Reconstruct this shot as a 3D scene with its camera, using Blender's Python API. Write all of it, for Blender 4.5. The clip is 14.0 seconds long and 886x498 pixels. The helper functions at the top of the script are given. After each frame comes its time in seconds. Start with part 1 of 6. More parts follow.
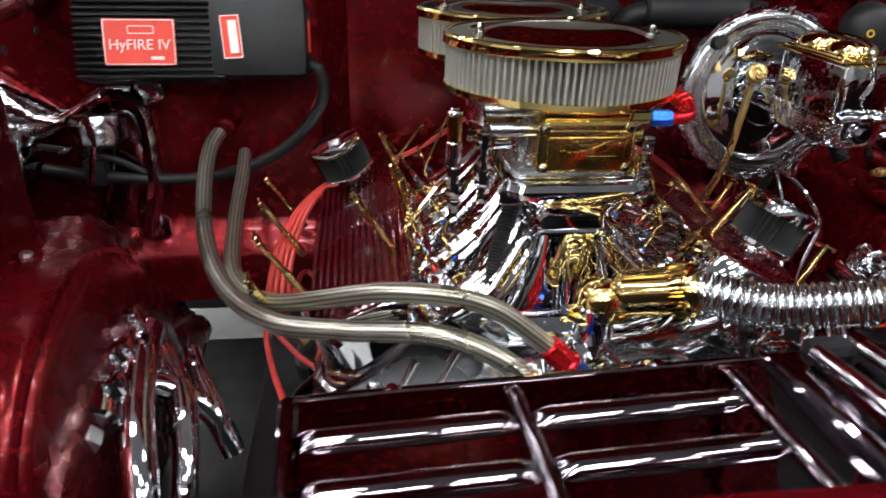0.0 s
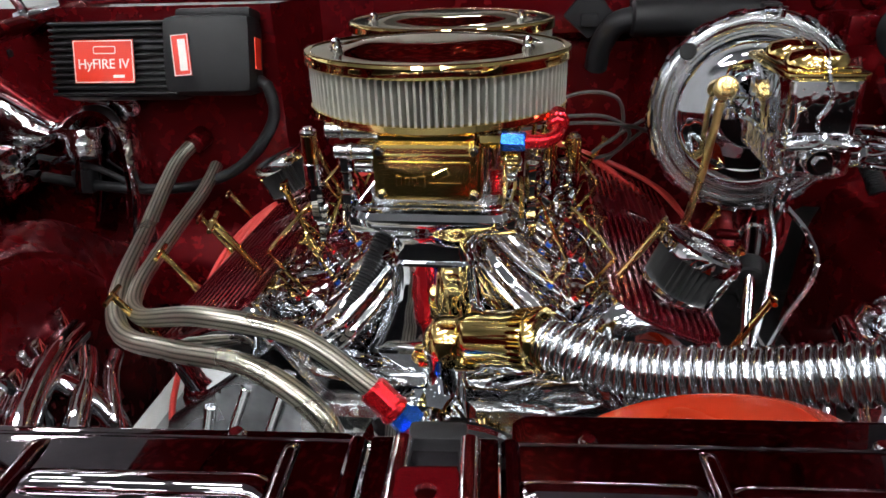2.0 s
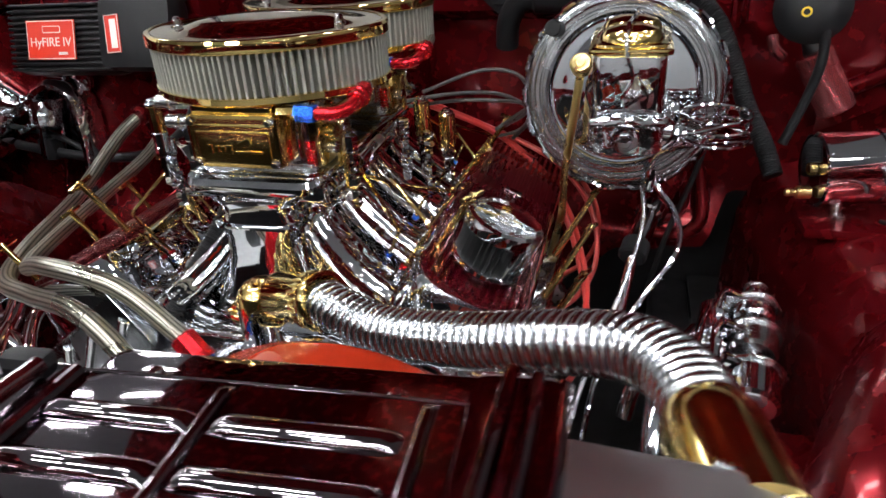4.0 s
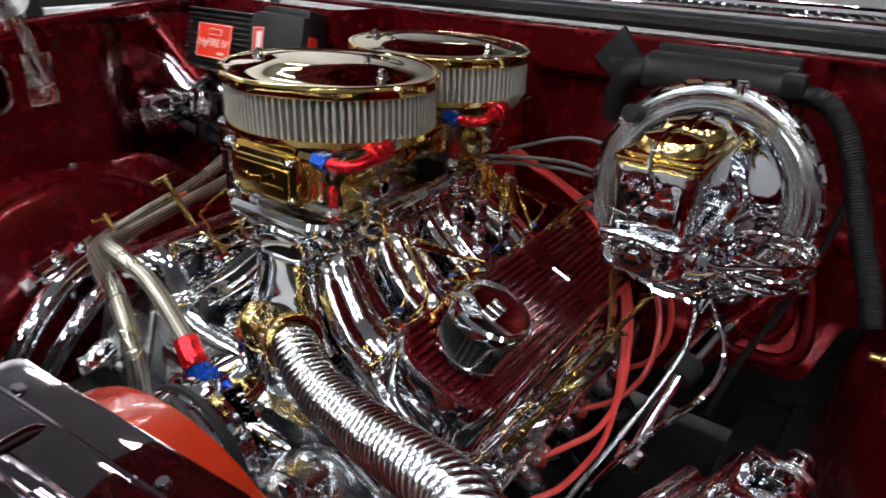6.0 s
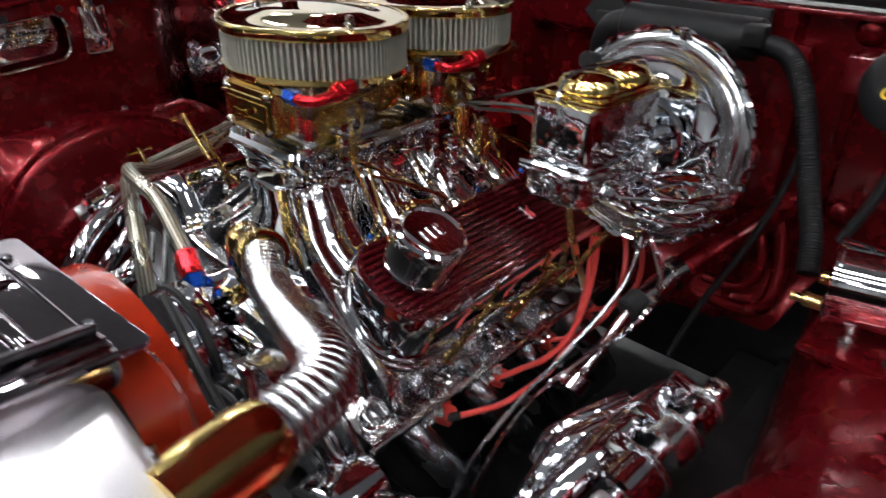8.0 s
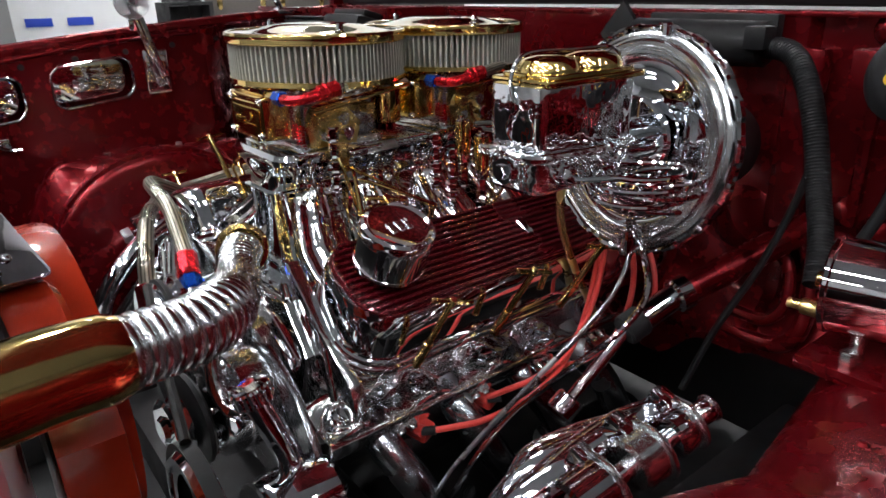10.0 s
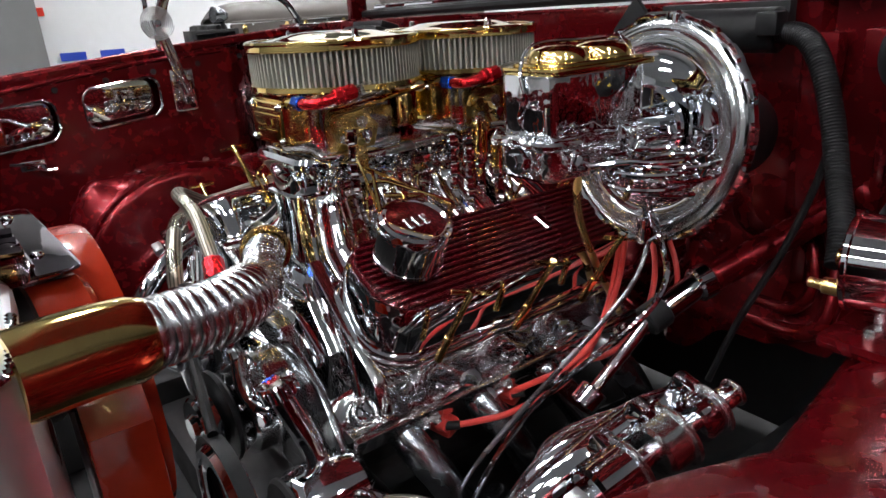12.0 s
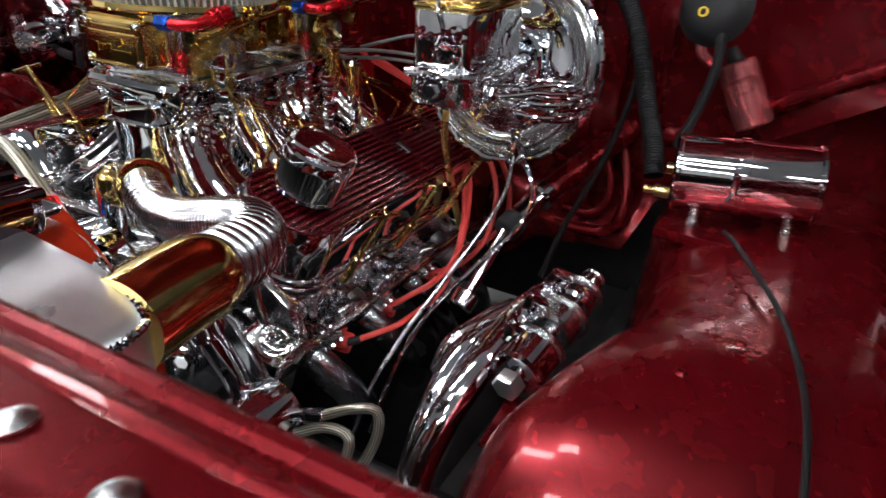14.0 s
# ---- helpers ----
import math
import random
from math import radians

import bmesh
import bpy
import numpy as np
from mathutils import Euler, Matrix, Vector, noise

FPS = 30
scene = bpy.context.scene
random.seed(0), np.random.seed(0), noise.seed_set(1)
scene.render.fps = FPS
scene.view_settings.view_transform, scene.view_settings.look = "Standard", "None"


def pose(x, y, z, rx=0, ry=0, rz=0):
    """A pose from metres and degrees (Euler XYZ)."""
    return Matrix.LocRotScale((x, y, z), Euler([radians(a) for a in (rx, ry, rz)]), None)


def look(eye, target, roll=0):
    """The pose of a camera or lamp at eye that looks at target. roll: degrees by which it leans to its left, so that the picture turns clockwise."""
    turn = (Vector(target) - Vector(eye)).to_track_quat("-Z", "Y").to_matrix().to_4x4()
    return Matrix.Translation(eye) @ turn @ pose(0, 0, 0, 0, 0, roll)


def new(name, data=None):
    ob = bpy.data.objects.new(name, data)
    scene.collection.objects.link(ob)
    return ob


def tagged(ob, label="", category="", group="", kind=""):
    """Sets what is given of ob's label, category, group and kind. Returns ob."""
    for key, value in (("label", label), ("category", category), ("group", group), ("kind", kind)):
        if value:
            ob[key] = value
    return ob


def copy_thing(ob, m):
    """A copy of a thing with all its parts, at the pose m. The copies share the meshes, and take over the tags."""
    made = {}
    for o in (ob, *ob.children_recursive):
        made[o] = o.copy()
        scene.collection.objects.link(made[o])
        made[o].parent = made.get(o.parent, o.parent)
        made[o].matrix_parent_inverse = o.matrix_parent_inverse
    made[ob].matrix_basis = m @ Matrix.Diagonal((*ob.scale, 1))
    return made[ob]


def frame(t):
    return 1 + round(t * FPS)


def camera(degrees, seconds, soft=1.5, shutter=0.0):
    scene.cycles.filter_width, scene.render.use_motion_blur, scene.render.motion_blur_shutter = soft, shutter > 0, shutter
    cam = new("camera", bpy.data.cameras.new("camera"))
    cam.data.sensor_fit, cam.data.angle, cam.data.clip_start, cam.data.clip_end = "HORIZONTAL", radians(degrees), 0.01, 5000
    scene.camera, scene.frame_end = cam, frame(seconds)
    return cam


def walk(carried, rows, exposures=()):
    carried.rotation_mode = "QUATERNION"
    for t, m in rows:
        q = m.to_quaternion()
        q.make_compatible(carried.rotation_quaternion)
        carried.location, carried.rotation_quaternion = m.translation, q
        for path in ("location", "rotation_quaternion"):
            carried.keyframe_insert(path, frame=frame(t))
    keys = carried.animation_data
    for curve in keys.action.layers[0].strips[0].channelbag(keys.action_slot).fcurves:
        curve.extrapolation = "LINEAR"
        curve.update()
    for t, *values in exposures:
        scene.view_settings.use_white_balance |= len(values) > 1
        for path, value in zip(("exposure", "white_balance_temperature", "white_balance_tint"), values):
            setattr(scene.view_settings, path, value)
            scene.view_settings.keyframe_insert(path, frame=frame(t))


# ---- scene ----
cam = camera(67.3, 14.0, soft=1.5, shutter=0.4)
PATH = [
    (0, (-0.264, -0.729, 1.074), (-0.026, 1.045, 0.182), 1.8),
    (0.5, (-0.154, -0.696, 1.09), (0.062, 1.084, 0.204), 0.8),
    (1, (-0.037, -0.686, 1.078), (0.073, 1.104, 0.193), 0.4),
    (1.5, (0.072, -0.679, 1.078), (-0.035, 1.111, 0.194), -1.2),
    (2, (0.108, -0.667, 1.071), (-0.142, 1.117, 0.202), -1.9),
    (2.5, (0.11, -0.652, 1.06), (-0.197, 1.122, 0.188), -2.6),
    (3, (0.134, -0.648, 1.047), (-0.188, 1.118, 0.165), -4.4),
    (3.5, (0.286, -0.654, 1.043), (-0.126, 1.086, 0.147), -5.6),
    (3.7, (0.356, -0.657, 1.049), (-0.096, 1.069, 0.144), -4.9),
    (5.8, (0.596, -0.507, 1.105), (-0.349, 1.032, 0.247), 2.3),
    (6, (0.622, -0.503, 1.111), (-0.411, 0.975, 0.245), 1.9),
    (6.5, (0.647, -0.511, 1.116), (-0.56, 0.812, 0.226), 0.5),
    (7, (0.709, -0.511, 1.128), (-0.501, 0.772, 0.185), 0.8),
    (7.5, (0.739, -0.52, 1.135), (-0.49, 0.739, 0.184), 0.5),
    (8, (0.816, -0.478, 1.11), (-0.38, 0.81, 0.154), 0.8),
    (8.2, (0.86, -0.455, 1.089), (-0.343, 0.827, 0.136), 1.1),
    (10.3, (0.952, -0.378, 0.997), (-0.552, 0.74, 0.299), -1.9),
    (10.5, (0.961, -0.378, 0.994), (-0.561, 0.723, 0.305), -2.5),
    (11, (0.969, -0.38, 0.989), (-0.578, 0.7, 0.327), -3.5),
    (11.5, (0.97, -0.378, 0.986), (-0.574, 0.709, 0.328), -3.7),
    (12, (0.966, -0.381, 0.978), (-0.57, 0.708, 0.302), -3.7),
    (12.5, (0.966, -0.395, 0.979), (-0.53, 0.731, 0.275), -3.6),
    (13, (0.936, -0.431, 0.986), (-0.385, 0.81, 0.138), -2.8),
    (13.5, (0.867, -0.508, 1.003), (-0.219, 0.911, 0.104), 0.7),
    (14, (0.827, -0.59, 1.001), (-0.015, 0.994, 0.117), 3.0),
]
EXPO = [(0.0, -0.03), (3.7, 0.0), (7.0, -0.15), (8.2, -0.14), (11.0, 0.02), (14.0, 0.0)]
walk(cam, [(t, look(eye, target, roll)) for t, eye, target, roll in PATH], EXPO)

# ---- light of the hall ----
world = bpy.data.worlds.new("hall_air")
scene.world = world
world.use_nodes = True
world.node_tree.nodes["Background"].inputs[0].default_value = (0.9, 0.95, 1.0, 1)
world.node_tree.nodes["Background"].inputs[1].default_value = 0.008
PANEL_GLOW = 72.0

# ---- materials ----
def material(name, base, metallic=0.0, rough=0.5, coat=0.0, spread=0.15, grain=60.0, bump=0.0, bump_scale=200.0,
             wear=0.0, even=1.0, emit=0.0, spec=0.5, wavy=0.0, swell=22.0):
    """A node material with colour drift, uneven gloss and fine relief."""
    m = bpy.data.materials.new(name)
    m.use_nodes = True
    nt = m.node_tree
    n, l = nt.nodes, nt.links
    b = n["Principled BSDF"]
    b.inputs["Metallic"].default_value = metallic
    b.inputs["Coat Weight"].default_value = coat
    b.inputs["Coat Roughness"].default_value = 0.04
    b.inputs["Specular IOR Level"].default_value = spec
    pos = n.new("ShaderNodeNewGeometry")
    big = n.new("ShaderNodeTexNoise")
    big.inputs["Scale"].default_value = grain * 0.12
    big.inputs["Detail"].default_value = 4
    l.new(pos.outputs["Position"], big.inputs["Vector"])
    fine = n.new("ShaderNodeTexNoise")
    fine.inputs["Scale"].default_value = grain
    fine.inputs["Detail"].default_value = 3
    l.new(pos.outputs["Position"], fine.inputs["Vector"])
    mixed = n.new("ShaderNodeMath")
    mixed.operation = "ADD"
    l.new(big.outputs["Fac"], mixed.inputs[0])
    l.new(fine.outputs["Fac"], mixed.inputs[1])
    tone = n.new("ShaderNodeMapRange")
    tone.inputs["From Min"].default_value, tone.inputs["From Max"].default_value = 0.6, 1.4
    tone.inputs["To Min"].default_value, tone.inputs["To Max"].default_value = 1 - spread, 1 + spread
    l.new(mixed.outputs[0], tone.inputs["Value"])
    col = n.new("ShaderNodeVectorMath")
    col.operation = "SCALE"
    col.inputs[0].default_value = base[:3]
    l.new(tone.outputs[0], col.inputs["Scale"])
    l.new(col.outputs[0], b.inputs["Base Color"])
    gloss = n.new("ShaderNodeMapRange")
    gloss.inputs["From Min"].default_value, gloss.inputs["From Max"].default_value = 0.35, 0.7
    gloss.inputs["To Min"].default_value, gloss.inputs["To Max"].default_value = rough * (1 - 0.3 * even), rough * (1 + 0.35 * even) + wear
    l.new(big.outputs["Fac"], gloss.inputs["Value"])
    l.new(gloss.outputs[0], b.inputs["Roughness"])
    last = None
    if wavy:
        wn = n.new("ShaderNodeTexNoise")
        wn.inputs["Scale"].default_value, wn.inputs["Detail"].default_value = swell, 1.0
        l.new(pos.outputs["Position"], wn.inputs["Vector"])
        wb = n.new("ShaderNodeBump")
        wb.inputs["Strength"].default_value, wb.inputs["Distance"].default_value = 1.0, wavy
        l.new(wn.outputs["Fac"], wb.inputs["Height"])
        last = wb
    if bump:
        bn = n.new("ShaderNodeTexNoise")
        bn.inputs["Scale"].default_value, bn.inputs["Detail"].default_value = bump_scale, 2.0
        l.new(pos.outputs["Position"], bn.inputs["Vector"])
        bb = n.new("ShaderNodeBump")
        bb.inputs["Strength"].default_value, bb.inputs["Distance"].default_value = 1.0, bump
        l.new(bn.outputs["Fac"], bb.inputs["Height"])
        if last:
            l.new(last.outputs[0], bb.inputs["Normal"])
        last = bb
    if last:
        l.new(last.outputs[0], b.inputs["Normal"])
    if emit:
        b.inputs["Emission Color"].default_value = (*base[:3], 1)
        b.inputs["Emission Strength"].default_value = emit
    return m


def braid_material(name, base, rows=13.0, turns=16.0, along=330.0):
    """Woven steel sleeve: rows of strands along the hose, each crossed by fine slanting wires."""
    m = material(name, base, 0.9, 0.34, spread=0.1)
    nt = m.node_tree
    n, l = nt.nodes, nt.links
    b = n["Principled BSDF"]
    uv = n.new("ShaderNodeUVMap")
    sep = n.new("ShaderNodeSeparateXYZ")
    l.new(uv.outputs[0], sep.inputs[0])

    def wave(across, lengthwise):
        u = n.new("ShaderNodeMath"); u.operation = "MULTIPLY"; u.inputs[1].default_value = across * math.pi
        l.new(sep.outputs[0], u.inputs[0])
        v = n.new("ShaderNodeMath"); v.operation = "MULTIPLY_ADD"; v.inputs[1].default_value = lengthwise * math.pi
        l.new(sep.outputs[1], v.inputs[0]); l.new(u.outputs[0], v.inputs[2])
        s = n.new("ShaderNodeMath"); s.operation = "SINE"
        l.new(v.outputs[0], s.inputs[0])
        up = n.new("ShaderNodeMath"); up.operation = "ABSOLUTE"
        l.new(s.outputs[0], up.inputs[0])
        return up
    row, slant = wave(rows, 0.0), wave(turns, along)
    soft = n.new("ShaderNodeMath"); soft.operation = "MULTIPLY_ADD"
    soft.inputs[1].default_value, soft.inputs[2].default_value = 0.45, 0.55
    l.new(slant.outputs[0], soft.inputs[0])
    prod = n.new("ShaderNodeMath"); prod.operation = "MULTIPLY"
    l.new(row.outputs[0], prod.inputs[0]); l.new(soft.outputs[0], prod.inputs[1])
    bump = n.new("ShaderNodeBump")
    bump.inputs["Strength"].default_value, bump.inputs["Distance"].default_value = 1.0, 0.00030
    l.new(prod.outputs[0], bump.inputs["Height"]); l.new(bump.outputs[0], b.inputs["Normal"])
    # shade in the gaps between strands, put into the colour
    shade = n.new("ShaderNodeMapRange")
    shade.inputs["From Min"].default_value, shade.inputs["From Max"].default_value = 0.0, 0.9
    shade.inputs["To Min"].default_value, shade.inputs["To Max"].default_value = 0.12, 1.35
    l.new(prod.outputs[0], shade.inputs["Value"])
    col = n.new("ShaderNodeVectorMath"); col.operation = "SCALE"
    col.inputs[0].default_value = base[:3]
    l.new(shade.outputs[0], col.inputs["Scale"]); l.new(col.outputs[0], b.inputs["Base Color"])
    return m


CHROME = material("chrome_plate", (0.84, 0.86, 0.90), 1.0, 0.03, spread=0.04, wear=0.02, wavy=0.0004)
CHROME_LUMPY = material("cast_chrome", (0.86, 0.87, 0.90), 1.0, 0.10, spread=0.05, wear=0.05, wavy=0.0035, swell=55.0, bump=0.0004, bump_scale=260)
CHROME_RIPPLE = material("rippled_chrome_casting", (0.84, 0.85, 0.88), 1.0, 0.045, spread=0.05, wear=0.03, wavy=0.0011, swell=62.0)
CHROME_FLAT = material("chrome_sheet", (0.84, 0.84, 0.87), 1.0, 0.03, spread=0.03, wear=0.02, wavy=0.0002)
CHROME_SOFT = material("polished_aluminium", (0.72, 0.73, 0.74), 1.0, 0.16, spread=0.12, wear=0.08, wavy=0.0022, swell=42.0, bump=0.0003, bump_scale=140)
POLISHED = material("bright_cast_aluminium", (0.80, 0.81, 0.82), 1.0, 0.10, spread=0.08, wear=0.05, wavy=0.0006, swell=60.0)
SMOKY_MIRROR = material("smoked_mirror_sheet", (0.29, 0.255, 0.28), 1.0, 0.03, spread=0.05, wear=0.03, wavy=0.00035)
STEEL = material("brushed_steel", (0.6, 0.61, 0.62), 1.0, 0.25, spread=0.1, wear=0.1)
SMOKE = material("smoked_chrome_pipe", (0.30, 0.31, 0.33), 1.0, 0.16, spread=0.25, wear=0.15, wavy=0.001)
GOLD_SATIN = material("satin_gold_casting", (0.90, 0.64, 0.23), 1.0, 0.13, spread=0.08, wear=0.06, bump=0.0001, bump_scale=500)
GOLD = material("gold_plate", (0.93, 0.69, 0.27), 1.0, 0.06, spread=0.06, wear=0.04, wavy=0.0004)
BRASS = material("dull_brass", (0.68, 0.5, 0.2), 1.0, 0.22, spread=0.12, wear=0.1)
RED = material("candy_red_paint", (0.126, 0.003, 0.006), 0.66, 0.27, coat=0.16, spec=0.25, spread=0.03, grain=300.0, even=0.15, wavy=0.00012)
RED_COVER = material("valve_cover_red", (0.10, 0.005, 0.010), 0.6, 0.24, coat=1.0, spread=0.1)
ORANGE = material("orange_enamel", (0.30, 0.022, 0.007), 0.0, 0.3, coat=0.5, spread=0.08)
BLACK = material("black_plastic", (0.010, 0.010, 0.011), 0.0, 0.48, spec=0.3, spread=0.2, bump=0.00015, bump_scale=900)
RUBBER = material("black_rubber", (0.008, 0.008, 0.009), 0.0, 0.6, spec=0.3, spread=0.2, bump=0.0002, bump_scale=700)
# near-black of dark parts, and of sheets that stand for shade
DARK = material("dark_parts_and_shade", (0.012, 0.011, 0.012), 0.0, 0.6, spread=0.3)
ANO_RED = material("red_anodised", (0.55, 0.012, 0.02), 0.75, 0.25, spread=0.06)
ANO_BLUE = material("blue_anodised", (0.01, 0.09, 0.5), 0.75, 0.25, spread=0.06)
PINK = material("rose_anodised", (0.6, 0.16, 0.17), 0.85, 0.2, spread=0.06)
WIRE_RED = material("red_silicone", (0.50, 0.040, 0.034), 0.0, 0.4, spread=0.1)
LABEL_RED = material("label_red", (0.7, 0.035, 0.015), 0.0, 0.4, spread=0.03)
LABEL_WHITE = material("label_white", (0.75, 0.73, 0.7), 0.0, 0.4, spread=0.03)
GAUZE = material("filter_gauze", (0.29, 0.285, 0.25), 0.1, 0.6, spread=0.15, bump=0.0003, bump_scale=1500)
GAUZE_DARK = material("breather_gauze", (0.022, 0.022, 0.022), 0.2, 0.5, spread=0.2)
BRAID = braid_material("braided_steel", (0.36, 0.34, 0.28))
LID = material("pale_gold_mirror", (0.70, 0.58, 0.36), 1.0, 0.03, spread=0.03, wear=0.015, wavy=0.0003)
HOSE_STEEL = material("corrugated_steel", (0.62, 0.63, 0.65), 1.0, 0.17, spread=0.04, wear=0.04)
TANK_METAL = material("brushed_tank_aluminium", (0.80, 0.80, 0.81), 1.0, 0.28, spread=0.06, wear=0.05, wavy=0.0004)
SATIN = material("satin_bright_steel", (0.60, 0.61, 0.62), 1.0, 0.18, spread=0.1, wear=0.08, wavy=0.0006)
WHITE_WALL = material("white_wall_paint", (0.8, 0.81, 0.82), 0.0, 0.7, spread=0.03, grain=8)
EAST_WALL = material("charcoal_wall_paint", (0.10, 0.10, 0.10), 0.0, 0.7, spread=0.04, grain=8)
NORTH_WALL = material("pale_grey_wall_paint", (0.48, 0.48, 0.48), 0.0, 0.7, spread=0.04, grain=8)
GREY_WALL = material("grey_pillar_paint", (0.20, 0.20, 0.20), 0.0, 0.7, spread=0.04, grain=8)
FLOOR_MAT = material("polished_concrete", (0.28, 0.28, 0.27), 0.0, 0.2, spread=0.15, grain=14)
CEIL_MAT = material("dark_ceiling", (0.20, 0.20, 0.21), 0.0, 0.8, spread=0.1, grain=6)
GLOW = material("lamp_diffuser", (0.97, 0.98, 1.0), 0.0, 0.5, spread=0.0, emit=PANEL_GLOW)
GLASS_DARK = material("windscreen_glass", (0.03, 0.035, 0.04), 0.0, 0.05, spread=0.05)
TAN = material("faded_truck_paint", (0.11, 0.095, 0.085), 0.0, 0.5, spread=0.1)
STEEL_GREY = material("grey_hose", (0.07, 0.068, 0.065), 0.1, 0.5, spread=0.1)
YELLOW = material("yellow_mark", (0.7, 0.45, 0.02), 0.0, 0.5, spread=0.05)
BLUE_SIGN = material("blue_sign", (0.02, 0.06, 0.45), 0.0, 0.5, spread=0.05)


# ---- mesh helpers ----
def finish(bm, sharp=35.0):
    bmesh.ops.recalc_face_normals(bm, faces=bm.faces)
    limit = radians(sharp)
    for f in bm.faces:
        f.smooth = True
    for e in bm.edges:
        e.smooth = not (len(e.link_faces) == 2 and e.calc_face_angle(0) > limit)
    return bm


def mesh_of(name, bm, mat, sharp=35.0):
    finish(bm, sharp)
    me = bpy.data.meshes.new(name)
    bm.to_mesh(me)
    bm.free()
    me.materials.append(mat)
    return me


def thing(name, base, label, category, group="", kind=""):
    ob = new(name)
    ob.empty_display_size = 0.02
    ob.location = base
    bpy.context.view_layer.update()
    return tagged(ob, label, category, group, kind)


def part(name, bm, mat, parent, label="", sharp=35.0):
    ob = new(name, mesh_of(name, bm, mat, sharp))
    ob.parent = parent
    base = parent.location if parent.parent is None else (0, 0, 0)
    ob.matrix_parent_inverse = Matrix.Translation(base).inverted() if parent.parent is None and parent.type == "EMPTY" else Matrix()
    return tagged(ob, label)


def solo(name, bm, mat, label, category, group="", kind="", sharp=35.0):
    ob = new(name, mesh_of(name, bm, mat, sharp))
    return tagged(ob, label, category, group, kind)


def box(c, size, bevel=0.003, m=None, seg=2):
    bm = bmesh.new()
    bmesh.ops.create_cube(bm, size=1.0)
    bmesh.ops.scale(bm, vec=size, verts=bm.verts)
    if bevel:
        bmesh.ops.bevel(bm, geom=bm.edges[:], offset=min(bevel, min(size) * 0.45), segments=seg, profile=0.6, affect="EDGES")
    bm.transform(Matrix.Translation(c) @ (m or Matrix()))
    return bm


def axis_matrix(origin, axis):
    return Matrix.Translation(origin) @ Vector(axis).to_track_quat("Z", "Y").to_matrix().to_4x4()


def lathe(profile, origin, axis=(0, 0, 1), seg=32, squash=(1.0, 1.0)):
    """Turns rows of (radius, height) round an axis; closed where the radius is 0."""
    bm = bmesh.new()
    rings = []
    for r, h in profile:
        if r <= 1e-6:
            rings.append([bm.verts.new((0, 0, h))])
        else:
            rings.append([bm.verts.new((r * squash[0] * math.cos(2 * math.pi * k / seg), r * squash[1] * math.sin(2 * math.pi * k / seg), h)) for k in range(seg)])
    for a, b in zip(rings, rings[1:]):
        for k in range(seg):
            j = (k + 1) % seg
            if len(a) == 1 and len(b) > 1:
                bm.faces.new((a[0], b[k], b[j]))
            elif len(b) == 1 and len(a) > 1:
                bm.faces.new((a[k], b[0], a[j]))
            elif len(a) > 1:
                bm.faces.new((a[k], b[k], b[j], a[j]))
    bm.transform(axis_matrix(origin, axis))
    return bm


def rod(a, b, r, seg=16, chamfer=0.15, r2=None):
    a, b = Vector(a), Vector(b)
    h, r2 = (b - a).length, r if r2 is None else r2
    c = min(chamfer * r, h * 0.3)
    return lathe([(0, 0), (r - c, 0), (r, c), (r2, h - c), (r2 - c, h), (0, h)], a, b - a, seg)


def curve_points(pts, step):
    """Evenly spaced points of a smooth curve through the given ones."""
    p = [Vector(q) for q in pts]
    if len(p) == 2:
        n = max(2, int((p[1] - p[0]).length / step))
        return [p[0].lerp(p[1], k / n) for k in range(n + 1)]
    p = [2 * p[0] - p[1]] + p + [2 * p[-1] - p[-2]]
    dense = []
    for i in range(1, len(p) - 2):
        a, b, c, d = p[i - 1 : i + 3]
        for k in range(40):
            t = k / 40
            dense.append(0.5 * ((2 * b) + (c - a) * t + (2 * a - 5 * b + 4 * c - d) * t * t + (3 * b - a - 3 * c + d) * t ** 3))
    dense.append(p[-2])
    out, run = [dense[0]], 0.0
    total = sum((b - a).length for a, b in zip(dense, dense[1:]))
    n = max(2, round(total / step))
    gap, want = total / n, total / n
    for a, b in zip(dense, dense[1:]):
        d = (b - a).length
        while run + d >= want - 1e-9 and len(out) < n:
            out.append(a.lerp(b, (want - run) / d))
            want += gap
        run += d
    out.append(dense[-1])
    return out


def tube(pts, r, seg=12, step=0.012, shape=None, caps=True):
    """Sweeps a ring along a smooth curve. shape(s): the radius at s metres."""
    line = curve_points(pts, step)
    bm = bmesh.new()
    uv = bm.loops.layers.uv.new("UVMap")
    t0 = (line[1] - line[0]).normalized()
    side = t0.orthogonal().normalized()
    rings, s, runs = [], 0.0, []
    for i, q in enumerate(line):
        t = (line[min(i + 1, len(line) - 1)] - line[max(i - 1, 0)]).normalized()
        side = (side - t * side.dot(t)).normalized()
        up = t.cross(side)
        if i:
            s += (q - line[i - 1]).length
        rr = shape(s) if shape else r
        runs.append(s)
        rings.append([bm.verts.new(q + rr * (math.cos(2 * math.pi * k / seg) * side + math.sin(2 * math.pi * k / seg) * up)) for k in range(seg)])
    for i, (a, b) in enumerate(zip(rings, rings[1:])):
        for k in range(seg):
            j = (k + 1) % seg
            f = bm.faces.new((a[k], a[j], b[j], b[k]))
            for lo, (u, v) in zip(f.loops, ((k, runs[i]), (k + 1, runs[i]), (k + 1, runs[i + 1]), (k, runs[i + 1]))):
                lo[uv].uv = (u / seg, v)
    if caps:
        bm.faces.new(rings[0][::-1])
        bm.faces.new(rings[-1])
    return bm


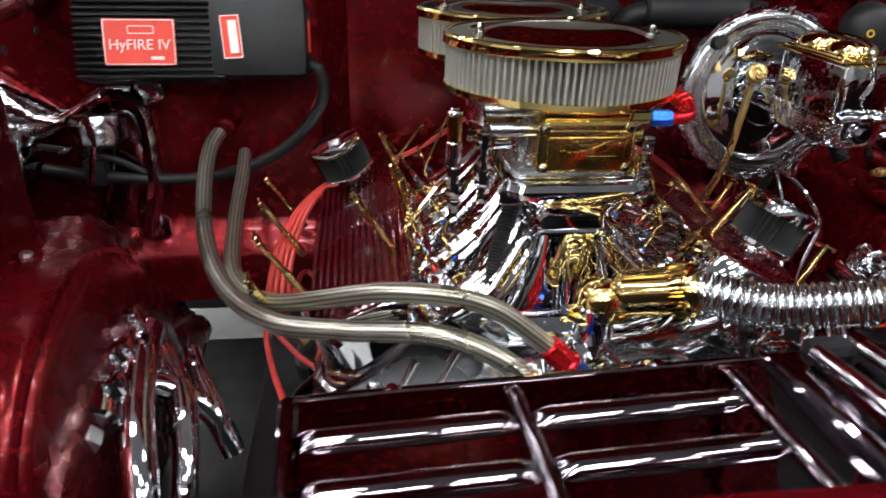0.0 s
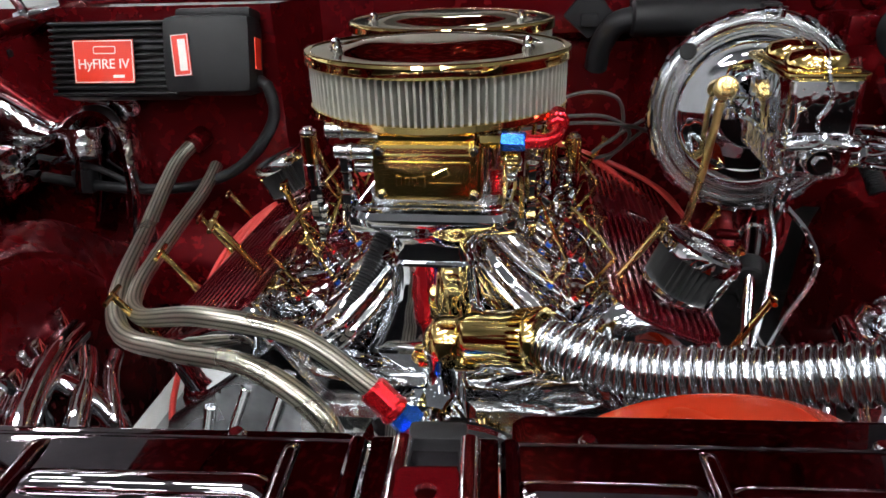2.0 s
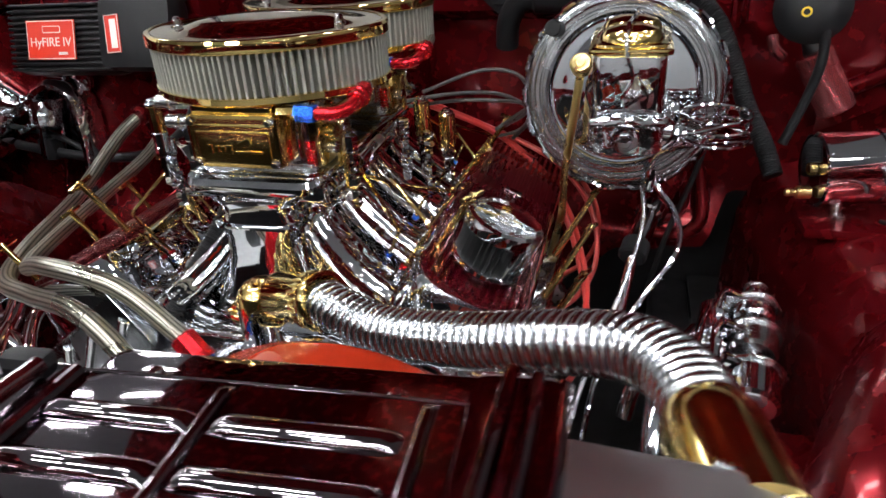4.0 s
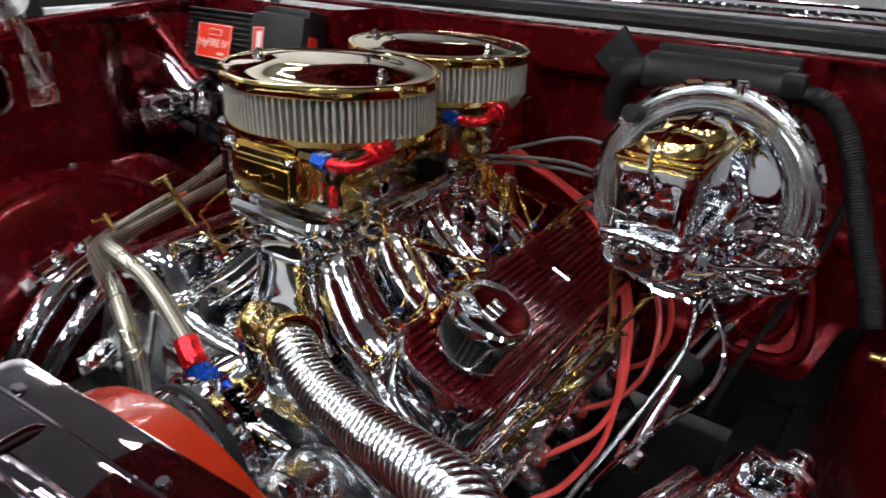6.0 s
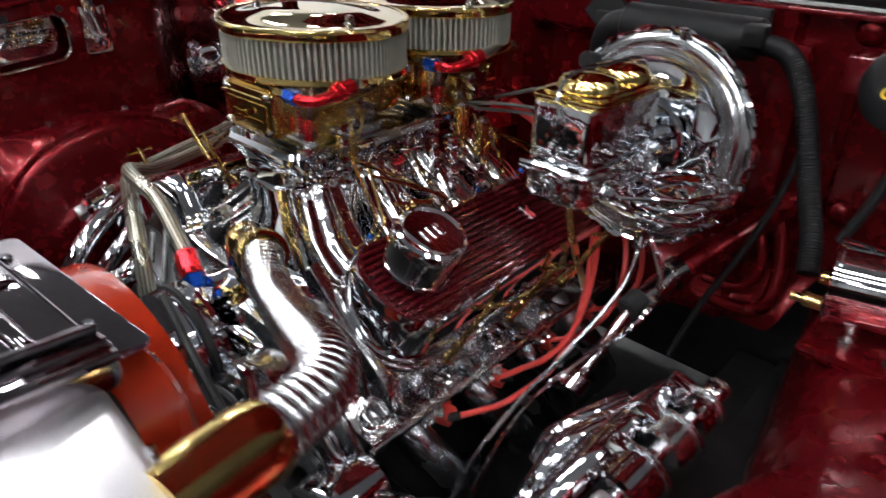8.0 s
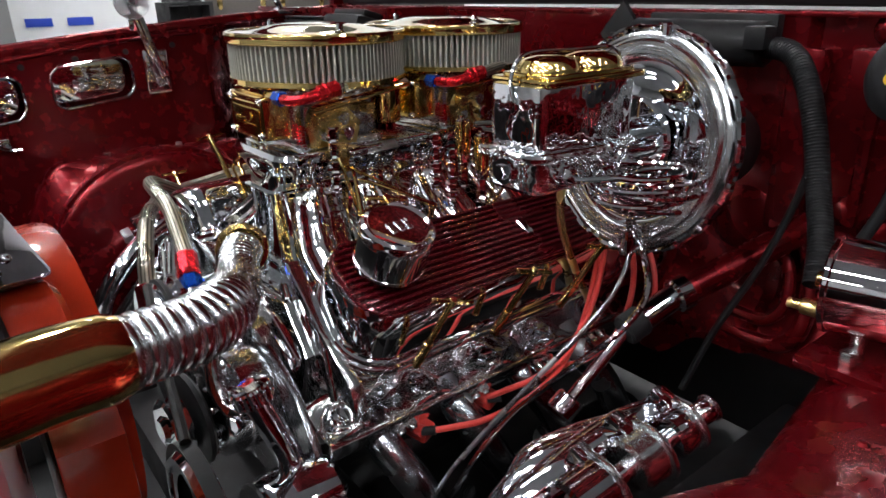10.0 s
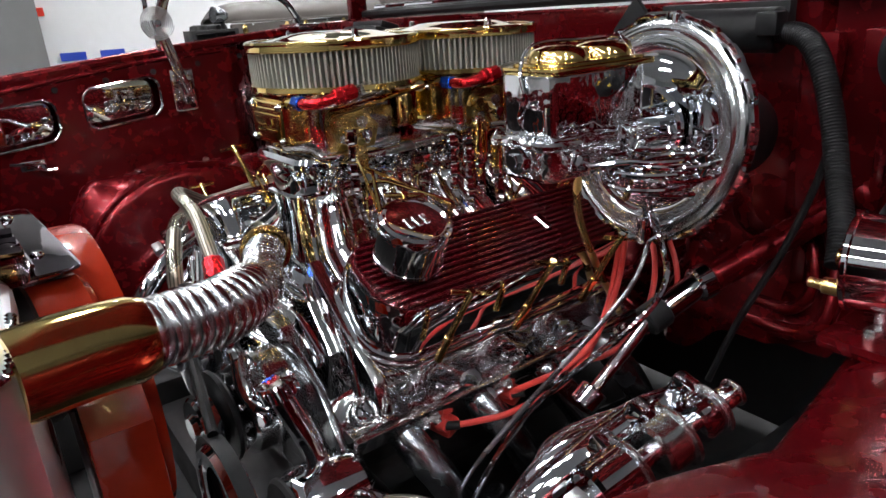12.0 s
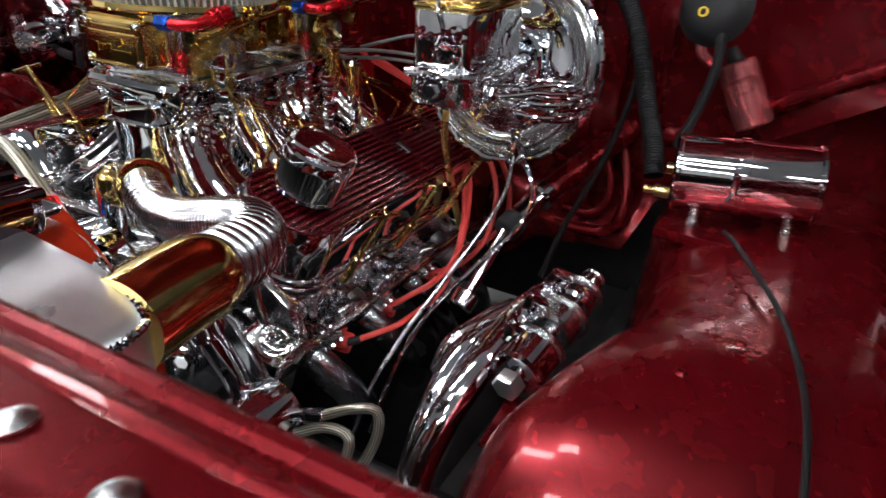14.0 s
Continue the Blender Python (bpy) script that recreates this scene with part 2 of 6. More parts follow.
def prism(outline, depth, m=None, bevel=0.0, seg=2):
    """A flat outline in x, y drawn out along z from 0 to depth."""
    bm = bmesh.new()
    face = bm.faces.new([bm.verts.new((x, y, 0)) for x, y in outline])
    top = bmesh.ops.extrude_face_region(bm, geom=[face])
    bmesh.ops.translate(bm, vec=(0, 0, depth), verts=[v for v in top["geom"] if isinstance(v, bmesh.types.BMVert)])
    if bevel:
        bmesh.ops.recalc_face_normals(bm, faces=bm.faces)
        edges = [e for e in bm.edges if abs(e.verts[0].co.z - e.verts[1].co.z) < 1e-6]
        bmesh.ops.bevel(bm, geom=edges, offset=bevel, segments=seg, profile=0.6, affect="EDGES")
    if m:
        bm.transform(m)
    return bm


def rounded(w, h, r, seg=5):
    """The outline of a rectangle with round corners, about 0, 0."""
    out = []
    for cx, cy, a0 in ((w / 2 - r, h / 2 - r, 0), (-w / 2 + r, h / 2 - r, 90), (-w / 2 + r, -h / 2 + r, 180), (w / 2 - r, -h / 2 + r, 270)):
        for k in range(seg + 1):
            a = radians(a0 + 90 * k / seg)
            out.append((cx + r * math.cos(a), cy + r * math.sin(a)))
    return out


def join(*many):
    bm = many[0]
    for other in many[1:]:
        me = bpy.data.meshes.new("tmp")
        other.to_mesh(me)
        other.free()
        bm.from_mesh(me)
        bpy.data.meshes.remove(me)
    return bm


def hexnut(c, axis, r, h):
    return lathe([(0, 0), (r * 0.94, 0), (r, h * 0.12), (r, h * 0.85), (r * 0.9, h), (0, h)], c, axis, 6)


def frame_matrix(origin, x, y):
    """The pose with the given local x and (nearly) y axes."""
    x = Vector(x).normalized()
    z = x.cross(Vector(y)).normalized()
    y = z.cross(x)
    m = Matrix((x, y, z)).transposed().to_4x4()
    m.translation = origin
    return m


def holed_plate(outline, holes, thick, m=None):
    """A flat plate with openings cut through it."""
    bm = bmesh.new()
    edges = []
    for loop in (outline, *holes):
        vs = [bm.verts.new((x, y, 0)) for x, y in loop]
        edges += [bm.edges.new((a, b)) for a, b in zip(vs, vs[1:] + vs[:1])]
    bmesh.ops.triangle_fill(bm, use_beauty=True, use_dissolve=False, edges=edges)
    for f in bm.faces[:]:
        c = f.calc_center_median()
        if any(inside((c.x, c.y), h) for h in holes):
            bm.faces.remove(f)
    top = bmesh.ops.extrude_face_region(bm, geom=bm.faces[:])
    bmesh.ops.translate(bm, vec=(0, 0, thick), verts=[v for v in top["geom"] if isinstance(v, bmesh.types.BMVert)])
    if m:
        bm.transform(m)
    return bm


def inside(p, loop):
    hit = False
    for (x1, y1), (x2, y2) in zip(loop, loop[1:] + loop[:1]):
        if (y1 > p[1]) != (y2 > p[1]) and p[0] < (x2 - x1) * (p[1] - y1) / (y2 - y1) + x1:
            hit = not hit
    return hit


def words(text, size, m, mat, name, parent, deep=0.0006):
    """Raised lettering as a mesh."""
    cu = bpy.data.curves.new(name, "FONT")
    cu.body, cu.size, cu.extrude, cu.align_x, cu.align_y = text, size, deep, "CENTER", "CENTER"
    ob = new(name, cu)
    bpy.context.view_layer.update()
    me = bpy.data.meshes.new_from_object(ob.evaluated_get(bpy.context.evaluated_depsgraph_get()))
    bpy.data.objects.remove(ob)
    bpy.data.curves.remove(cu)
    me.transform(m)
    me.materials.append(mat)
    made = new(name, me)
    made.parent = parent
    if parent.parent is None and parent.type == "EMPTY":
        made.matrix_parent_inverse = Matrix.Translation(parent.location).inverted()
    return made

# ---- the hall ----
def slab(name, c, size, mat, label, category):
    return solo(name, box(c, size, 0.0), mat, label, category, kind="structure")


slab("floor", (-1, 2, -0.05), (30, 30, 0.1), FLOOR_MAT, "grey polished concrete hall floor", "floor")
slab("ceiling", (-1, 2, 4.65), (30, 30, 0.1), CEIL_MAT, "dark hall ceiling with light panels", "ceiling")
slab("wall_west", (-9.05, 2, 2.3), (0.1, 30, 4.6), WHITE_WALL, "plain white painted hall wall", "wall")
slab("wall_north", (-1, 13.05, 2.3), (16, 0.1, 4.6), NORTH_WALL, "pale grey painted hall wall", "wall")
slab("wall_east", (7.05, 2, 2.3), (0.1, 22, 4.6), EAST_WALL, "charcoal painted hall wall", "wall")
slab("wall_south", (-1, -9.05, 2.3), (16, 0.1, 4.6), GREY_WALL, "grey painted hall wall", "wall")
slab("pillar", (-8.6, -0.75, 2.3), (0.8, 2.9, 4.6), GREY_WALL, "broad grey painted hall pillar", "pillar")

panel = thing("ceiling_light", (0, 0, 4.58), "long white fluorescent panel in the hall ceiling", "ceiling light", "ceiling lights")
part("frame", join(box((0, 0.135, 4.575), (0.96, 0.03, 0.05)), box((0, -0.135, 4.575), (0.96, 0.03, 0.05)),
                   box((0.485, 0, 4.575), (0.03, 0.30, 0.05)), box((-0.485, 0, 4.575), (0.03, 0.30, 0.05))), STEEL, panel)
part("diffuser", box((0, 0, 4.575), (0.94, 0.24, 0.03), 0.0), GLOW, panel)
first = True
spots = [(gx, gy) for gx in (-5.8, -3.4, -1.0, 1.4) for gy in (-6.2, -4.0)]
spots += [(-4.6, -7.8), (-2.2, -7.8), (0.2, -7.8), (2.6, -7.8), (3.2, -5.2)]
spots += [(-3.4, -1.2), (-1.1, -0.8)]
spots += [(gx, gy) for gx in (-7.9, -6.0, -3.6) for gy in (4.6, 6.6, 9.0)]
spots += [(-3.6, 0.6), (-3.6, 2.6), (-8.2, 2.0), (-8.2, 3.6)]
spots += [(-0.8, 6.4), (-0.8, 9.4)]
# unseen extra panels, added to brighten firewall, left wheelhouse and engine's right side
spots += [(0.1, -3.2), (-1.0, -2.4), (1.2, -2.4), (-2.2, -1.0), (3.0, -2.6), (3.4, -0.6), (5.4, -1.6), (5.4, 0.8)]
for gx, gy in spots:
    spot = pose(gx, gy, 4.58)
    if first:
        panel.matrix_basis = spot
        first = False
    else:
        copy_thing(panel, spot)


# ---- the car body ----
def grid_sheet(f, nu, nv, thick=0.0):
    """A sheet through f(u, v), u and v from 0 to 1."""
    bm = bmesh.new()
    vs = [[bm.verts.new(f(i / nu, j / nv)) for j in range(nv + 1)] for i in range(nu + 1)]
    for i in range(nu):
        for j in range(nv):
            bm.faces.new((vs[i][j], vs[i + 1][j], vs[i + 1][j + 1], vs[i][j + 1]))
    if thick:
        bmesh.ops.recalc_face_normals(bm, faces=bm.faces)
        bmesh.ops.solidify(bm, geom=bm.faces[:], thickness=thick)
    return bm


def bell(t):
    t = min(1.0, max(0.0, t))
    return t * t * (3 - 2 * t)


def shift(loop, dx, dy):
    return [(x + dx, y + dy) for x, y in loop]


# firewall: a pressed panel with a sunken middle and embossed loops
fw = thing("firewall", (0.0, 0.6, 0.3), "deep red painted firewall with pressed panels", "firewall")


def fire_y(x, z):
    y = 0.60
    y -= 0.125 * bell((-0.28 - x) / 0.06)                       # heater side stands forward
    y += 0.05 * bell((x - 0.02) / 0.04) * bell((0.33 - x) / 0.04) * bell((0.90 - z) / 0.03)  # recess behind the engine
    y += 0.02 * bell((x - 0.50) / 0.02)
    y -= 0.05 * bell((0.56 - z) / 0.08)                          # toe board
    return y


def fire_at(u, v):
    x = -1.0 + 2.07 * u
    low = 0.40 + 0.06 * bell((x - 0.36) / 0.08) + 0.10 * bell((x - 0.585) / 0.05)
    z = low + (0.965 - low) * v
    return (x, fire_y(x, z), z)


part("panel", grid_sheet(fire_at, 168, 50, 0.004), RED, fw)
part("corner_ridge", tube([(-0.985, 0.464, 0.925), (-0.92, 0.466, 0.872), (-0.84, 0.468, 0.808), (-0.77, 0.470, 0.752), (-0.745, 0.472, 0.70), (-0.74, 0.472, 0.60)], 0.013, 12, 0.01), RED, fw)
# added dark board: shade behind and below the firewall
part("shade_board", box((0.15, 0.78, 0.42), (1.9, 0.02, 0.5), 0.004), DARK, fw, "dark board added for the shade below the firewall")
part("top_flange", box((0.14, 0.615, 0.962), (1.85, 0.045, 0.008), 0.003), RED, fw)
part("pressed_loop", tube([(0.46, 0.560, 0.488), (0.544, 0.556, 0.490), (0.580, 0.560, 0.520), (0.576, 0.585, 0.585), (0.552, 0.603, 0.644), (0.506, 0.606, 0.678)], 0.013, 12, 0.01), RED, fw)
part("pressed_loop", tube([(0.470, 0.565, 0.520), (0.527, 0.565, 0.522), (0.550, 0.575, 0.556), (0.536, 0.592, 0.607), (0.501, 0.600, 0.632)], 0.010, 12, 0.01), RED, fw)
part("pressed_bulge", lathe([(0.062, -0.01), (0.055, 0.010), (0.036, 0.022), (0.0, 0.028)], (0.455, 0.606, 0.665), (0, -1, 0.1), 36), RED, fw)
part("vertical_rib", box((0.515, 0.595, 0.79), (0.05, 0.03, 0.26), 0.01), RED, fw)
part("vertical_rib", box((0.60, 0.612, 0.80), (0.018, 0.02, 0.24), 0.008), RED, fw)
for x, z in ((0.60, 0.945), (0.68, 0.945), (0.585, 0.70), (0.63, 0.68)):
    part("dimple", lathe([(0.022, -0.004), (0.018, 0.006), (0.010, 0.012), (0, 0.013)], (x, 0.612, z), (0, -1, 0.1), 20), RED, fw)

# cowl
cowl = thing("cowl", (0.1, 0.75, 0.95), "body cowl with black rubber seal and chrome vent grille", "cowl")
part("seal", tube([(-0.8, 0.635, 0.978), (0.2, 0.648, 0.983), (1.1, 0.635, 0.978)], 0.012, 10, 0.05), RUBBER, cowl)
part("panel", box((0.15, 0.80, 0.982), (2.0, 0.32, 0.012), 0.004), BLACK, cowl)
part("trim_strip", tube([(-0.8, 0.690, 0.995), (0.2, 0.705, 1.0), (1.1, 0.690, 0.995)], 0.008, 10, 0.05), CHROME_FLAT, cowl)
slat = None
for k in range(90):
    x = -0.70 + k * 0.02
    if slat is None:
        slat = part("slat", box((0, 0.785, 0.998), (0.008, 0.13, 0.014), 0.002, pose(0, 0, 0, 0, 0, 12), 1), CHROME_FLAT, cowl)
        slat.location.x = x
    else:
        other = slat.copy()
        scene.collection.objects.link(other)
        other.location.x = x
part("rear_trim", tube([(-0.8, 0.865, 1.0), (0.2, 0.88, 1.005), (1.1, 0.865, 1.0)], 0.010, 10, 0.05), CHROME_FLAT, cowl)


# inner fenders
def left_house(u, v):
    """Wheel arch: upright inner wall, a rounded edge, a sloped shoulder and a flat shelf at the apron."""
    y = -0.52 + 1.02 * v
    arch = 0.40 + math.sqrt(max(0.0, 0.27 ** 2 - (y - 0.03) ** 2)) - 0.4 * max(0.0, abs(y - 0.03) - 0.27)
    shelf = 0.664 - 0.20 * bell((-0.155 - y) / 0.16) - 0.14 * bell((y - 0.22) / 0.25)
    shelf = max(shelf, arch + 0.002)
    if u < 0.4:
        return (-0.585 - 0.02 * bell(u / 0.4) - 0.010 * math.exp(-((u - 0.4) / 0.06) ** 2), y, 0.28 + (arch - 0.28) * math.sin(u / 0.4 * math.pi / 2) ** 0.8)
    if u < 0.8:
        k = (u - 0.4) / 0.4
        return (-0.615 - 0.075 * k, y, arch + (shelf - arch) * bell(k * 1.1) + 0.008 * math.exp(-(k / 0.12) ** 2))
    k = (u - 0.8) / 0.2
    return (-0.69 - 0.045 * k, y, shelf - 0.006 * k)


fend = thing("inner_fender", (-0.6, 0.0, 0.36), "glossy deep red inner fender bulging over the wheel", "inner fender", "inner fenders")
part("wheelhouse", grid_sheet(left_house, 60, 90, 0.004), RED, fend)
for y, z in ((-0.06, 0.676), (0.10, 0.676)):
    part("bolt_head", hexnut(Vector((-0.70, y, z - 0.014)), (0.2, 0, 1), 0.008, 0.008), STEEL, fend)


def right_house(u, v):
    """Wheel arch: an inner wall up to a soft crease that follows the wheel, and a broad rounded top."""
    y = -0.52 + 1.10 * v
    if y > 0.113:
        crest = 0.746 - 0.15 * (y - 0.113)
    else:
        crest = max(0.655, 0.746 + 0.40 * (y - 0.113))
    arch = 0.62 if y > 0.04 else 0.26 + math.sqrt(max(0.0, 0.36 ** 2 - (y - 0.04) ** 2))
    arch = max(arch, 0.36 + 0.1 * (y + 0.52))
    stops = ((0.0, crest - 0.05, 0.30), (0.14, crest - 0.035, arch - 0.09), (0.22, crest - 0.012, arch - 0.022), (0.27, crest + 0.002, arch - 0.004), (0.32, crest + 0.022, arch + 0.006),
             (0.46, crest + 0.06, arch + 0.016), (0.65, 0.86, arch + 0.030), (0.85, 0.95, arch + 0.026), (1.0, 1.017, arch))
    for (a, xa, za), (b, xb, zb) in zip(stops, stops[1:]):
        if u <= b + 1e-9:
            k = (u - a) / (b - a)
            return (xa + (xb - xa) * k, y, za + (zb - za) * k)
    return (1.017, y, arch)


fend = thing("inner_fender", (0.8, 0.0, 0.36), "glossy deep red inner fender under the chrome canister", "inner fender", "inner fenders")
part("wheelhouse", grid_sheet(right_house, 60, 80, 0.004), RED, fend)
part("canister_plinth", box((0.79, 0.335, 0.630), (0.21, 0.10, 0.016), 0.006), RED, fend)
for x, y in ((0.80, 0.16), (0.83, 0.02), (0.79, -0.06)):
    part("paint_nib", lathe([(0.006, 0), (0.004, 0.003), (0, 0.004)], (x, y, 0.652), (0, 0, 1), 12), RED, fend)

# left apron with two openings, each backed by a bright plate
apron = thing("fender_apron", (-0.73, 0.1, 0.6), "deep red upper fender apron with two rounded openings", "fender apron", "fender aprons")
m_left = frame_matrix((-0.735, 0, 0), (0, 1, 0), (0, 0, 1))
part("skirt", holed_plate([(-0.6, 0.50), (0.20, 0.50), (0.20, 0.930), (-0.2, 0.895), (-0.6, 0.845)],
                          [shift([(x, y + 0.10 * x) for x, y in rounded(0.165, 0.088, 0.028)], -0.052, 0.822), shift([(x, y + 0.10 * x) for x, y in rounded(0.165, 0.088, 0.03)], -0.275, 0.795)], 0.006, m_left), RED, apron)
for y, z in ((-0.052, 0.822), (-0.275, 0.795)):
    part("opening_rim", tube([(-0.727, y + a, z + b + 0.10 * a) for a, b in rounded(0.167, 0.09, 0.028)] + [(-0.727, y + 0.0835, z + 0.0185)], 0.0028, 8, 0.006), CHROME_FLAT, apron)
    part("bright_plate", box((-0.760, y, z), (0.004, 0.24, 0.14), 0.001), CHROME_FLAT, apron, "bright mirror plate behind the opening")
part("top_rail", tube([(-0.74, -0.6, 0.85), (-0.74, -0.2, 0.90), (-0.74, 0.25, 0.94), (-0.74, 0.65, 0.96)], 0.012, 10, 0.04), RED, apron)
part("rear_flare", grid_sheet(lambda u, v: (-0.735 - 0.21 * bell(u * 1.5), 0.200 + 0.285 * u, 0.48 + (0.442 + 0.02 * u) * v), 24, 12, 0.004), RED, apron)
part("rear_shelf", grid_sheet(lambda u, v: (-0.69 - 0.32 * u, 0.18 + 0.32 * v, 0.654 - 0.14 * bell((v * 0.32 - 0.04) / 0.25)), 4, 20, 0.004), RED, apron)
part("ledge", grid_sheet(lambda u, v: (-0.735 - (0.20 - 0.15 * bell((1.25 * v - 0.74) / 0.12)) * u, -0.6 + 1.25 * v, 0.86 + 0.10 * v + 0.02 * math.sin(math.pi * v) - 0.03 * u), 8, 50, 0.004), RED, apron)
part("pressed_bead", tube([(-0.729, -0.55, 0.838), (-0.729, -0.228, 0.878), (-0.729, 0.004, 0.906), (-0.729, 0.19, 0.918)], 0.006, 10, 0.02), RED, apron)
for k in range(9):
    y = -0.5 + 0.105 * k
    part("hole_plug", lathe([(0.007, 0), (0.006, 0.002), (0, 0.002)], (-0.727, y, 0.838 + 0.085 * (y + 0.5)), (1, 0, 0), 12), RUBBER, apron)
apron = thing("fender_apron", (1.0, 0.1, 0.6), "deep red upper fender apron beside the canister", "fender apron", "fender aprons")
part("skirt", box((1.02, 0.05, 0.73), (0.006, 1.2, 0.46), 0.002), RED, apron)
part("top_rail", tube([(1.01, -0.6, 0.86), (1.01, -0.2, 0.91), (1.01, 0.25, 0.95), (1.01, 0.63, 0.96)], 0.012, 10, 0.04), RED, apron)
part("brace", rod((0.74, 0.585, 0.74), (1.0, 0.50, 0.90), 0.014, 12), RED, apron)
part("gusset", prism([(0, 0), (0.26, 0.16), (0.26, 0.28), (0.0, 0.28)], 0.004, frame_matrix((0.75, 0.60, 0.68), (0.95, -0.3, 0), (0, 0, 1))), RED, apron)

# small wire latch on the apron's lower edge
latch = thing("wire_latch", (-0.72, -0.26, 0.70), "small chrome wire latch on the apron's lower edge", "latch")
part("plate", box((-0.727, -0.262, 0.712), (0.010, 0.05, 0.022), 0.003), CHROME, latch)
part("lever", tube([(-0.715, -0.305, 0.722), (-0.712, -0.275, 0.716), (-0.708, -0.245, 0.702), (-0.705, -0.220, 0.700)], 0.0035, 10, 0.005), CHROME, latch)
part("nut", hexnut(Vector((-0.720, -0.245, 0.708)), (1, 0, 0), 0.009, 0.010), CHROME, latch)

# outer fenders
for x, s, lab in ((-0.935, -1, "glossy deep red outer fender along the bay"), (1.04, 1, "glossy deep red outer fender outside the apron")):
    def outer(u, v, x=x, s=s):
        y = -0.62 + 1.3 * v
        top = 0.845 + 0.09 * v + 0.02 * math.sin(math.pi * v)
        return (x + s * 0.11 * math.sin(math.pi * 0.5 * min(1, u * 2.2)), y, top - 0.42 * u ** 1.6)
    solo("fender", grid_sheet(outer, 20, 24, 0.004), RED, lab, "fender", "outer fenders")

# front wheels under the bay
for x in (-0.745, 0.90):
    wheel = thing("front_wheel", (x, 0.0, 0.0), "black tyre on a plain steel rim under the fender", "wheel", "front wheels")
    part("tyre", lathe([(0.19, -0.09), (0.25, -0.10), (0.275, -0.085), (0.283, -0.05), (0.283, 0.05), (0.275, 0.085), (0.25, 0.10), (0.19, 0.09)], (x, 0.0, 0.283), (1, 0, 0), 48), RUBBER, wheel)
    part("rim", lathe([(0.0, 0.02), (0.10, 0.02), (0.15, -0.01), (0.185, 0.05), (0.20, 0.09), (0.20, -0.09), (0.12, -0.05), (0, -0.05)], (x, 0.0, 0.283), (1, 0, 0), 40), STEEL, wheel)

# front support panel
sup = thing("radiator_support", (0.1, -0.55, 0.4), "red painted radiator support panel with round bolt heads", "radiator support")
part("panel", box((0.1, -0.556, 0.832), (1.86, 0.016, 0.076), 0.004), RED, sup)
# lower half coloured dark for the shade ahead of the engine
part("shaded_lower_panel", box((0.1, -0.556, 0.58), (1.86, 0.014, 0.42), 0.003), DARK, sup, "lower panel coloured dark for the shade in the bay")
part("lip", grid_sheet(lambda u, v: (0.52 + 0.42 * u, -0.552 + 0.062 * v, 0.878 - 0.006 * bell(v * 3 - 2) + 0.004 * bell(1 - v * 4)), 20, 16, 0.004), RED, sup)
part("rolled_edge", tube([(0.52, -0.492, 0.870), (0.74, -0.489, 0.871), (0.94, -0.485, 0.870)], 0.0055, 10, 0.02), RED, sup)
part("pressed_bead", tube([(0.60, -0.508, 0.876), (0.72, -0.506, 0.877), (0.76, -0.505, 0.877)], 0.004, 10, 0.02), RED, sup)
for x, y in ((0.668, -0.524), (0.712, -0.527), (0.80, -0.52)):
    part("bolt_head", lathe([(0.006, 0), (0.006, 0.001), (0.0042, 0.0022), (0.002, 0.0028), (0, 0.0025)], (x, y, 0.879), (0, 0, 1), 20), STEEL, sup)

# open hood over the bay
hood = thing("hood", (0.1, 0.72, 1.02), "raised burgundy hood with pressed bracing underneath", "hood")
m_hood = frame_matrix((0.12, 0.88, 1.20), (1, 0, 0), (0, -0.70, 0.71))
part("skin", prism(rounded(1.75, 1.45, 0.08), 0.006, m_hood @ Matrix.Translation((0, 0.72, -0.02)), 0.002), RED, hood)
part("brace", holed_plate(rounded(1.6, 1.3, 0.08), [shift(rounded(0.5, 0.45, 0.05), dx, dy) for dx in (-0.4, 0.4) for dy in (-0.3, 0.3)], 0.02,
                          m_hood @ Matrix.Translation((0, 0.72, -0.002))), RED, hood)
for x in (-0.60, 0.84):
    part("hinge_strap", box((x, 0.890, 1.09), (0.03, 0.012, 0.22), 0.003), CHROME, hood)
part("rear_flange", tube([(-0.70, 0.885, 1.195), (0.12, 0.88, 1.195), (0.95, 0.885, 1.195)], 0.012, 10, 0.05), RED, hood)

# bright strut and red bracket that carry the hood's rear corner
stay = thing("hood_stay", (-0.75, 0.45, 0.95), "chrome hood stay under a deep red hinge bracket", "hood stay")
part("strut", tube([(-0.752, 0.300, 1.075), (-0.750, 0.335, 1.052), (-0.748, 0.385, 1.022), (-0.746, 0.410, 0.985), (-0.744, 0.425, 0.952)], 0.008, 10, 0.008), CHROME, stay)
part("foot", box((-0.742, 0.455, 0.957), (0.03, 0.10, 0.016), 0.005), CHROME, stay)
part("hinge_bracket", prism([(0.27, 1.10), (0.285, 1.055), (0.305, 1.045), (0.315, 1.075), (0.36, 1.085), (0.42, 1.035), (0.45, 1.035), (0.52, 1.085), (0.60, 1.12), (0.60, 1.16), (0.27, 1.16)], 0.03, frame_matrix((-0.79, 0, 0), (0, 1, 0), (0, 0, 1)), 0.008), RED, stay)
part("bracket_leg", box((-0.79, 0.62, 1.05), (0.03, 0.05, 0.20), 0.006), RED, stay)

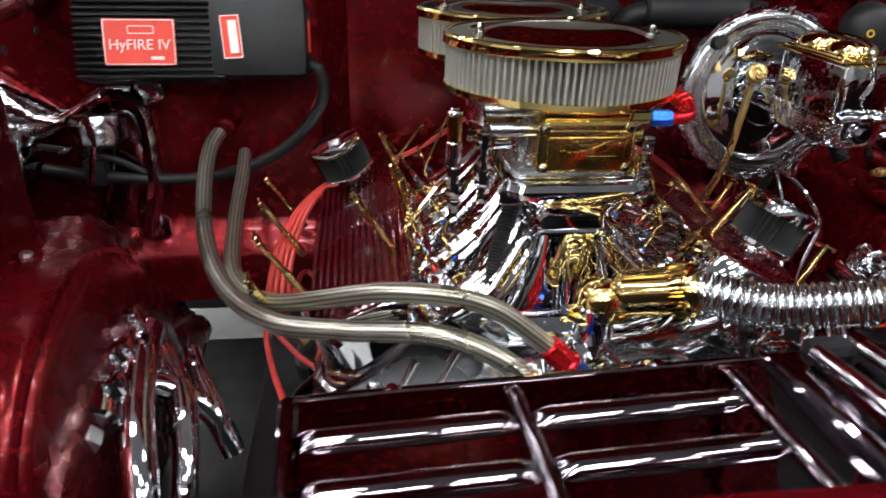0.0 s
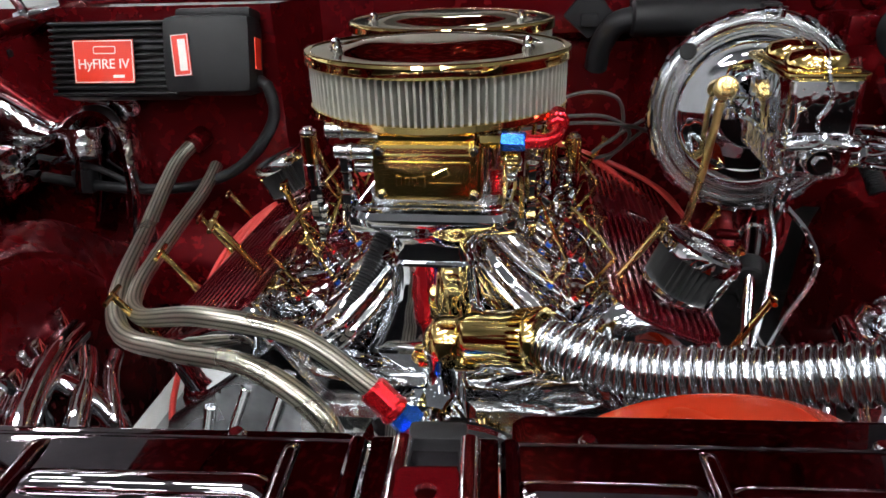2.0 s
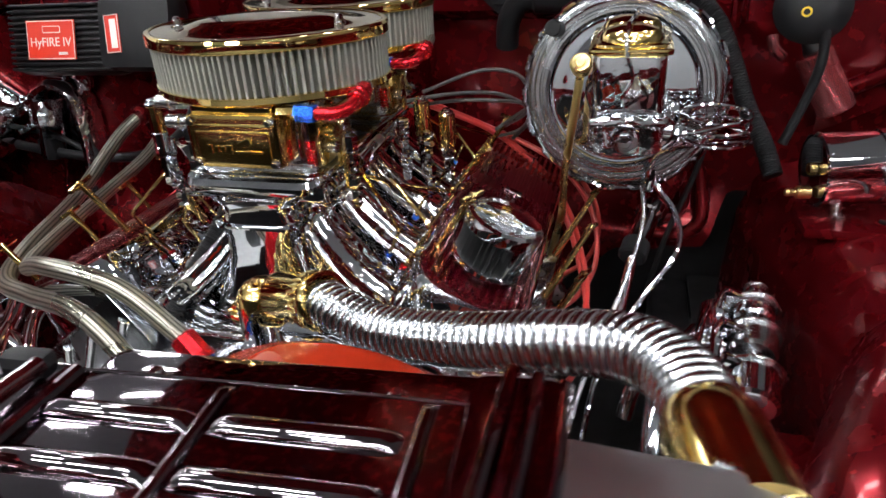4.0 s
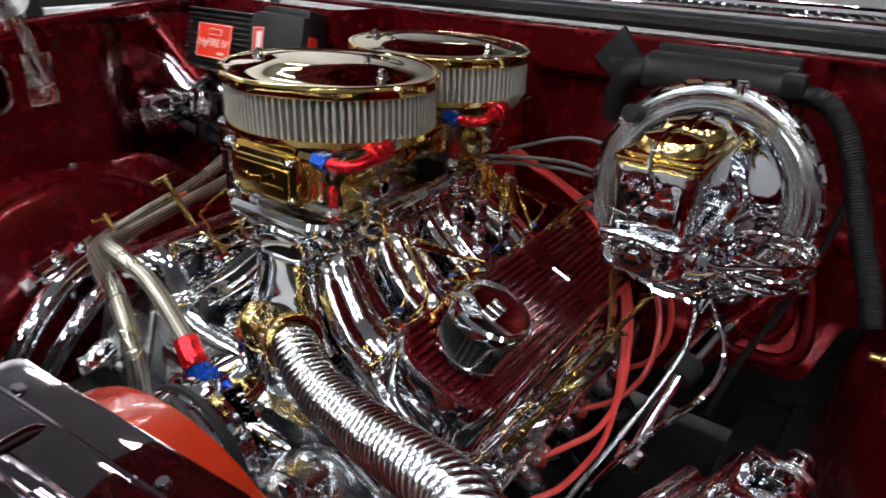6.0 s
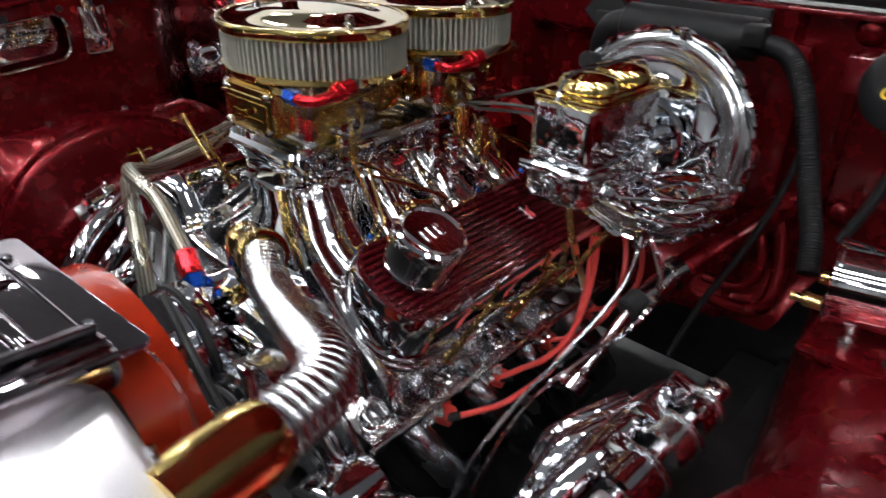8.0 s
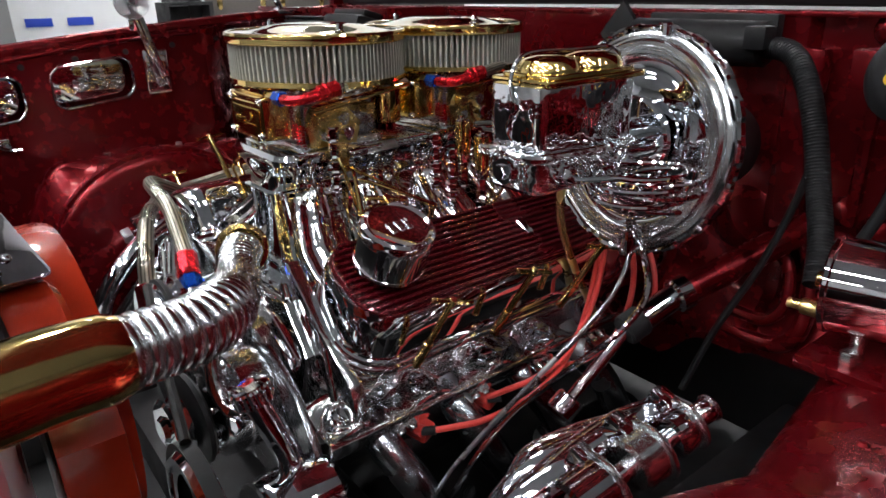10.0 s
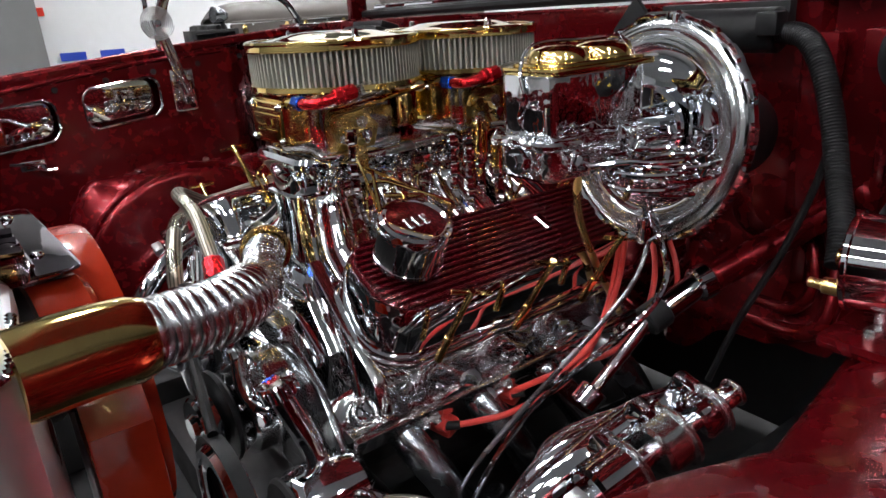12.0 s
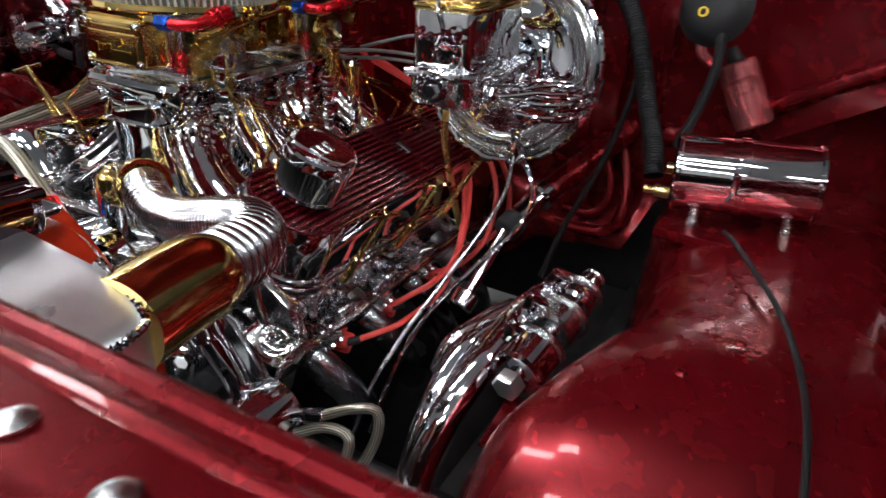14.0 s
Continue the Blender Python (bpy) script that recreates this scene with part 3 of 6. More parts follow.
# hood hinge with its spiral spring
hinge = thing("spring_hinge", (-0.70, 0.09, 0.83), "chrome hinge arm with a spiral spring on the apron", "hinge mechanism")
part("base_plate", box((-0.725, 0.085, 0.835), (0.014, 0.055, 0.10), 0.006), CHROME, hinge)
part("lower_arm", join(box((0, 0, 0), (0.012, 0.024, 0.19), 0.005, pose(-0.708, 0.068, 0.915, 14, 0, 0)), box((0, 0, 0), (0.016, 0.008, 0.18), 0.003, pose(-0.70, 0.068, 0.915, 14, 0, 0))), CHROME, hinge)
part("upper_arm", box((0, 0, 0), (0.012, 0.026, 0.30), 0.005, pose(-0.708, 0.105, 1.12, -22, 0, 0)), CHROME, hinge)
spiral = [(-0.692, 0.046 + (0.008 + 0.0042 * a / 6.283) * math.cos(a), 0.989 + (0.008 + 0.0042 * a / 6.283) * math.sin(a)) for a in [0.35 * k for k in range(126)]]
part("spiral_spring", tube(spiral, 0.0017, 6, 0.004), STEEL, hinge, "flat steel spiral spring")
part("pivot", rod((-0.715, 0.046, 0.989), (-0.683, 0.046, 0.989), 0.007, 16), CHROME, hinge)
part("claw", box((-0.70, 0.028, 1.03), (0.01, 0.012, 0.035), 0.003), CHROME, hinge)
part("claw", box((-0.70, 0.04, 0.945), (0.01, 0.012, 0.035), 0.003), CHROME, hinge)
for z in (0.81, 0.85):
    part("bolt", hexnut(Vector((-0.718, 0.088, z)), (1, 0, 0), 0.010, 0.010), CHROME, hinge)

# frame, and dark sheets that stand for the shade underneath
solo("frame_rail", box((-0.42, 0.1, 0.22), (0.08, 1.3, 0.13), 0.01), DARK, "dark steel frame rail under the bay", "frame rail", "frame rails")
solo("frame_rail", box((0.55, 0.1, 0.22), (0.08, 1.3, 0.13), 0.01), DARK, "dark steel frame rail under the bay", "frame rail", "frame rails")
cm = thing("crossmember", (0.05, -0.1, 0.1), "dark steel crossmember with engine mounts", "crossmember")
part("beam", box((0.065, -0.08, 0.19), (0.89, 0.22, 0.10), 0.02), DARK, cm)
part("axle", rod((-0.745, 0.0, 0.283), (0.90, 0.0, 0.283), 0.02, 12), DARK, cm)
# added sheets: they hide the lit floor and keep the underside dark
pan = thing("under_shade_sheets", (0.2, 0.2, 0.14), "dark flat sheets added for the shade under the engine", "belly pan")
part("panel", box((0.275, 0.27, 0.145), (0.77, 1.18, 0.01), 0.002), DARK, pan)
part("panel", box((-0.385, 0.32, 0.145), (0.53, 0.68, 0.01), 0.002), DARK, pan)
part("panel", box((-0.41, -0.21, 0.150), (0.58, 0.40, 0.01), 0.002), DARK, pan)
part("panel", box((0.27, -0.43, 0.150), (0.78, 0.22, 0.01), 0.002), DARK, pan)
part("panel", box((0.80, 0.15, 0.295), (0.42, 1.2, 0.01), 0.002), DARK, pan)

# ---- the engine ----
# block, heads and sump
block = thing("engine_block", (0, 0.24, 0.2), "polished V8 engine block", "engine block")
part("crankcase", box((0, 0.24, 0.40), (0.30, 0.58, 0.24), 0.02), CHROME_SOFT, block)
part("front_face", box((0.0, -0.07, 0.45), (0.30, 0.05, 0.26), 0.02), CHROME_SOFT, block)
part("sump", box((0, 0.25, 0.24), (0.22, 0.5, 0.12), 0.02), CHROME_SOFT, block)


def bank_matrix(side):
    """Pose of a cylinder bank: local x runs outward and down across the head, y to the rear, z out of the valve cover."""
    a = radians(23.7)
    m = frame_matrix((side * 0.268, 0.0, 0.655), (side * math.cos(a), 0, -math.sin(a)), (0, 1, 0))
    if side < 0:
        m = frame_matrix((-0.268, -0.045, 0.655), (-math.cos(a), 0, -math.sin(a)), (0, 1, 0))
        m = m @ Matrix.Diagonal((1, 1, -1, 1))
    return m


def cover_outline(w, l, r):
    return [(x, y + l / 2 - 0.02) for x, y in rounded(w, l, r, 6)]


LEN = 0.53
for side in (1, -1):
    mb = bank_matrix(side)
    head = thing("cylinder_head", (side * 0.26, 0.24, 0.5), "polished aluminium cylinder head with bolts", "cylinder head", "cylinder heads")
    part("casting", prism(cover_outline(0.128, 0.56, 0.012), 0.085, mb @ Matrix.Translation((0.0, -0.015, -0.177)), 0.006), POLISHED, head)
    off = 0.0 if side > 0 else -0.045
    spots_y = [off - 0.040 + 0.118 * k for k in range(5)]

    def shoulder(u, v, side=side, spots_y=spots_y, off=off):
        """Outer slope of the head: raised bosses with cupped seats, scooped hollows between them."""
        y = off - 0.078 + 0.565 * v
        x, z = 0.266 + 0.062 * u, 0.511 - 0.0272 * u
        lift = -0.015 * math.sin(math.pi * u) ** 0.6
        for yk in spots_y:
            d = math.hypot(y - yk, (u - 0.55) * 0.068)
            ridge = math.exp(-((y - yk) / 0.030) ** 2) * (0.5 + 0.5 * u)
            lift += 0.019 * ridge * bell((0.046 - d) / 0.02 + 0.5)
            lift += 0.005 * math.exp(-((d - 0.0215) / 0.004) ** 2)
            lift -= 0.012 * bell((0.0185 - d) / 0.004)
        return (side * (x + 0.40 * lift), y, z + 0.916 * lift)

    part("shoulder", grid_sheet(shoulder, 30, 190, 0.003), POLISHED, head, "scooped polished casting with cupped bolt seats", sharp=60)
    for yk in spots_y:
        seat = Vector((side * 0.298, yk, 0.492))
        axis = Vector((side * 0.40, 0, 0.916))
        part("washer", lathe([(0.006, 0.0), (0.0155, 0.0), (0.0155, 0.003), (0.006, 0.004)], seat - axis * 0.004, axis, 24), CHROME, head)
        part("bolt", join(hexnut(seat, axis, 0.0115, 0.014), lathe([(0.0, 0.0), (0.006, 0.0), (0.0055, 0.002), (0, 0.002)], seat + axis * 0.007, axis, 16)), CHROME, head)

    cover = thing("valve_cover", (side * 0.26, 0.24, 0.58), "chrome valve cover with a ribbed deep red top", "valve cover", "valve covers")
    # flange, body and ribbed top
    part("flange", prism(cover_outline(0.185, LEN + 0.03, 0.066), 0.014, mb @ Matrix.Translation((0, -0.015, -0.089)), 0.004), CHROME, cover)
    part("flange_bead", prism(cover_outline(0.176, LEN + 0.02, 0.064), 0.010, mb @ Matrix.Translation((0, -0.010, -0.077)), 0.004), CHROME, cover)
    bm = bmesh.new()
    rows = [(0.164, LEN + 0.008, 0.058, -0.076, 0), (0.158, LEN + 0.004, 0.056, -0.03, 0), (0.150, LEN - 0.003, 0.053, -0.004, 0), (0.142, LEN - 0.012, 0.050, 0.003, 0)]
    rings = []
    for w, l, r, z, dx in rows:
        rings.append([bm.verts.new((x + dx, y + (LEN - l) * 0.5, z)) for x, y in cover_outline(w, l, r)])
    for a, b in zip(rings, rings[1:]):
        for k in range(len(a)):
            bm.faces.new((a[k], a[(k + 1) % len(a)], b[(k + 1) % len(a)], b[k]))
    bm.faces.new(rings[-1])
    bm.transform(mb)
    part("body", bm, CHROME, cover)
    part("top", prism(cover_outline(0.140, LEN - 0.014, 0.049), 0.004, mb @ Matrix.Translation((0, 0.005, 0.002)), 0.0015), RED_COVER, cover, "deep red enamelled top")
    # ribs lie along the cover
    for k in range(13):
        x = -0.063 + k * 0.0105
        cut = 0.049 - math.sqrt(max(0.0, 0.049 ** 2 - max(0.0, abs(x) - 0.021) ** 2)) if abs(x) > 0.021 else 0.0
        a, b = -0.010 + cut, LEN - 0.034 - cut
        part("rib", box((0, 0, 0), (0.0060, b - a, 0.007), 0.0026, mb @ Matrix.Translation((x, (a + b) / 2, 0.0085)), 2), RED_COVER, cover)
    for y in (0.13, 0.30):
        part("badge_bar", box((0, 0, 0), (0.03, 0.012, 0.007), 0.001, mb @ Matrix.Translation((0.0, 0.30 + (y - 0.13), 0.011)), 1), CHROME, cover)


def t_bolt(foot, top, span=0.027):
    foot, top = Vector(foot), Vector(top)
    axis = (top - foot).normalized()
    tb = thing("t_bolt", foot, "gold plated T-handle bolt holding the valve cover", "bolt", "valve cover bolts")
    part("stem", rod(foot, top, 0.0046, 12), GOLD, tb)
    part("collar", rod(foot - axis * 0.002, foot + axis * 0.045, 0.0064, 12), GOLD, tb)
    part("knuckle", rod(top - axis * 0.006, top + axis * 0.004, 0.0052, 12), GOLD, tb)
    bar = axis.cross(Vector((1 if foot.x < 0 else -1, 0.25, 0))).normalized()
    part("handle", rod(top - bar * span, top + bar * span, 0.0034, 10), GOLD, tb)


for y in (0.058, 0.192, 0.325):
    t_bolt((0.338, y - 0.012, 0.556), (0.398, y, 0.664))
for x, y, z in ((-0.403, -0.004, 0.671), (-0.413, 0.133, 0.664), (-0.424, 0.281, 0.655), (-0.430, 0.407, 0.650)):
    t_bolt((x + 0.060, y + 0.010, z - 0.095), (x, y, z))
t_bolt((0.196, 0.06, 0.652), (0.264, 0.061, 0.757))
t_bolt((0.180, 0.45, 0.652), (0.236, 0.472, 0.735))
t_bolt((-0.190, 0.055, 0.625), (-0.269, 0.030, 0.759))
t_bolt((-0.184, 0.15, 0.652), (-0.222, 0.152, 0.762))
t_bolt((-0.184, 0.33, 0.652), (-0.230, 0.33, 0.755))


# breathers on the valve covers
def breather(c, axis, shield, label):
    """shield: the heading, in degrees, of the middle of its chrome half."""
    br = thing("breather", c, label, "breather", "crankcase breathers")
    part("neck", lathe([(0.020, -0.012), (0.020, 0.006), (0.036, 0.008), (0.037, 0.0)], c, axis, 32), CHROME, br)
    part("base", lathe([(0.0, 0.003), (0.043, 0.003), (0.046, 0.007), (0.046, 0.012), (0.043, 0.014), (0, 0.014)], c, axis, 48), CHROME, br)
    bm = bmesh.new()
    n = 36
    lo = [bm.verts.new(((0.0360 if k % 2 else 0.0440) * math.cos(math.pi * k / n), (0.0360 if k % 2 else 0.0440) * math.sin(math.pi * k / n), 0.012)) for k in range(2 * n)]
    hi = [bm.verts.new((v.co.x, v.co.y, 0.058)) for v in lo]
    for k in range(2 * n):
        j = (k + 1) % (2 * n)
        bm.faces.new((lo[k], lo[j], hi[j], hi[k]))
    turn = axis_matrix(c, axis)
    bm.transform(turn)
    part("gauze", bm, GAUZE_DARK, br, "black pleated gauze", sharp=20)
    way = turn.to_3x3().inverted() @ Vector((math.cos(radians(shield)), math.sin(radians(shield)), 0))
    mid = math.atan2(way.y, way.x)
    bm = bmesh.new()
    cols = []
    for k in range(33):
        a = mid + radians(-96 + 192 * k / 32)
        cols.append([bm.verts.new((r * math.cos(a), r * math.sin(a), z)) for r, z in ((0.0455, 0.012), (0.0462, 0.03), (0.0462, 0.058), (0.0445, 0.058), (0.0445, 0.012))])
    for p, q in zip(cols, cols[1:]):
        for k in range(5):
            bm.faces.new((p[k], q[k], q[(k + 1) % 5], p[(k + 1) % 5]))
    bm.faces.new(cols[0])
    bm.faces.new(cols[-1][::-1])
    bm.transform(turn)
    part("shield", bm, CHROME, br, "chrome half shield")
    part("cap", lathe([(0.0, 0.0665), (0.036, 0.0665), (0.039, 0.0685), (0.0425, 0.0705), (0.0465, 0.068), (0.048, 0.063), (0.048, 0.054), (0.0455, 0.054)], c, axis, 56), CHROME, br, "chrome cap with a raised rim")
    for dx in (-0.010, 0.002, 0.014):
        part("emblem_bar", moved(box((dx, 0, 0.0672), (0.007, 0.018, 0.0014), 0.0004, None, 1), turn), CHROME_SOFT, br)
    return br


def moved(bm, m):
    bm.transform(m)
    return bm


breather(Vector((0.281, 0.046, 0.674)), (0.40, 0.02, 0.91), 34, "chrome capped breather with black pleated gauze")
breather(Vector((-0.280, 0.362, 0.671)), (-0.42, 0.0, 0.9), 120, "chrome capped breather with black pleated gauze")


# intake: plenum, runners, carburettor pads
intake = thing("intake_manifold", (0, 0.24, 0.55), "chrome tunnel ram intake with curved runners", "intake manifold")

NECK = ((0.786, 0.088, 0.004), (0.779, 0.090, 0.000), (0.770, 0.086, 0.000), (0.762, 0.066, 0.003), (0.750, 0.052, 0.006), (0.738, 0.050, 0.006), (0.7285, 0.054, 0.004),
        (0.7265, 0.060, -0.002), (0.7235, 0.060, -0.002), (0.7215, 0.053, 0.004), (0.705, 0.052, 0.006), (0.675, 0.056, 0.008), (0.645, 0.066, 0.006), (0.615, 0.082, 0.003), (0.590, 0.10, 0.0))
bm = bmesh.new()
rings = []
for z, hw, yf in NECK:
    rings.append([bm.verts.new((x, y + (yf + 0.475) / 2, z)) for x, y in rounded(2 * hw, 0.475 - yf, min(0.022, hw * 0.4), 5)])
for a, b in zip(rings, rings[1:]):
    for k in range(len(a)):
        bm.faces.new((a[k], a[(k + 1) % len(a)], b[(k + 1) % len(a)], b[k]))
bm.faces.new(rings[0])
part("plenum", bm, CHROME, intake, "smooth chrome plenum neck with a seam", sharp=28)
for y in (0.115, 0.375):
    part("pad", prism([(x, q + y) for x, q in rounded(0.182, 0.19, 0.02)], 0.009, Matrix.Translation((0, 0, 0.778)), 0.003), CHROME, intake)
    for x in (-0.078, 0.078):
        part("pad_pocket", prism([(u + x, q + y - 0.0955) for u, q in rounded(0.036, 0.006, 0.002)], 0.020, Matrix.Translation((0, 0, 0.757)), 0.002), CHROME, intake)


def runner(side, yt, yb):
    """One cast runner: an oval duct that leaves the neck, swells and sweeps down to the head, with shallow flutes along it."""
    line = curve_points([(side * 0.066, yt, 0.776), (side * 0.048, yt, 0.752), (side * 0.043, yt, 0.726), (side * 0.050, yt * 0.8 + yb * 0.2, 0.700), (side * 0.073, yt * 0.5 + yb * 0.5, 0.670), (side * 0.108, yb, 0.638), (side * 0.150, yb, 0.605), (side * 0.185, yb, 0.570)], 0.006)
    bm = bmesh.new()
    rows = []
    for i, q in enumerate(line):
        t = (line[min(i + 1, len(line) - 1)] - line[max(i - 1, 0)]).normalized()
        wide = Vector((0, 1, 0))
        high = t.cross(wide).normalized()
        u = i / (len(line) - 1)
        w, h = 0.036 + 0.012 * bell(u * 1.3), 0.014 + 0.012 * bell(u * 2.0)
        rows.append([bm.verts.new(q + (w + 0.0030 * math.cos(7 * a)) * math.cos(a) * wide + (h + 0.0030 * math.cos(7 * a)) * math.sin(a) * high) for a in [2 * math.pi * k / 54 for k in range(54)]])
    for a, b in zip(rows, rows[1:]):
        for k in range(54):
            bm.faces.new((a[k], a[(k + 1) % 54], b[(k + 1) % 54], b[k]))
    return bm


for side in (1, -1):
    for k in range(4):
        part("runner", runner(side, 0.075 + k * 0.108, 0.055 + k * 0.124 - (0.0 if side > 0 else 0.03)), CHROME_RIPPLE, intake)
    part("runner_flange", box((0, 0, 0), (0.075, 0.53, 0.014), 0.005, pose(side * 0.172, 0.235 - (0.0 if side > 0 else 0.03), 0.592, 0, side * 40, 0)), CHROME_RIPPLE, intake)
part("valley_cover", box((0, 0.24, 0.575), (0.30, 0.54, 0.05), 0.015), CHROME_RIPPLE, intake)


# carburettors
def carburettor(y0, label):
    c = thing("carburettor", (0, y0 + 0.12, 0.784), label, "carburettor", "carburettors")
    part("base_plate", prism([(x, y + y0 + 0.115) for x, y in rounded(0.15, 0.15, 0.015)], 0.012, Matrix.Translation((0, 0, 0.785)), 0.002), CHROME_SOFT, c)
    part("body", box((0, y0 + 0.115, 0.835), (0.135, 0.12, 0.075), 0.008), CHROME_SOFT, c)
    part("metering_block", box((0, y0 + 0.045, 0.84), (0.125, 0.02, 0.075), 0.003), CHROME_SOFT, c)
    part("fuel_bowl", prism(rounded(0.118, 0.064, 0.007), 0.042, frame_matrix((0, y0 + 0.040, 0.836), (1, 0, 0), (0, 0, 1)), 0.005), GOLD_SATIN, c, "gold plated fuel bowl")
    part("bowl_face", prism(rounded(0.094, 0.040, 0.004), 0.003, frame_matrix((0, y0 - 0.001, 0.829), (1, 0, 0), (0, 0, 1)), 0.0012), GOLD_SATIN, c)
    part("bowl_top", box((0.0, y0 + 0.020, 0.874), (0.105, 0.034, 0.014), 0.004), GOLD, c)
    for x in (-0.05, 0.05):
        for z in (0.811, 0.860):
            part("screw", join(lathe([(0.0062, 0), (0.0062, 0.003), (0.0045, 0.006), (0, 0.006)], (x, y0 + 0.001, z), (0, -1, 0), 16),
                               hexnut(Vector((x, y0 - 0.004, z)), (0, -1, 0), 0.0042, 0.004)), CHROME, c)
    for k, (x, w) in enumerate(((-0.030, 0.006), (-0.021, 0.005), (-0.013, 0.005), (-0.005, 0.007))):
        part("emblem_bar", box((x, y0 - 0.0048, 0.828), (w, 0.0016, 0.011 if k in (0, 3) else 0.008), 0.0004, None, 1), GOLD, c)
    part("emblem_bar", box((0.020, y0 - 0.0048, 0.825), (0.034, 0.0014, 0.003), 0.0004, None, 1), GOLD, c)
    part("emblem_flag", box((0, 0, 0), (0.016, 0.0016, 0.008), 0.0004, pose(0.016, y0 - 0.0048, 0.836, 0, -25, 0), 1), GOLD, c)
    for z in (0.848, 0.856):
        part("bead", rod((-0.046, y0 - 0.001, z), (0.046, y0 - 0.001, z), 0.0016, 8), GOLD, c)
    part("rear_bowl", prism(rounded(0.118, 0.064, 0.007), 0.04, frame_matrix((0, y0 + 0.23, 0.836), (1, 0, 0), (0, 0, 1)), 0.005), GOLD, c, "gold plated fuel bowl")
    part("air_horn", lathe([(0.066, 0), (0.066, 0.03), (0.062, 0.036), (0.055, 0.036), (0.055, 0.0)], (0, y0 + 0.115, 0.858), (0, 0, 1), 32), CHROME_SOFT, c)
    for k, (x, dy, z) in enumerate(((0.075, 0.07, 0.83), (0.078, 0.11, 0.81), (0.075, 0.15, 0.84), (-0.075, 0.07, 0.82), (-0.078, 0.12, 0.835))):
        part("linkage", rod((x, y0 + dy, z), (x + (0.022 if x > 0 else -0.022), y0 + dy, z), 0.009, 14), CHROME if k % 2 else BRASS, c)
    part("lever", join(box((0.09, y0 + 0.10, 0.82), (0.004, 0.05, 0.014), 0.002), box((0.092, y0 + 0.085, 0.803), (0.004, 0.014, 0.045), 0.002)), BRASS, c)
    spring = [(0.072 + 0.006 * math.cos(k * 0.9), y0 + 0.045 + 0.006 * math.sin(k * 0.9), 0.795 + 0.0006 * k) for k in range(50)]
    part("spring", tube(spring, 0.0011, 6, 0.003), ANO_RED, c)
    part("fuel_inlet", rod((0.055, y0 + 0.012, 0.868), (0.085, y0 + 0.012, 0.868), 0.0075, 6), GOLD, c)
    for z, x0 in ((0.872, -0.118), (0.848, -0.110)):
        part("linkage_barrel", join(rod((x0, y0 + 0.035, z), (-0.056, y0 + 0.035, z), 0.0085, 18), rod((x0 + 0.016, y0 + 0.035, z), (x0 + 0.022, y0 + 0.035, z), 0.0105, 18)), SATIN, c)
    part("side_plate", prism([(0.0, 0.0), (0.075, 0.0), (0.085, 0.03), (0.055, 0.062), (0.012, 0.058), (-0.006, 0.03)], 0.004, frame_matrix((0.079, y0 + 0.055, 0.79), (0, 1, 0), (0, 0, 1)), 0.001), BRASS, c, "dull brass linkage plate")
    for dy, dz, r in ((0.02, 0.018, 0.008), (0.052, 0.040, 0.010), (0.058, 0.012, 0.006)):
        part("pivot", rod((0.080, y0 + 0.055 + dy, 0.79 + dz), (0.094, y0 + 0.055 + dy, 0.79 + dz), r, 16), SATIN, c)
    part("choke_rod", rod((0.085, y0 + 0.06, 0.85), (0.115, y0 + 0.2, 0.872), 0.0022, 8), GOLD, c)
    return c


carburettor(0.0, "gold plated four-barrel carburettor with linkage")
carburettor(0.26, "gold plated four-barrel carburettor with linkage")


# fuel line fittings at each bowl
def fuel_fitting(y0):
    f = thing("fuel_fitting", (0.09, y0 + 0.012, 0.868), "blue and red anodised fuel line fitting with braided hose", "hose fitting", "fuel fittings")
    part("blue_nut", rod((0.078, y0 + 0.012, 0.868), (0.104, y0 + 0.010, 0.868), 0.0105, 6), ANO_BLUE, f, "blue anodised hex nut")
    part("elbow", tube([(0.103, y0 + 0.010, 0.868), (0.122, y0 + 0.012, 0.868), (0.135, y0 + 0.024, 0.870), (0.138, y0 + 0.045, 0.875)], 0.0075, 14, 0.004), ANO_RED, f, "red anodised elbow")
    part("socket", join(rod((0.138, y0 + 0.042, 0.8745), (0.137, y0 + 0.075, 0.880), 0.0112, 8), rod((0.138, y0 + 0.052, 0.876), (0.138, y0 + 0.058, 0.877), 0.0125, 16)), ANO_RED, f)
    part("hose", tube([(0.137, y0 + 0.07, 0.879), (0.130, y0 + 0.12, 0.885), (0.105, y0 + 0.17, 0.878), (0.085, y0 + 0.22, 0.868)], 0.008, 14, 0.006), BRAID, f, "braided steel hose")


fuel_fitting(0.0)
fuel_fitting(0.26)


# oval air cleaners
def bowed(t, a, b):
    """A point of the cleaner's outline: an oval drawn out a little towards its ends."""
    c, d = math.cos(t), math.sin(t)
    return a * math.copysign(abs(c) ** 1.1, c), b * math.copysign(abs(d) ** 1.1, d)


def oval(a, b, n, z):
    return [(*bowed(2 * math.pi * (k + 0.5) / n, a, b), z) for k in range(n)]


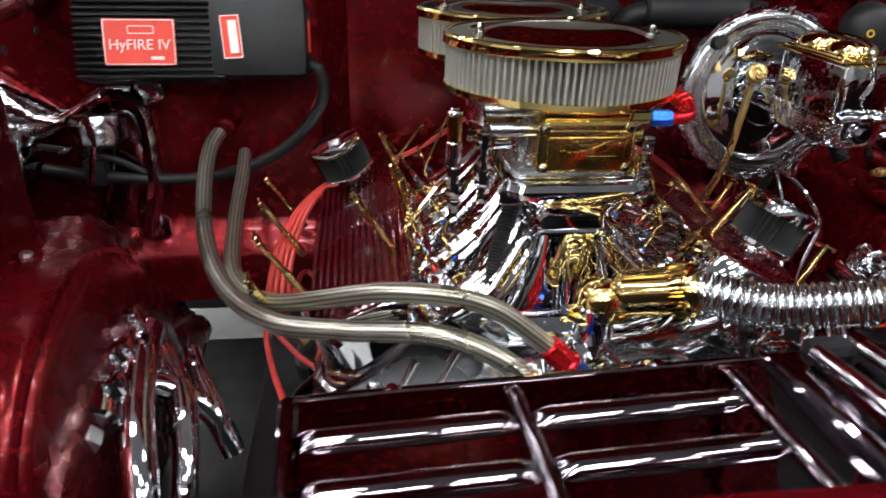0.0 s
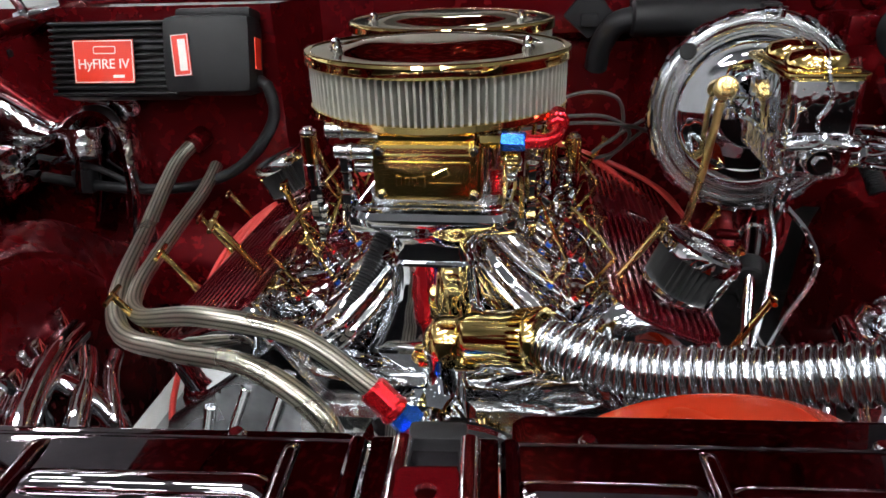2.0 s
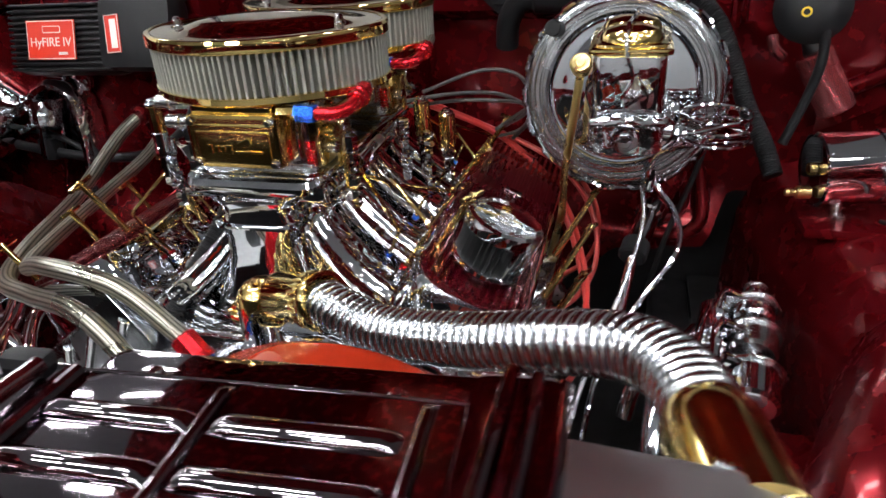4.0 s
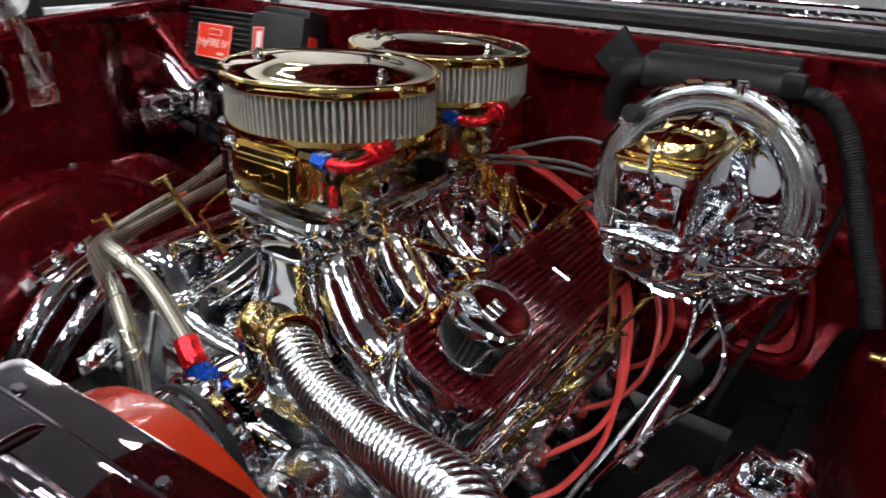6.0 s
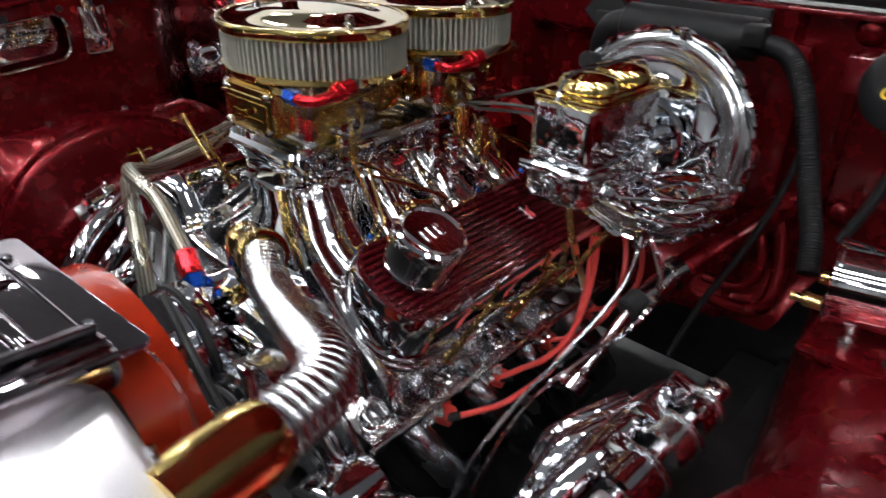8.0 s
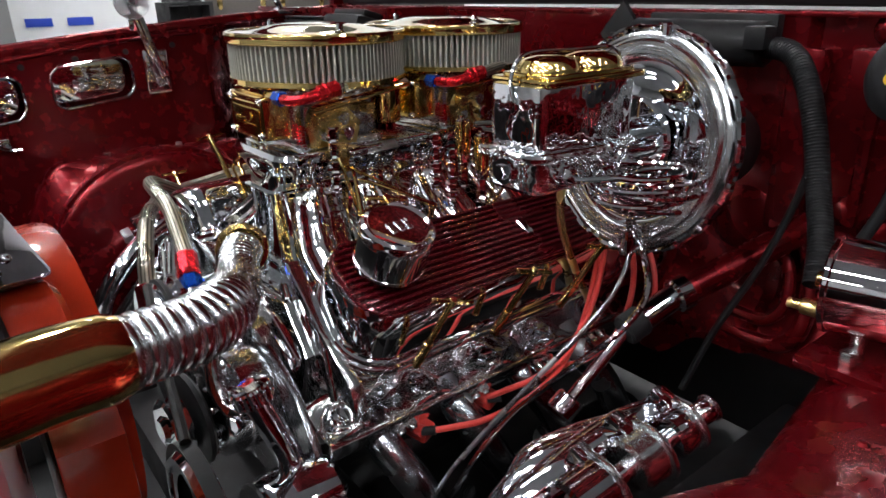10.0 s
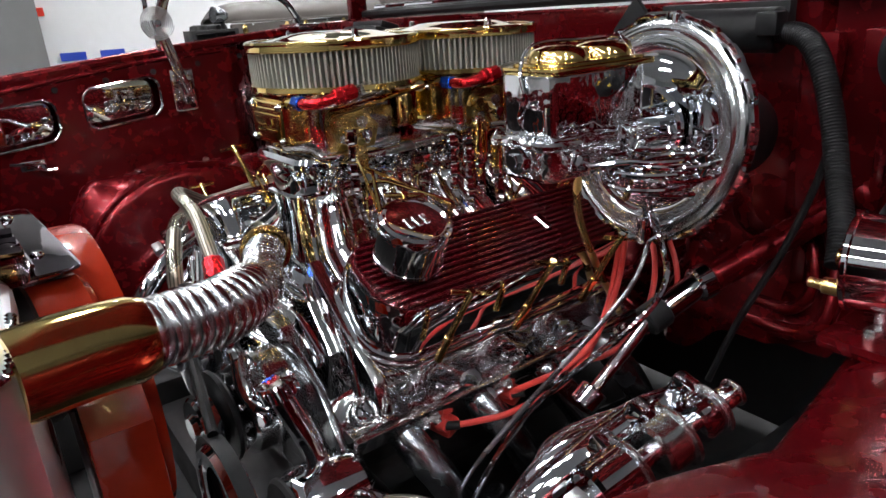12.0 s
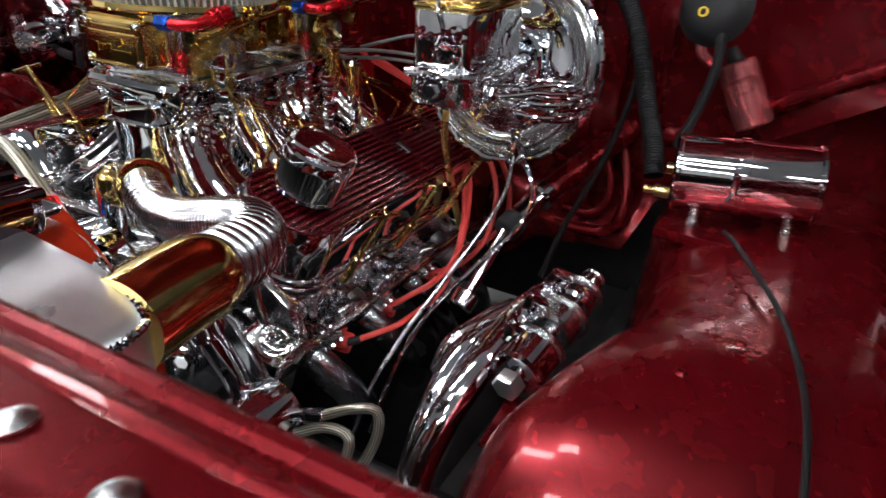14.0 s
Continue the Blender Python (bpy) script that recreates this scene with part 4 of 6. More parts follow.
def air_cleaner(c, label):
    cx, cy = c
    A, B, N = 0.152, 0.129, 104
    ac = thing("air_cleaner", (cx, cy, 0.885), label, "air cleaner", "air cleaners")

    def ring_mesh(rows, n=120):
        bm = bmesh.new()
        rings = [[bm.verts.new((cx + x, cy + y, z)) for x, y, z in oval(A + d, B + d, n, zz)] for d, zz in rows]
        for p, q in zip(rings, rings[1:]):
            for k in range(n):
                bm.faces.new((p[k], p[(k + 1) % n], q[(k + 1) % n], q[k]))
        return bm, rings
    bm, rings = ring_mesh([(-0.075, 0.866), (-0.04, 0.871), (-0.015, 0.876), (-0.001, 0.877), (0.002, 0.880), (0.001, 0.8865), (-0.004, 0.8875), (-0.02, 0.884), (-0.08, 0.884)])
    part("base_pan", bm, GOLD, ac, "gold plated base pan")
    bm = bmesh.new()
    lo, hi = [], []
    for k in range(4 * N):
        d = (-0.0008, -0.0008, -0.017, -0.017)[k % 4]
        t = 2 * math.pi * (k + (0.0, 0.35, 0.15, 0.2)[k % 4]) / (4 * N)
        x, y = bowed(t, A + d, B + d)
        for z, row in ((0.884, lo), (0.938, hi)):
            row.append(bm.verts.new((cx + x, cy + y, z)))
    for k in range(4 * N):
        j = (k + 1) % (4 * N)
        bm.faces.new((lo[k], lo[j], hi[j], hi[k]))
    part("pleated_element", bm, GAUZE, ac, "grey pleated gauze element", sharp=40)
    bm, rings = ring_mesh([(-0.006, 0.934), (0.001, 0.934), (0.0035, 0.936), (0.003, 0.943), (0.0035, 0.946), (0.002, 0.949), (-0.002, 0.950), (-0.005, 0.949)])
    part("lid_rim", bm, GOLD, ac, "bright gold rim")
    bm, rings = ring_mesh([(-0.0045, 0.9485), (-0.012, 0.9478), (-0.03, 0.9485), (-0.050, 0.9520), (-0.066, 0.9560), (-0.085, 0.9580), (-0.105, 0.9585), (-0.122, 0.9585)])
    bm.faces.new(rings[-1])
    part("lid", bm, LID, ac, "polished pale gold mirror lid")
    for x in (-0.113, 0.106):
        part("lid_nut", lathe([(0.008, 0), (0.008, 0.003), (0.0055, 0.004), (0.0055, 0.010), (0.003, 0.013), (0, 0.013)], (cx + x, cy - 0.018, 0.948), (0, 0, 1), 16), CHROME, ac, "chrome nut")
    return ac


air_cleaner((-0.003, 0.121), "oval gold air cleaner with grey pleated element")
air_cleaner((-0.015, 0.375), "oval gold air cleaner with grey pleated element")

# thermostat neck and corrugated radiator hose
neck = thing("thermostat_neck", (0.02, -0.05, 0.62), "gold plated thermostat housing with a wide fluted sleeve", "thermostat housing")
NA = Vector((0.046, -0.047, 0.662))
NB = Vector((0.126, -0.081, 0.684))
nx = (NB - NA).normalized()
nl = (NB - NA).length
part("flange", prism([(-0.040, -0.010), (-0.030, -0.022), (0.0, -0.028), (0.034, -0.024), (0.044, -0.008), (0.036, 0.012), (0.0, 0.020), (-0.032, 0.010)], 0.010, Matrix.Translation((0.022, -0.046, 0.632)), 0.003), GOLD, neck)
part("dome", lathe([(0.030, 0.0), (0.031, 0.010), (0.028, 0.026), (0.020, 0.037), (0.010, 0.042), (0, 0.043)], (0.024, -0.046, 0.640), (0.08, -0.05, 1), 32), GOLD, neck)
part("elbow", tube([(0.026, -0.044, 0.655), (0.040, -0.046, 0.660), (0.052, -0.049, 0.664), (0.066, -0.055, 0.668)], 0.021, 24, 0.005), GOLD, neck)
part("sleeve", lathe([(0.018, -0.004), (0.025, -0.002), (0.0285, 0.004), (0.0295, 0.012), (0.0300, nl - 0.030), (0.0315, nl - 0.026), (0.0320, nl - 0.008), (0.0305, nl - 0.004)], NA, nx, 48), GOLD, neck)
part("end_ring", lathe([(0.0265, nl - 0.010), (0.0335, nl - 0.010), (0.0350, nl - 0.006), (0.0350, nl + 0.001), (0.0335, nl + 0.004), (0.0285, nl + 0.004), (0.0270, nl)], NA, nx, 48), GOLD, neck)
turn = axis_matrix(NA, nx)
for k in range(26):
    t = 2 * math.pi * k / 26
    part("flute", rod(turn @ Vector((0.0300 * math.cos(t), 0.0300 * math.sin(t), nl - 0.027)), turn @ Vector((0.0318 * math.cos(t), 0.0318 * math.sin(t), nl - 0.010)), 0.0026, 8), GOLD, neck)
for x in (-0.008, 0.055):
    part("bolt", hexnut(Vector((x, -0.052, 0.641)), (0, 0, 1), 0.007, 0.008), GOLD, neck)

HOSE = [(0.126, -0.081, 0.683), (0.158, -0.100, 0.683), (0.21, -0.122, 0.682), (0.30, -0.158, 0.706), (0.39, -0.196, 0.742), (0.448, -0.222, 0.762), (0.480, -0.256, 0.769), (0.493, -0.298, 0.774), (0.497, -0.318, 0.775)]
PITCH = 0.0098
hose = thing("radiator_hose", (0.3, -0.12, 0.7), "bright corrugated steel radiator hose with gold end sleeve", "radiator hose")
part("corrugated_tube", tube(HOSE, 0.026, 36, PITCH / 14, lambda s: 0.0203 + 0.0069 * (math.sin(math.pi * s / PITCH) ** 2 + 0.002) ** 0.17), HOSE_STEEL, hose, "corrugated flexible steel tube", sharp=80)
part("smooth_end", tube([(0.116, -0.077, 0.681), (0.142, -0.091, 0.684)], 0.0245, 32, 0.01), HOSE_STEEL, hose)
part("sleeve", tube([(0.4950, -0.309, 0.7745), (0.502, -0.35, 0.778), (0.5105, -0.392, 0.7795)], 0.0315, 40, 0.01, lambda s: 0.0315 - 0.003 * math.exp(-(s / 0.006) ** 2)), GOLD, hose, "wide gold plated sleeve")


# radiator with chrome cover
TURN = Matrix.Translation((0.06, -0.42, 0.0)) @ pose(0, 0, 0, 0, 0, 3.4) @ Matrix.Translation((-0.06, 0.42, 0.0))


def turned(bm):
    bm.transform(TURN)
    return bm


ZC = 0.806
rad = thing("radiator", (0.1, -0.44, 0.4), "radiator in a chrome cover with rounded ribs", "radiator")
part("core", turned(box((0.06, -0.445, 0.585), (0.72, 0.08, 0.42), 0.01)), BLACK, rad)
for k, (x0, x1) in enumerate(((-0.315, 0.022), (0.100, 0.372))):
    part("top_cover", turned(prism(shift(rounded(x1 - x0, 0.155, 0.010), (x0 + x1) / 2, -0.452), 0.008, Matrix.Translation((0, 0, ZC - 0.008)), 0.003)), SMOKY_MIRROR, rad)
    depth = 0.079 if k else 0.060
    part("rear_shelf", turned(prism(shift(rounded(x1 - x0 - 0.004, depth, 0.012), (x0 + x1) / 2 + (0.004 if k else -0.004), -0.420 + depth / 2), 0.003, Matrix.Translation((0, 0, ZC - 0.011)), 0.001)), SMOKY_MIRROR, rad, "thin dark mirror shelf behind the cover")
    part("cover_edge", turned(tube([(x0 + 0.004, -0.376, ZC - 0.001), ((x0 + x1) / 2, -0.375, ZC - 0.001), (x1 - 0.004, -0.376, ZC - 0.001)], 0.0018, 8, 0.03)), SMOKY_MIRROR, rad)


def half_rib(a, b, w, h):
    """A low rounded bead between two points on the cover."""
    a, b = Vector(a), Vector(b)
    m = frame_matrix(a, b - a, Vector((0, 0, 1)).cross(b - a))
    n = 8
    bm = bmesh.new()
    L = (b - a).length
    rows = [[bm.verts.new((x, w * math.cos(math.pi * k / n), h * s * math.sin(math.pi * k / n))) for k in range(n + 1)] for x, s in ((0, 0.05), (0.006, 0.8), (0.012, 1), (L - 0.012, 1), (L - 0.006, 0.8), (L, 0.05))]
    for p, q in zip(rows, rows[1:]):
        for k in range(n):
            bm.faces.new((p[k], q[k], q[k + 1], p[k + 1]))
    bm.transform(m)
    return turned(bm)


for x0, x1 in ((-0.305, -0.175), (-0.165, -0.025), (0.105, 0.207), (0.217, 0.332)):
    part("rib", half_rib((x0, -0.413, ZC - 0.001), (x1, -0.413, ZC - 0.001), 0.0085, 0.007), SMOKY_MIRROR, rad)
    part("rib", half_rib((x0, -0.454, ZC - 0.001), (x1, -0.454, ZC - 0.001), 0.0090, 0.008), SMOKY_MIRROR, rad)
    part("rib", half_rib((x0, -0.500, ZC - 0.001), (x1, -0.500, ZC - 0.001), 0.0090, 0.008), SMOKY_MIRROR, rad)
for x in (-0.170, -0.020, 0.212, 0.340):
    part("rib", half_rib((x, -0.528, ZC - 0.001), (x, -0.378, ZC - 0.001), 0.0050, 0.006), SMOKY_MIRROR, rad)
for x in (-0.310, 0.018, 0.104, 0.366):
    part("rolled_end", turned(tube([(x, -0.530, ZC), (x, -0.46, ZC + 0.003), (x, -0.378, ZC)], 0.0055, 10, 0.01)), SMOKY_MIRROR, rad)
part("center_channel", turned(box((0.061, -0.44, ZC - 0.006), (0.074, 0.14, 0.012), 0.003)), SMOKY_MIRROR, rad)
part("latch_bracket", turned(holed_plate(rounded(0.028, 0.080, 0.004), [shift([(0.0050 * math.cos(t * 0.524), 0.0050 * math.sin(t * 0.524)) for t in range(12)], 0.0, 0.026)], 0.003, Matrix.Translation((0.0655, -0.486, 0.852)))), RED, rad, "red latch bracket with a hole")
part("latch_wall", turned(box((0.0655, -0.447, 0.832), (0.028, 0.003, 0.042), 0.001)), RED, rad)
part("channel_end", turned(box((0.0635, -0.375, ZC - 0.008), (0.034, 0.016, 0.034), 0.004)), RUBBER, rad)
for x in (0.045, 0.082):
    part("channel_post", turned(tube([(x, -0.52, ZC + 0.012), (x, -0.44, ZC + 0.012), (x, -0.385, ZC + 0.008)], 0.0062, 12, 0.01)), CHROME_FLAT, rad)
for x in (-0.245, -0.06, 0.150, 0.315):
    part("shelf_screw", turned(lathe([(0.006, 0), (0.006, 0.002), (0.004, 0.005), (0, 0.005)], (x, -0.365, ZC - 0.009), (0, 0, 1), 14)), CHROME, rad)
part("end_riser", turned(prism(shift(rounded(0.05, 0.14, 0.012), 0.392, -0.452), 0.034, Matrix.Translation((0, 0, ZC - 0.002)), 0.008)), SMOKY_MIRROR, rad)
for k in range(3):
    part("end_bead", turned(tube([(0.378 + 0.015 * k, -0.52, ZC + 0.034 - 0.004 * k), (0.384 + 0.015 * k, -0.45, ZC + 0.037 - 0.004 * k), (0.388 + 0.014 * k, -0.385, ZC + 0.034 - 0.004 * k)], 0.0042, 10, 0.01)), SMOKY_MIRROR, rad)
tank = prism([(0.40, -0.52), (0.537, -0.52), (0.541, -0.43), (0.540, -0.400), (0.533, -0.388), (0.50, -0.382), (0.40, -0.376)], 0.218, Matrix.Translation((0, 0, 0.595)), 0.010, 3)
for v in tank.verts:
    if v.co.z > 0.7:
        v.co.z -= 0.45 * max(0.0, v.co.x - 0.497)
part("end_tank", tank, TANK_METAL, rad, "mirror bright side tank")
part("tank_bead", tube([(0.488, -0.382, 0.811), (0.512, -0.386, 0.804), (0.534, -0.391, 0.794), (0.540, -0.402, 0.791), (0.541, -0.44, 0.790), (0.538, -0.515, 0.791)], 0.0035, 8, 0.002, lambda s: 0.0028 + 0.0012 * math.cos(s * 1500)), CHROME, rad)

FC = (0.238, -0.335, 0.638)
fan = thing("fan_shroud", (0.235, -0.33, 0.36), "orange enamelled round fan shroud", "fan shroud")
part("ring", lathe([(0.150, 0), (0.157, 0), (0.160, 0.008), (0.160, 0.038), (0.150, 0.038), (0.150, 0)], (FC[0], FC[1] + 0.034, FC[2]), (0.05, -1, 0.0), 96), ORANGE, fan)
part("side_panel", prism([(-0.04, 0.38), (0.16, 0.38), (0.166, 0.58), (0.158, 0.67), (0.13, 0.70), (-0.04, 0.70)], 0.052, frame_matrix((0.268, -0.306, 0), (1, 0, 0), (0, 0, 1)), 0.003), ORANGE, fan)
part("hub_drum", lathe([(0, 0), (0.052, 0), (0.058, 0.006), (0.058, 0.045), (0, 0.045)], (FC[0] + 0.112, FC[1] + 0.012, 0.728), (0.1, -1, 0.0), 40), ORANGE, fan)
part("motor", lathe([(0, 0), (0.052, 0), (0.060, 0.008), (0.060, 0.035), (0, 0.035)], (FC[0] + 0.117, FC[1] - 0.028, 0.728), (0.1, -1, 0.0), 40), BLACK, fan)
for k in range(6):
    t = math.pi * k / 3
    part("blade", box((0, 0, 0), (0.12, 0.004, 0.045), 0.002, Matrix.Translation((FC[0] + 0.08 * math.cos(t), FC[1] + 0.02, FC[2] + 0.08 * math.sin(t))) @ Matrix.Rotation(-t, 4, "Y") @ Matrix.Rotation(0.5, 4, "X")), BLACK, fan)

part("polished_bracket", prism([(0.098, 0.776), (0.104, 0.788), (0.124, 0.814), (0.130, 0.815), (0.143, 0.795), (0.142, 0.779)], 0.010, frame_matrix((0, -0.325, 0), (1, 0, 0), (0, -0.2, 1)), 0.003), CHROME_SOFT, fan, "polished triangular bracket")

# ---- brake booster and master cylinder ----
BC, BA = Vector((0.426, 0.346, 0.813)), Vector((-0.06, -0.985, 0.15)).normalized()
boost = thing("brake_booster", BC, "large chrome brake booster with a crimped rim", "brake booster")
part("shell", lathe([(0.138, 0.0), (0.134, -0.02), (0.118, -0.045), (0.095, -0.075), (0.07, -0.12), (0.06, -0.19), (0.0, -0.2)], BC, BA, 72), BLACK, boost, "dark rear shell")
part("face", lathe([(0.0, 0.006), (0.05, 0.007), (0.085, 0.004), (0.098, 0.0), (0.103, 0.001), (0.106, 0.006)], BC, BA, 72), CHROME, boost, "mirror chrome front face")
part("outer_band", lathe([(0.1055, 0.003), (0.107, 0.010), (0.110, 0.0145), (0.1135, 0.0145), (0.1155, 0.0105), (0.1175, 0.0105), (0.1195, 0.0135), (0.124, 0.0140), (0.127, 0.0115), (0.1285, 0.0080), (0.1305, 0.0080), (0.1325, 0.0100), (0.1365, 0.0080), (0.1395, -0.002)], BC, BA, 96), SATIN, boost, "satin bright outer band")
rim = bmesh.new()
n = 216
m_rim = axis_matrix(BC, BA)
loops = []
for r, h in ((0.1375, 0.004), (0.1415, 0.006), (0.1445, 0.003), (0.1445, -0.006), (0.138, -0.009)):
    row = []
    for k in range(n):
        tab = 0.0026 if (k % 12) < 6 else 0.0
        t = 2 * math.pi * k / n
        row.append(rim.verts.new(m_rim @ Vector(((r + tab) * math.cos(t), (r + tab) * math.sin(t), h + (0.002 if tab else 0)))))
    loops.append(row)
for a, b in zip(loops, loops[1:]):
    for k in range(n):
        rim.faces.new((a[k], a[(k + 1) % n], b[(k + 1) % n], b[k]))
part("crimped_rim", rim, CHROME, boost, "crimped chrome rim with tabs")
part("rim_stud", join(rod((0.449, 0.352, 0.945), (0.449, 0.352, 0.958), 0.005, 12), rod((0.449, 0.352, 0.956), (0.449, 0.352, 0.960), 0.007, 12)), CHROME, boost)
part("check_valve", rod((0.33, 0.352, 0.90), (0.325, 0.33, 0.905), 0.012, 16), BLACK, boost)

mc = thing("master_cylinder", (0.44, 0.2, 0.84), "chrome master cylinder with a domed gold lid", "master cylinder")
part("reservoir", prism(rounded(0.080, 0.156, 0.012), 0.076, Matrix.Translation((0.434, 0.192, 0.832)), 0.005), CHROME_RIPPLE, mc)
part("lower_casting", prism(rounded(0.086, 0.164, 0.020), 0.042, Matrix.Translation((0.434, 0.190, 0.794)), 0.012, 3), CHROME_LUMPY, mc, "lumpy chrome lower casting")
part("casting_rib", tube([(0.395, 0.106, 0.836), (0.434, 0.103, 0.839), (0.473, 0.108, 0.836), (0.481, 0.19, 0.834), (0.476, 0.270, 0.834)], 0.006, 10, 0.008), CHROME_LUMPY, mc)
part("bore", rod((0.434, 0.112, 0.822), (0.43, 0.335, 0.82), 0.027, 28), CHROME, mc)
part("bore_flare", lathe([(0.0, 0.0), (0.014, 0.0), (0.016, 0.003), (0.0165, 0.010), (0.016, 0.02)], (0.434, 0.100, 0.818), (0, 1, 0), 32), CHROME, mc)
part("bore_nut", hexnut(Vector((0.434, 0.102, 0.818)), (0, -1, 0), 0.009, 0.008), CHROME, mc)
for y in (0.14, 0.235):
    part("outlet_boss", rod((0.455, y, 0.822), (0.487, y, 0.818), 0.013, 16), CHROME, mc)
    part("outlet_nut", hexnut(Vector((0.486, y, 0.818)), (1, 0, -0.1), 0.010, 0.012), CHROME, mc)
part("lid_flange", prism(rounded(0.092, 0.160, 0.010), 0.007, Matrix.Translation((0.434, 0.200, 0.907)), 0.002), GOLD, mc)
part("lid_step", prism(rounded(0.080, 0.146, 0.016), 0.006, Matrix.Translation((0.434, 0.200, 0.912)), 0.003), GOLD, mc)
for y in (0.166, 0.236):
    part("lid_dome", lathe([(0.034, 0), (0.033, 0.007), (0.028, 0.014), (0.014, 0.018), (0, 0.0185)], (0.434, y, 0.916), (0, 0, 1), 36, (1.05, 1.0)), GOLD, mc)
part("bail_wire", tube([(0.437, 0.118, 0.842), (0.428, 0.112, 0.862), (0.438, 0.112, 0.885), (0.430, 0.114, 0.914), (0.430, 0.135, 0.937), (0.436, 0.200, 0.938), (0.440, 0.265, 0.936), (0.442, 0.284, 0.915)], 0.0024, 8, 0.006), CHROME, mc, "bent wire bail")
part("rear_flange", lathe([(0.027, 0), (0.052, 0), (0.055, 0.003), (0.055, 0.010), (0.03, 0.014)], (0.429, 0.322, 0.82), (0, 1, 0), 32), CHROME, mc)
for dx in (-0.04, 0.04):
    part("flange_nut", hexnut(Vector((0.429 + dx, 0.325, 0.82)), (0, -1, 0), 0.010, 0.012), CHROME, mc)

# brake lines with coils
lines = thing("brake_lines", (0.5, 0.23, 0.72), "bright steel brake lines wound into coils", "brake lines")
for cx, cy, z0, a0, lead in ((0.536, 0.200, 0.826, -1.571, (0.494, 0.140, 0.818)), (0.541, 0.232, 0.819, 3.142, (0.494, 0.235, 0.818))):
    coil = [(cx + 0.043 * math.cos(a0 + 0.3 * k), cy + 0.056 * math.sin(a0 + 0.3 * k), z0 - 0.00068 * k) for k in range(1, 52)]
    part("coiled_line", tube([lead, (lead[0] + 0.016, lead[1] - 0.002, lead[2] - 0.001)] + coil + [(0.505, 0.262, 0.758), (0.482, 0.280, 0.742), (0.473, 0.285, 0.725)], 0.0029, 8, 0.006), CHROME, lines)
part("clamp", box((0.472, 0.285, 0.705), (0.014, 0.03, 0.035), 0.004), CHROME, lines)
part("front_line", tube([(0.473, 0.285, 0.73), (0.474, 0.302, 0.70), (0.512, 0.273, 0.655), (0.515, 0.227, 0.618), (0.469, 0.185, 0.555), (0.425, 0.13, 0.488), (0.408, 0.07, 0.42), (0.40, 0.02, 0.34)], 0.0042, 10, 0.01), CHROME, lines)
part("rear_line", tube([(0.466, 0.285, 0.73), (0.464, 0.30, 0.69), (0.468, 0.27, 0.64), (0.455, 0.225, 0.59), (0.430, 0.17, 0.53), (0.40, 0.11, 0.46), (0.385, 0.05, 0.40), (0.38, 0.0, 0.33)], 0.0036, 10, 0.01), SMOKE, lines)

# filler tube with brass cap beside the booster
dip = thing("filler_tube", (0.35, 0.32, 0.5), "brass filler tube with a round cap", "filler tube")
part("tube", tube([(0.370, 0.290, 0.855), (0.362, 0.286, 0.79), (0.352, 0.288, 0.71), (0.345, 0.33, 0.62), (0.32, 0.42, 0.50)], 0.0058, 14, 0.01), BRASS, dip)
part("cap", lathe([(0, 0.012), (0.006, 0.012), (0.007, 0.010), (0.012, 0.0105), (0.0155, 0.008), (0.0155, -0.004), (0, -0.004)], (0.371, 0.286, 0.862), (-0.1, -0.8, 0.6), 28), BRASS, dip)

# steering column and shaft
st = thing("steering_shaft", (0.5, 0.3, 0.5), "chrome steering shaft with a black coupler", "steering shaft")
part("column", rod((0.565, 0.60, 0.685), (0.485, 0.402, 0.603), 0.021, 24), RED, st, "red painted column tube")
part("collar", rod((0.488, 0.408, 0.606), (0.479, 0.385, 0.598), 0.025, 24), CHROME, st)
part("coupler", rod((0.480, 0.388, 0.599), (0.464, 0.335, 0.572), 0.0185, 20), CHROME, st)
part("boot", rod((0.465, 0.340, 0.574), (0.457, 0.310, 0.560), 0.022, 20), RUBBER, st)
part("lower_shaft", rod((0.459, 0.315, 0.563), (0.440, 0.225, 0.478), 0.0085, 16), CHROME, st)
part("rag_joint", rod((0.441, 0.23, 0.482), (0.436, 0.208, 0.462), 0.020, 24), CHROME, st)

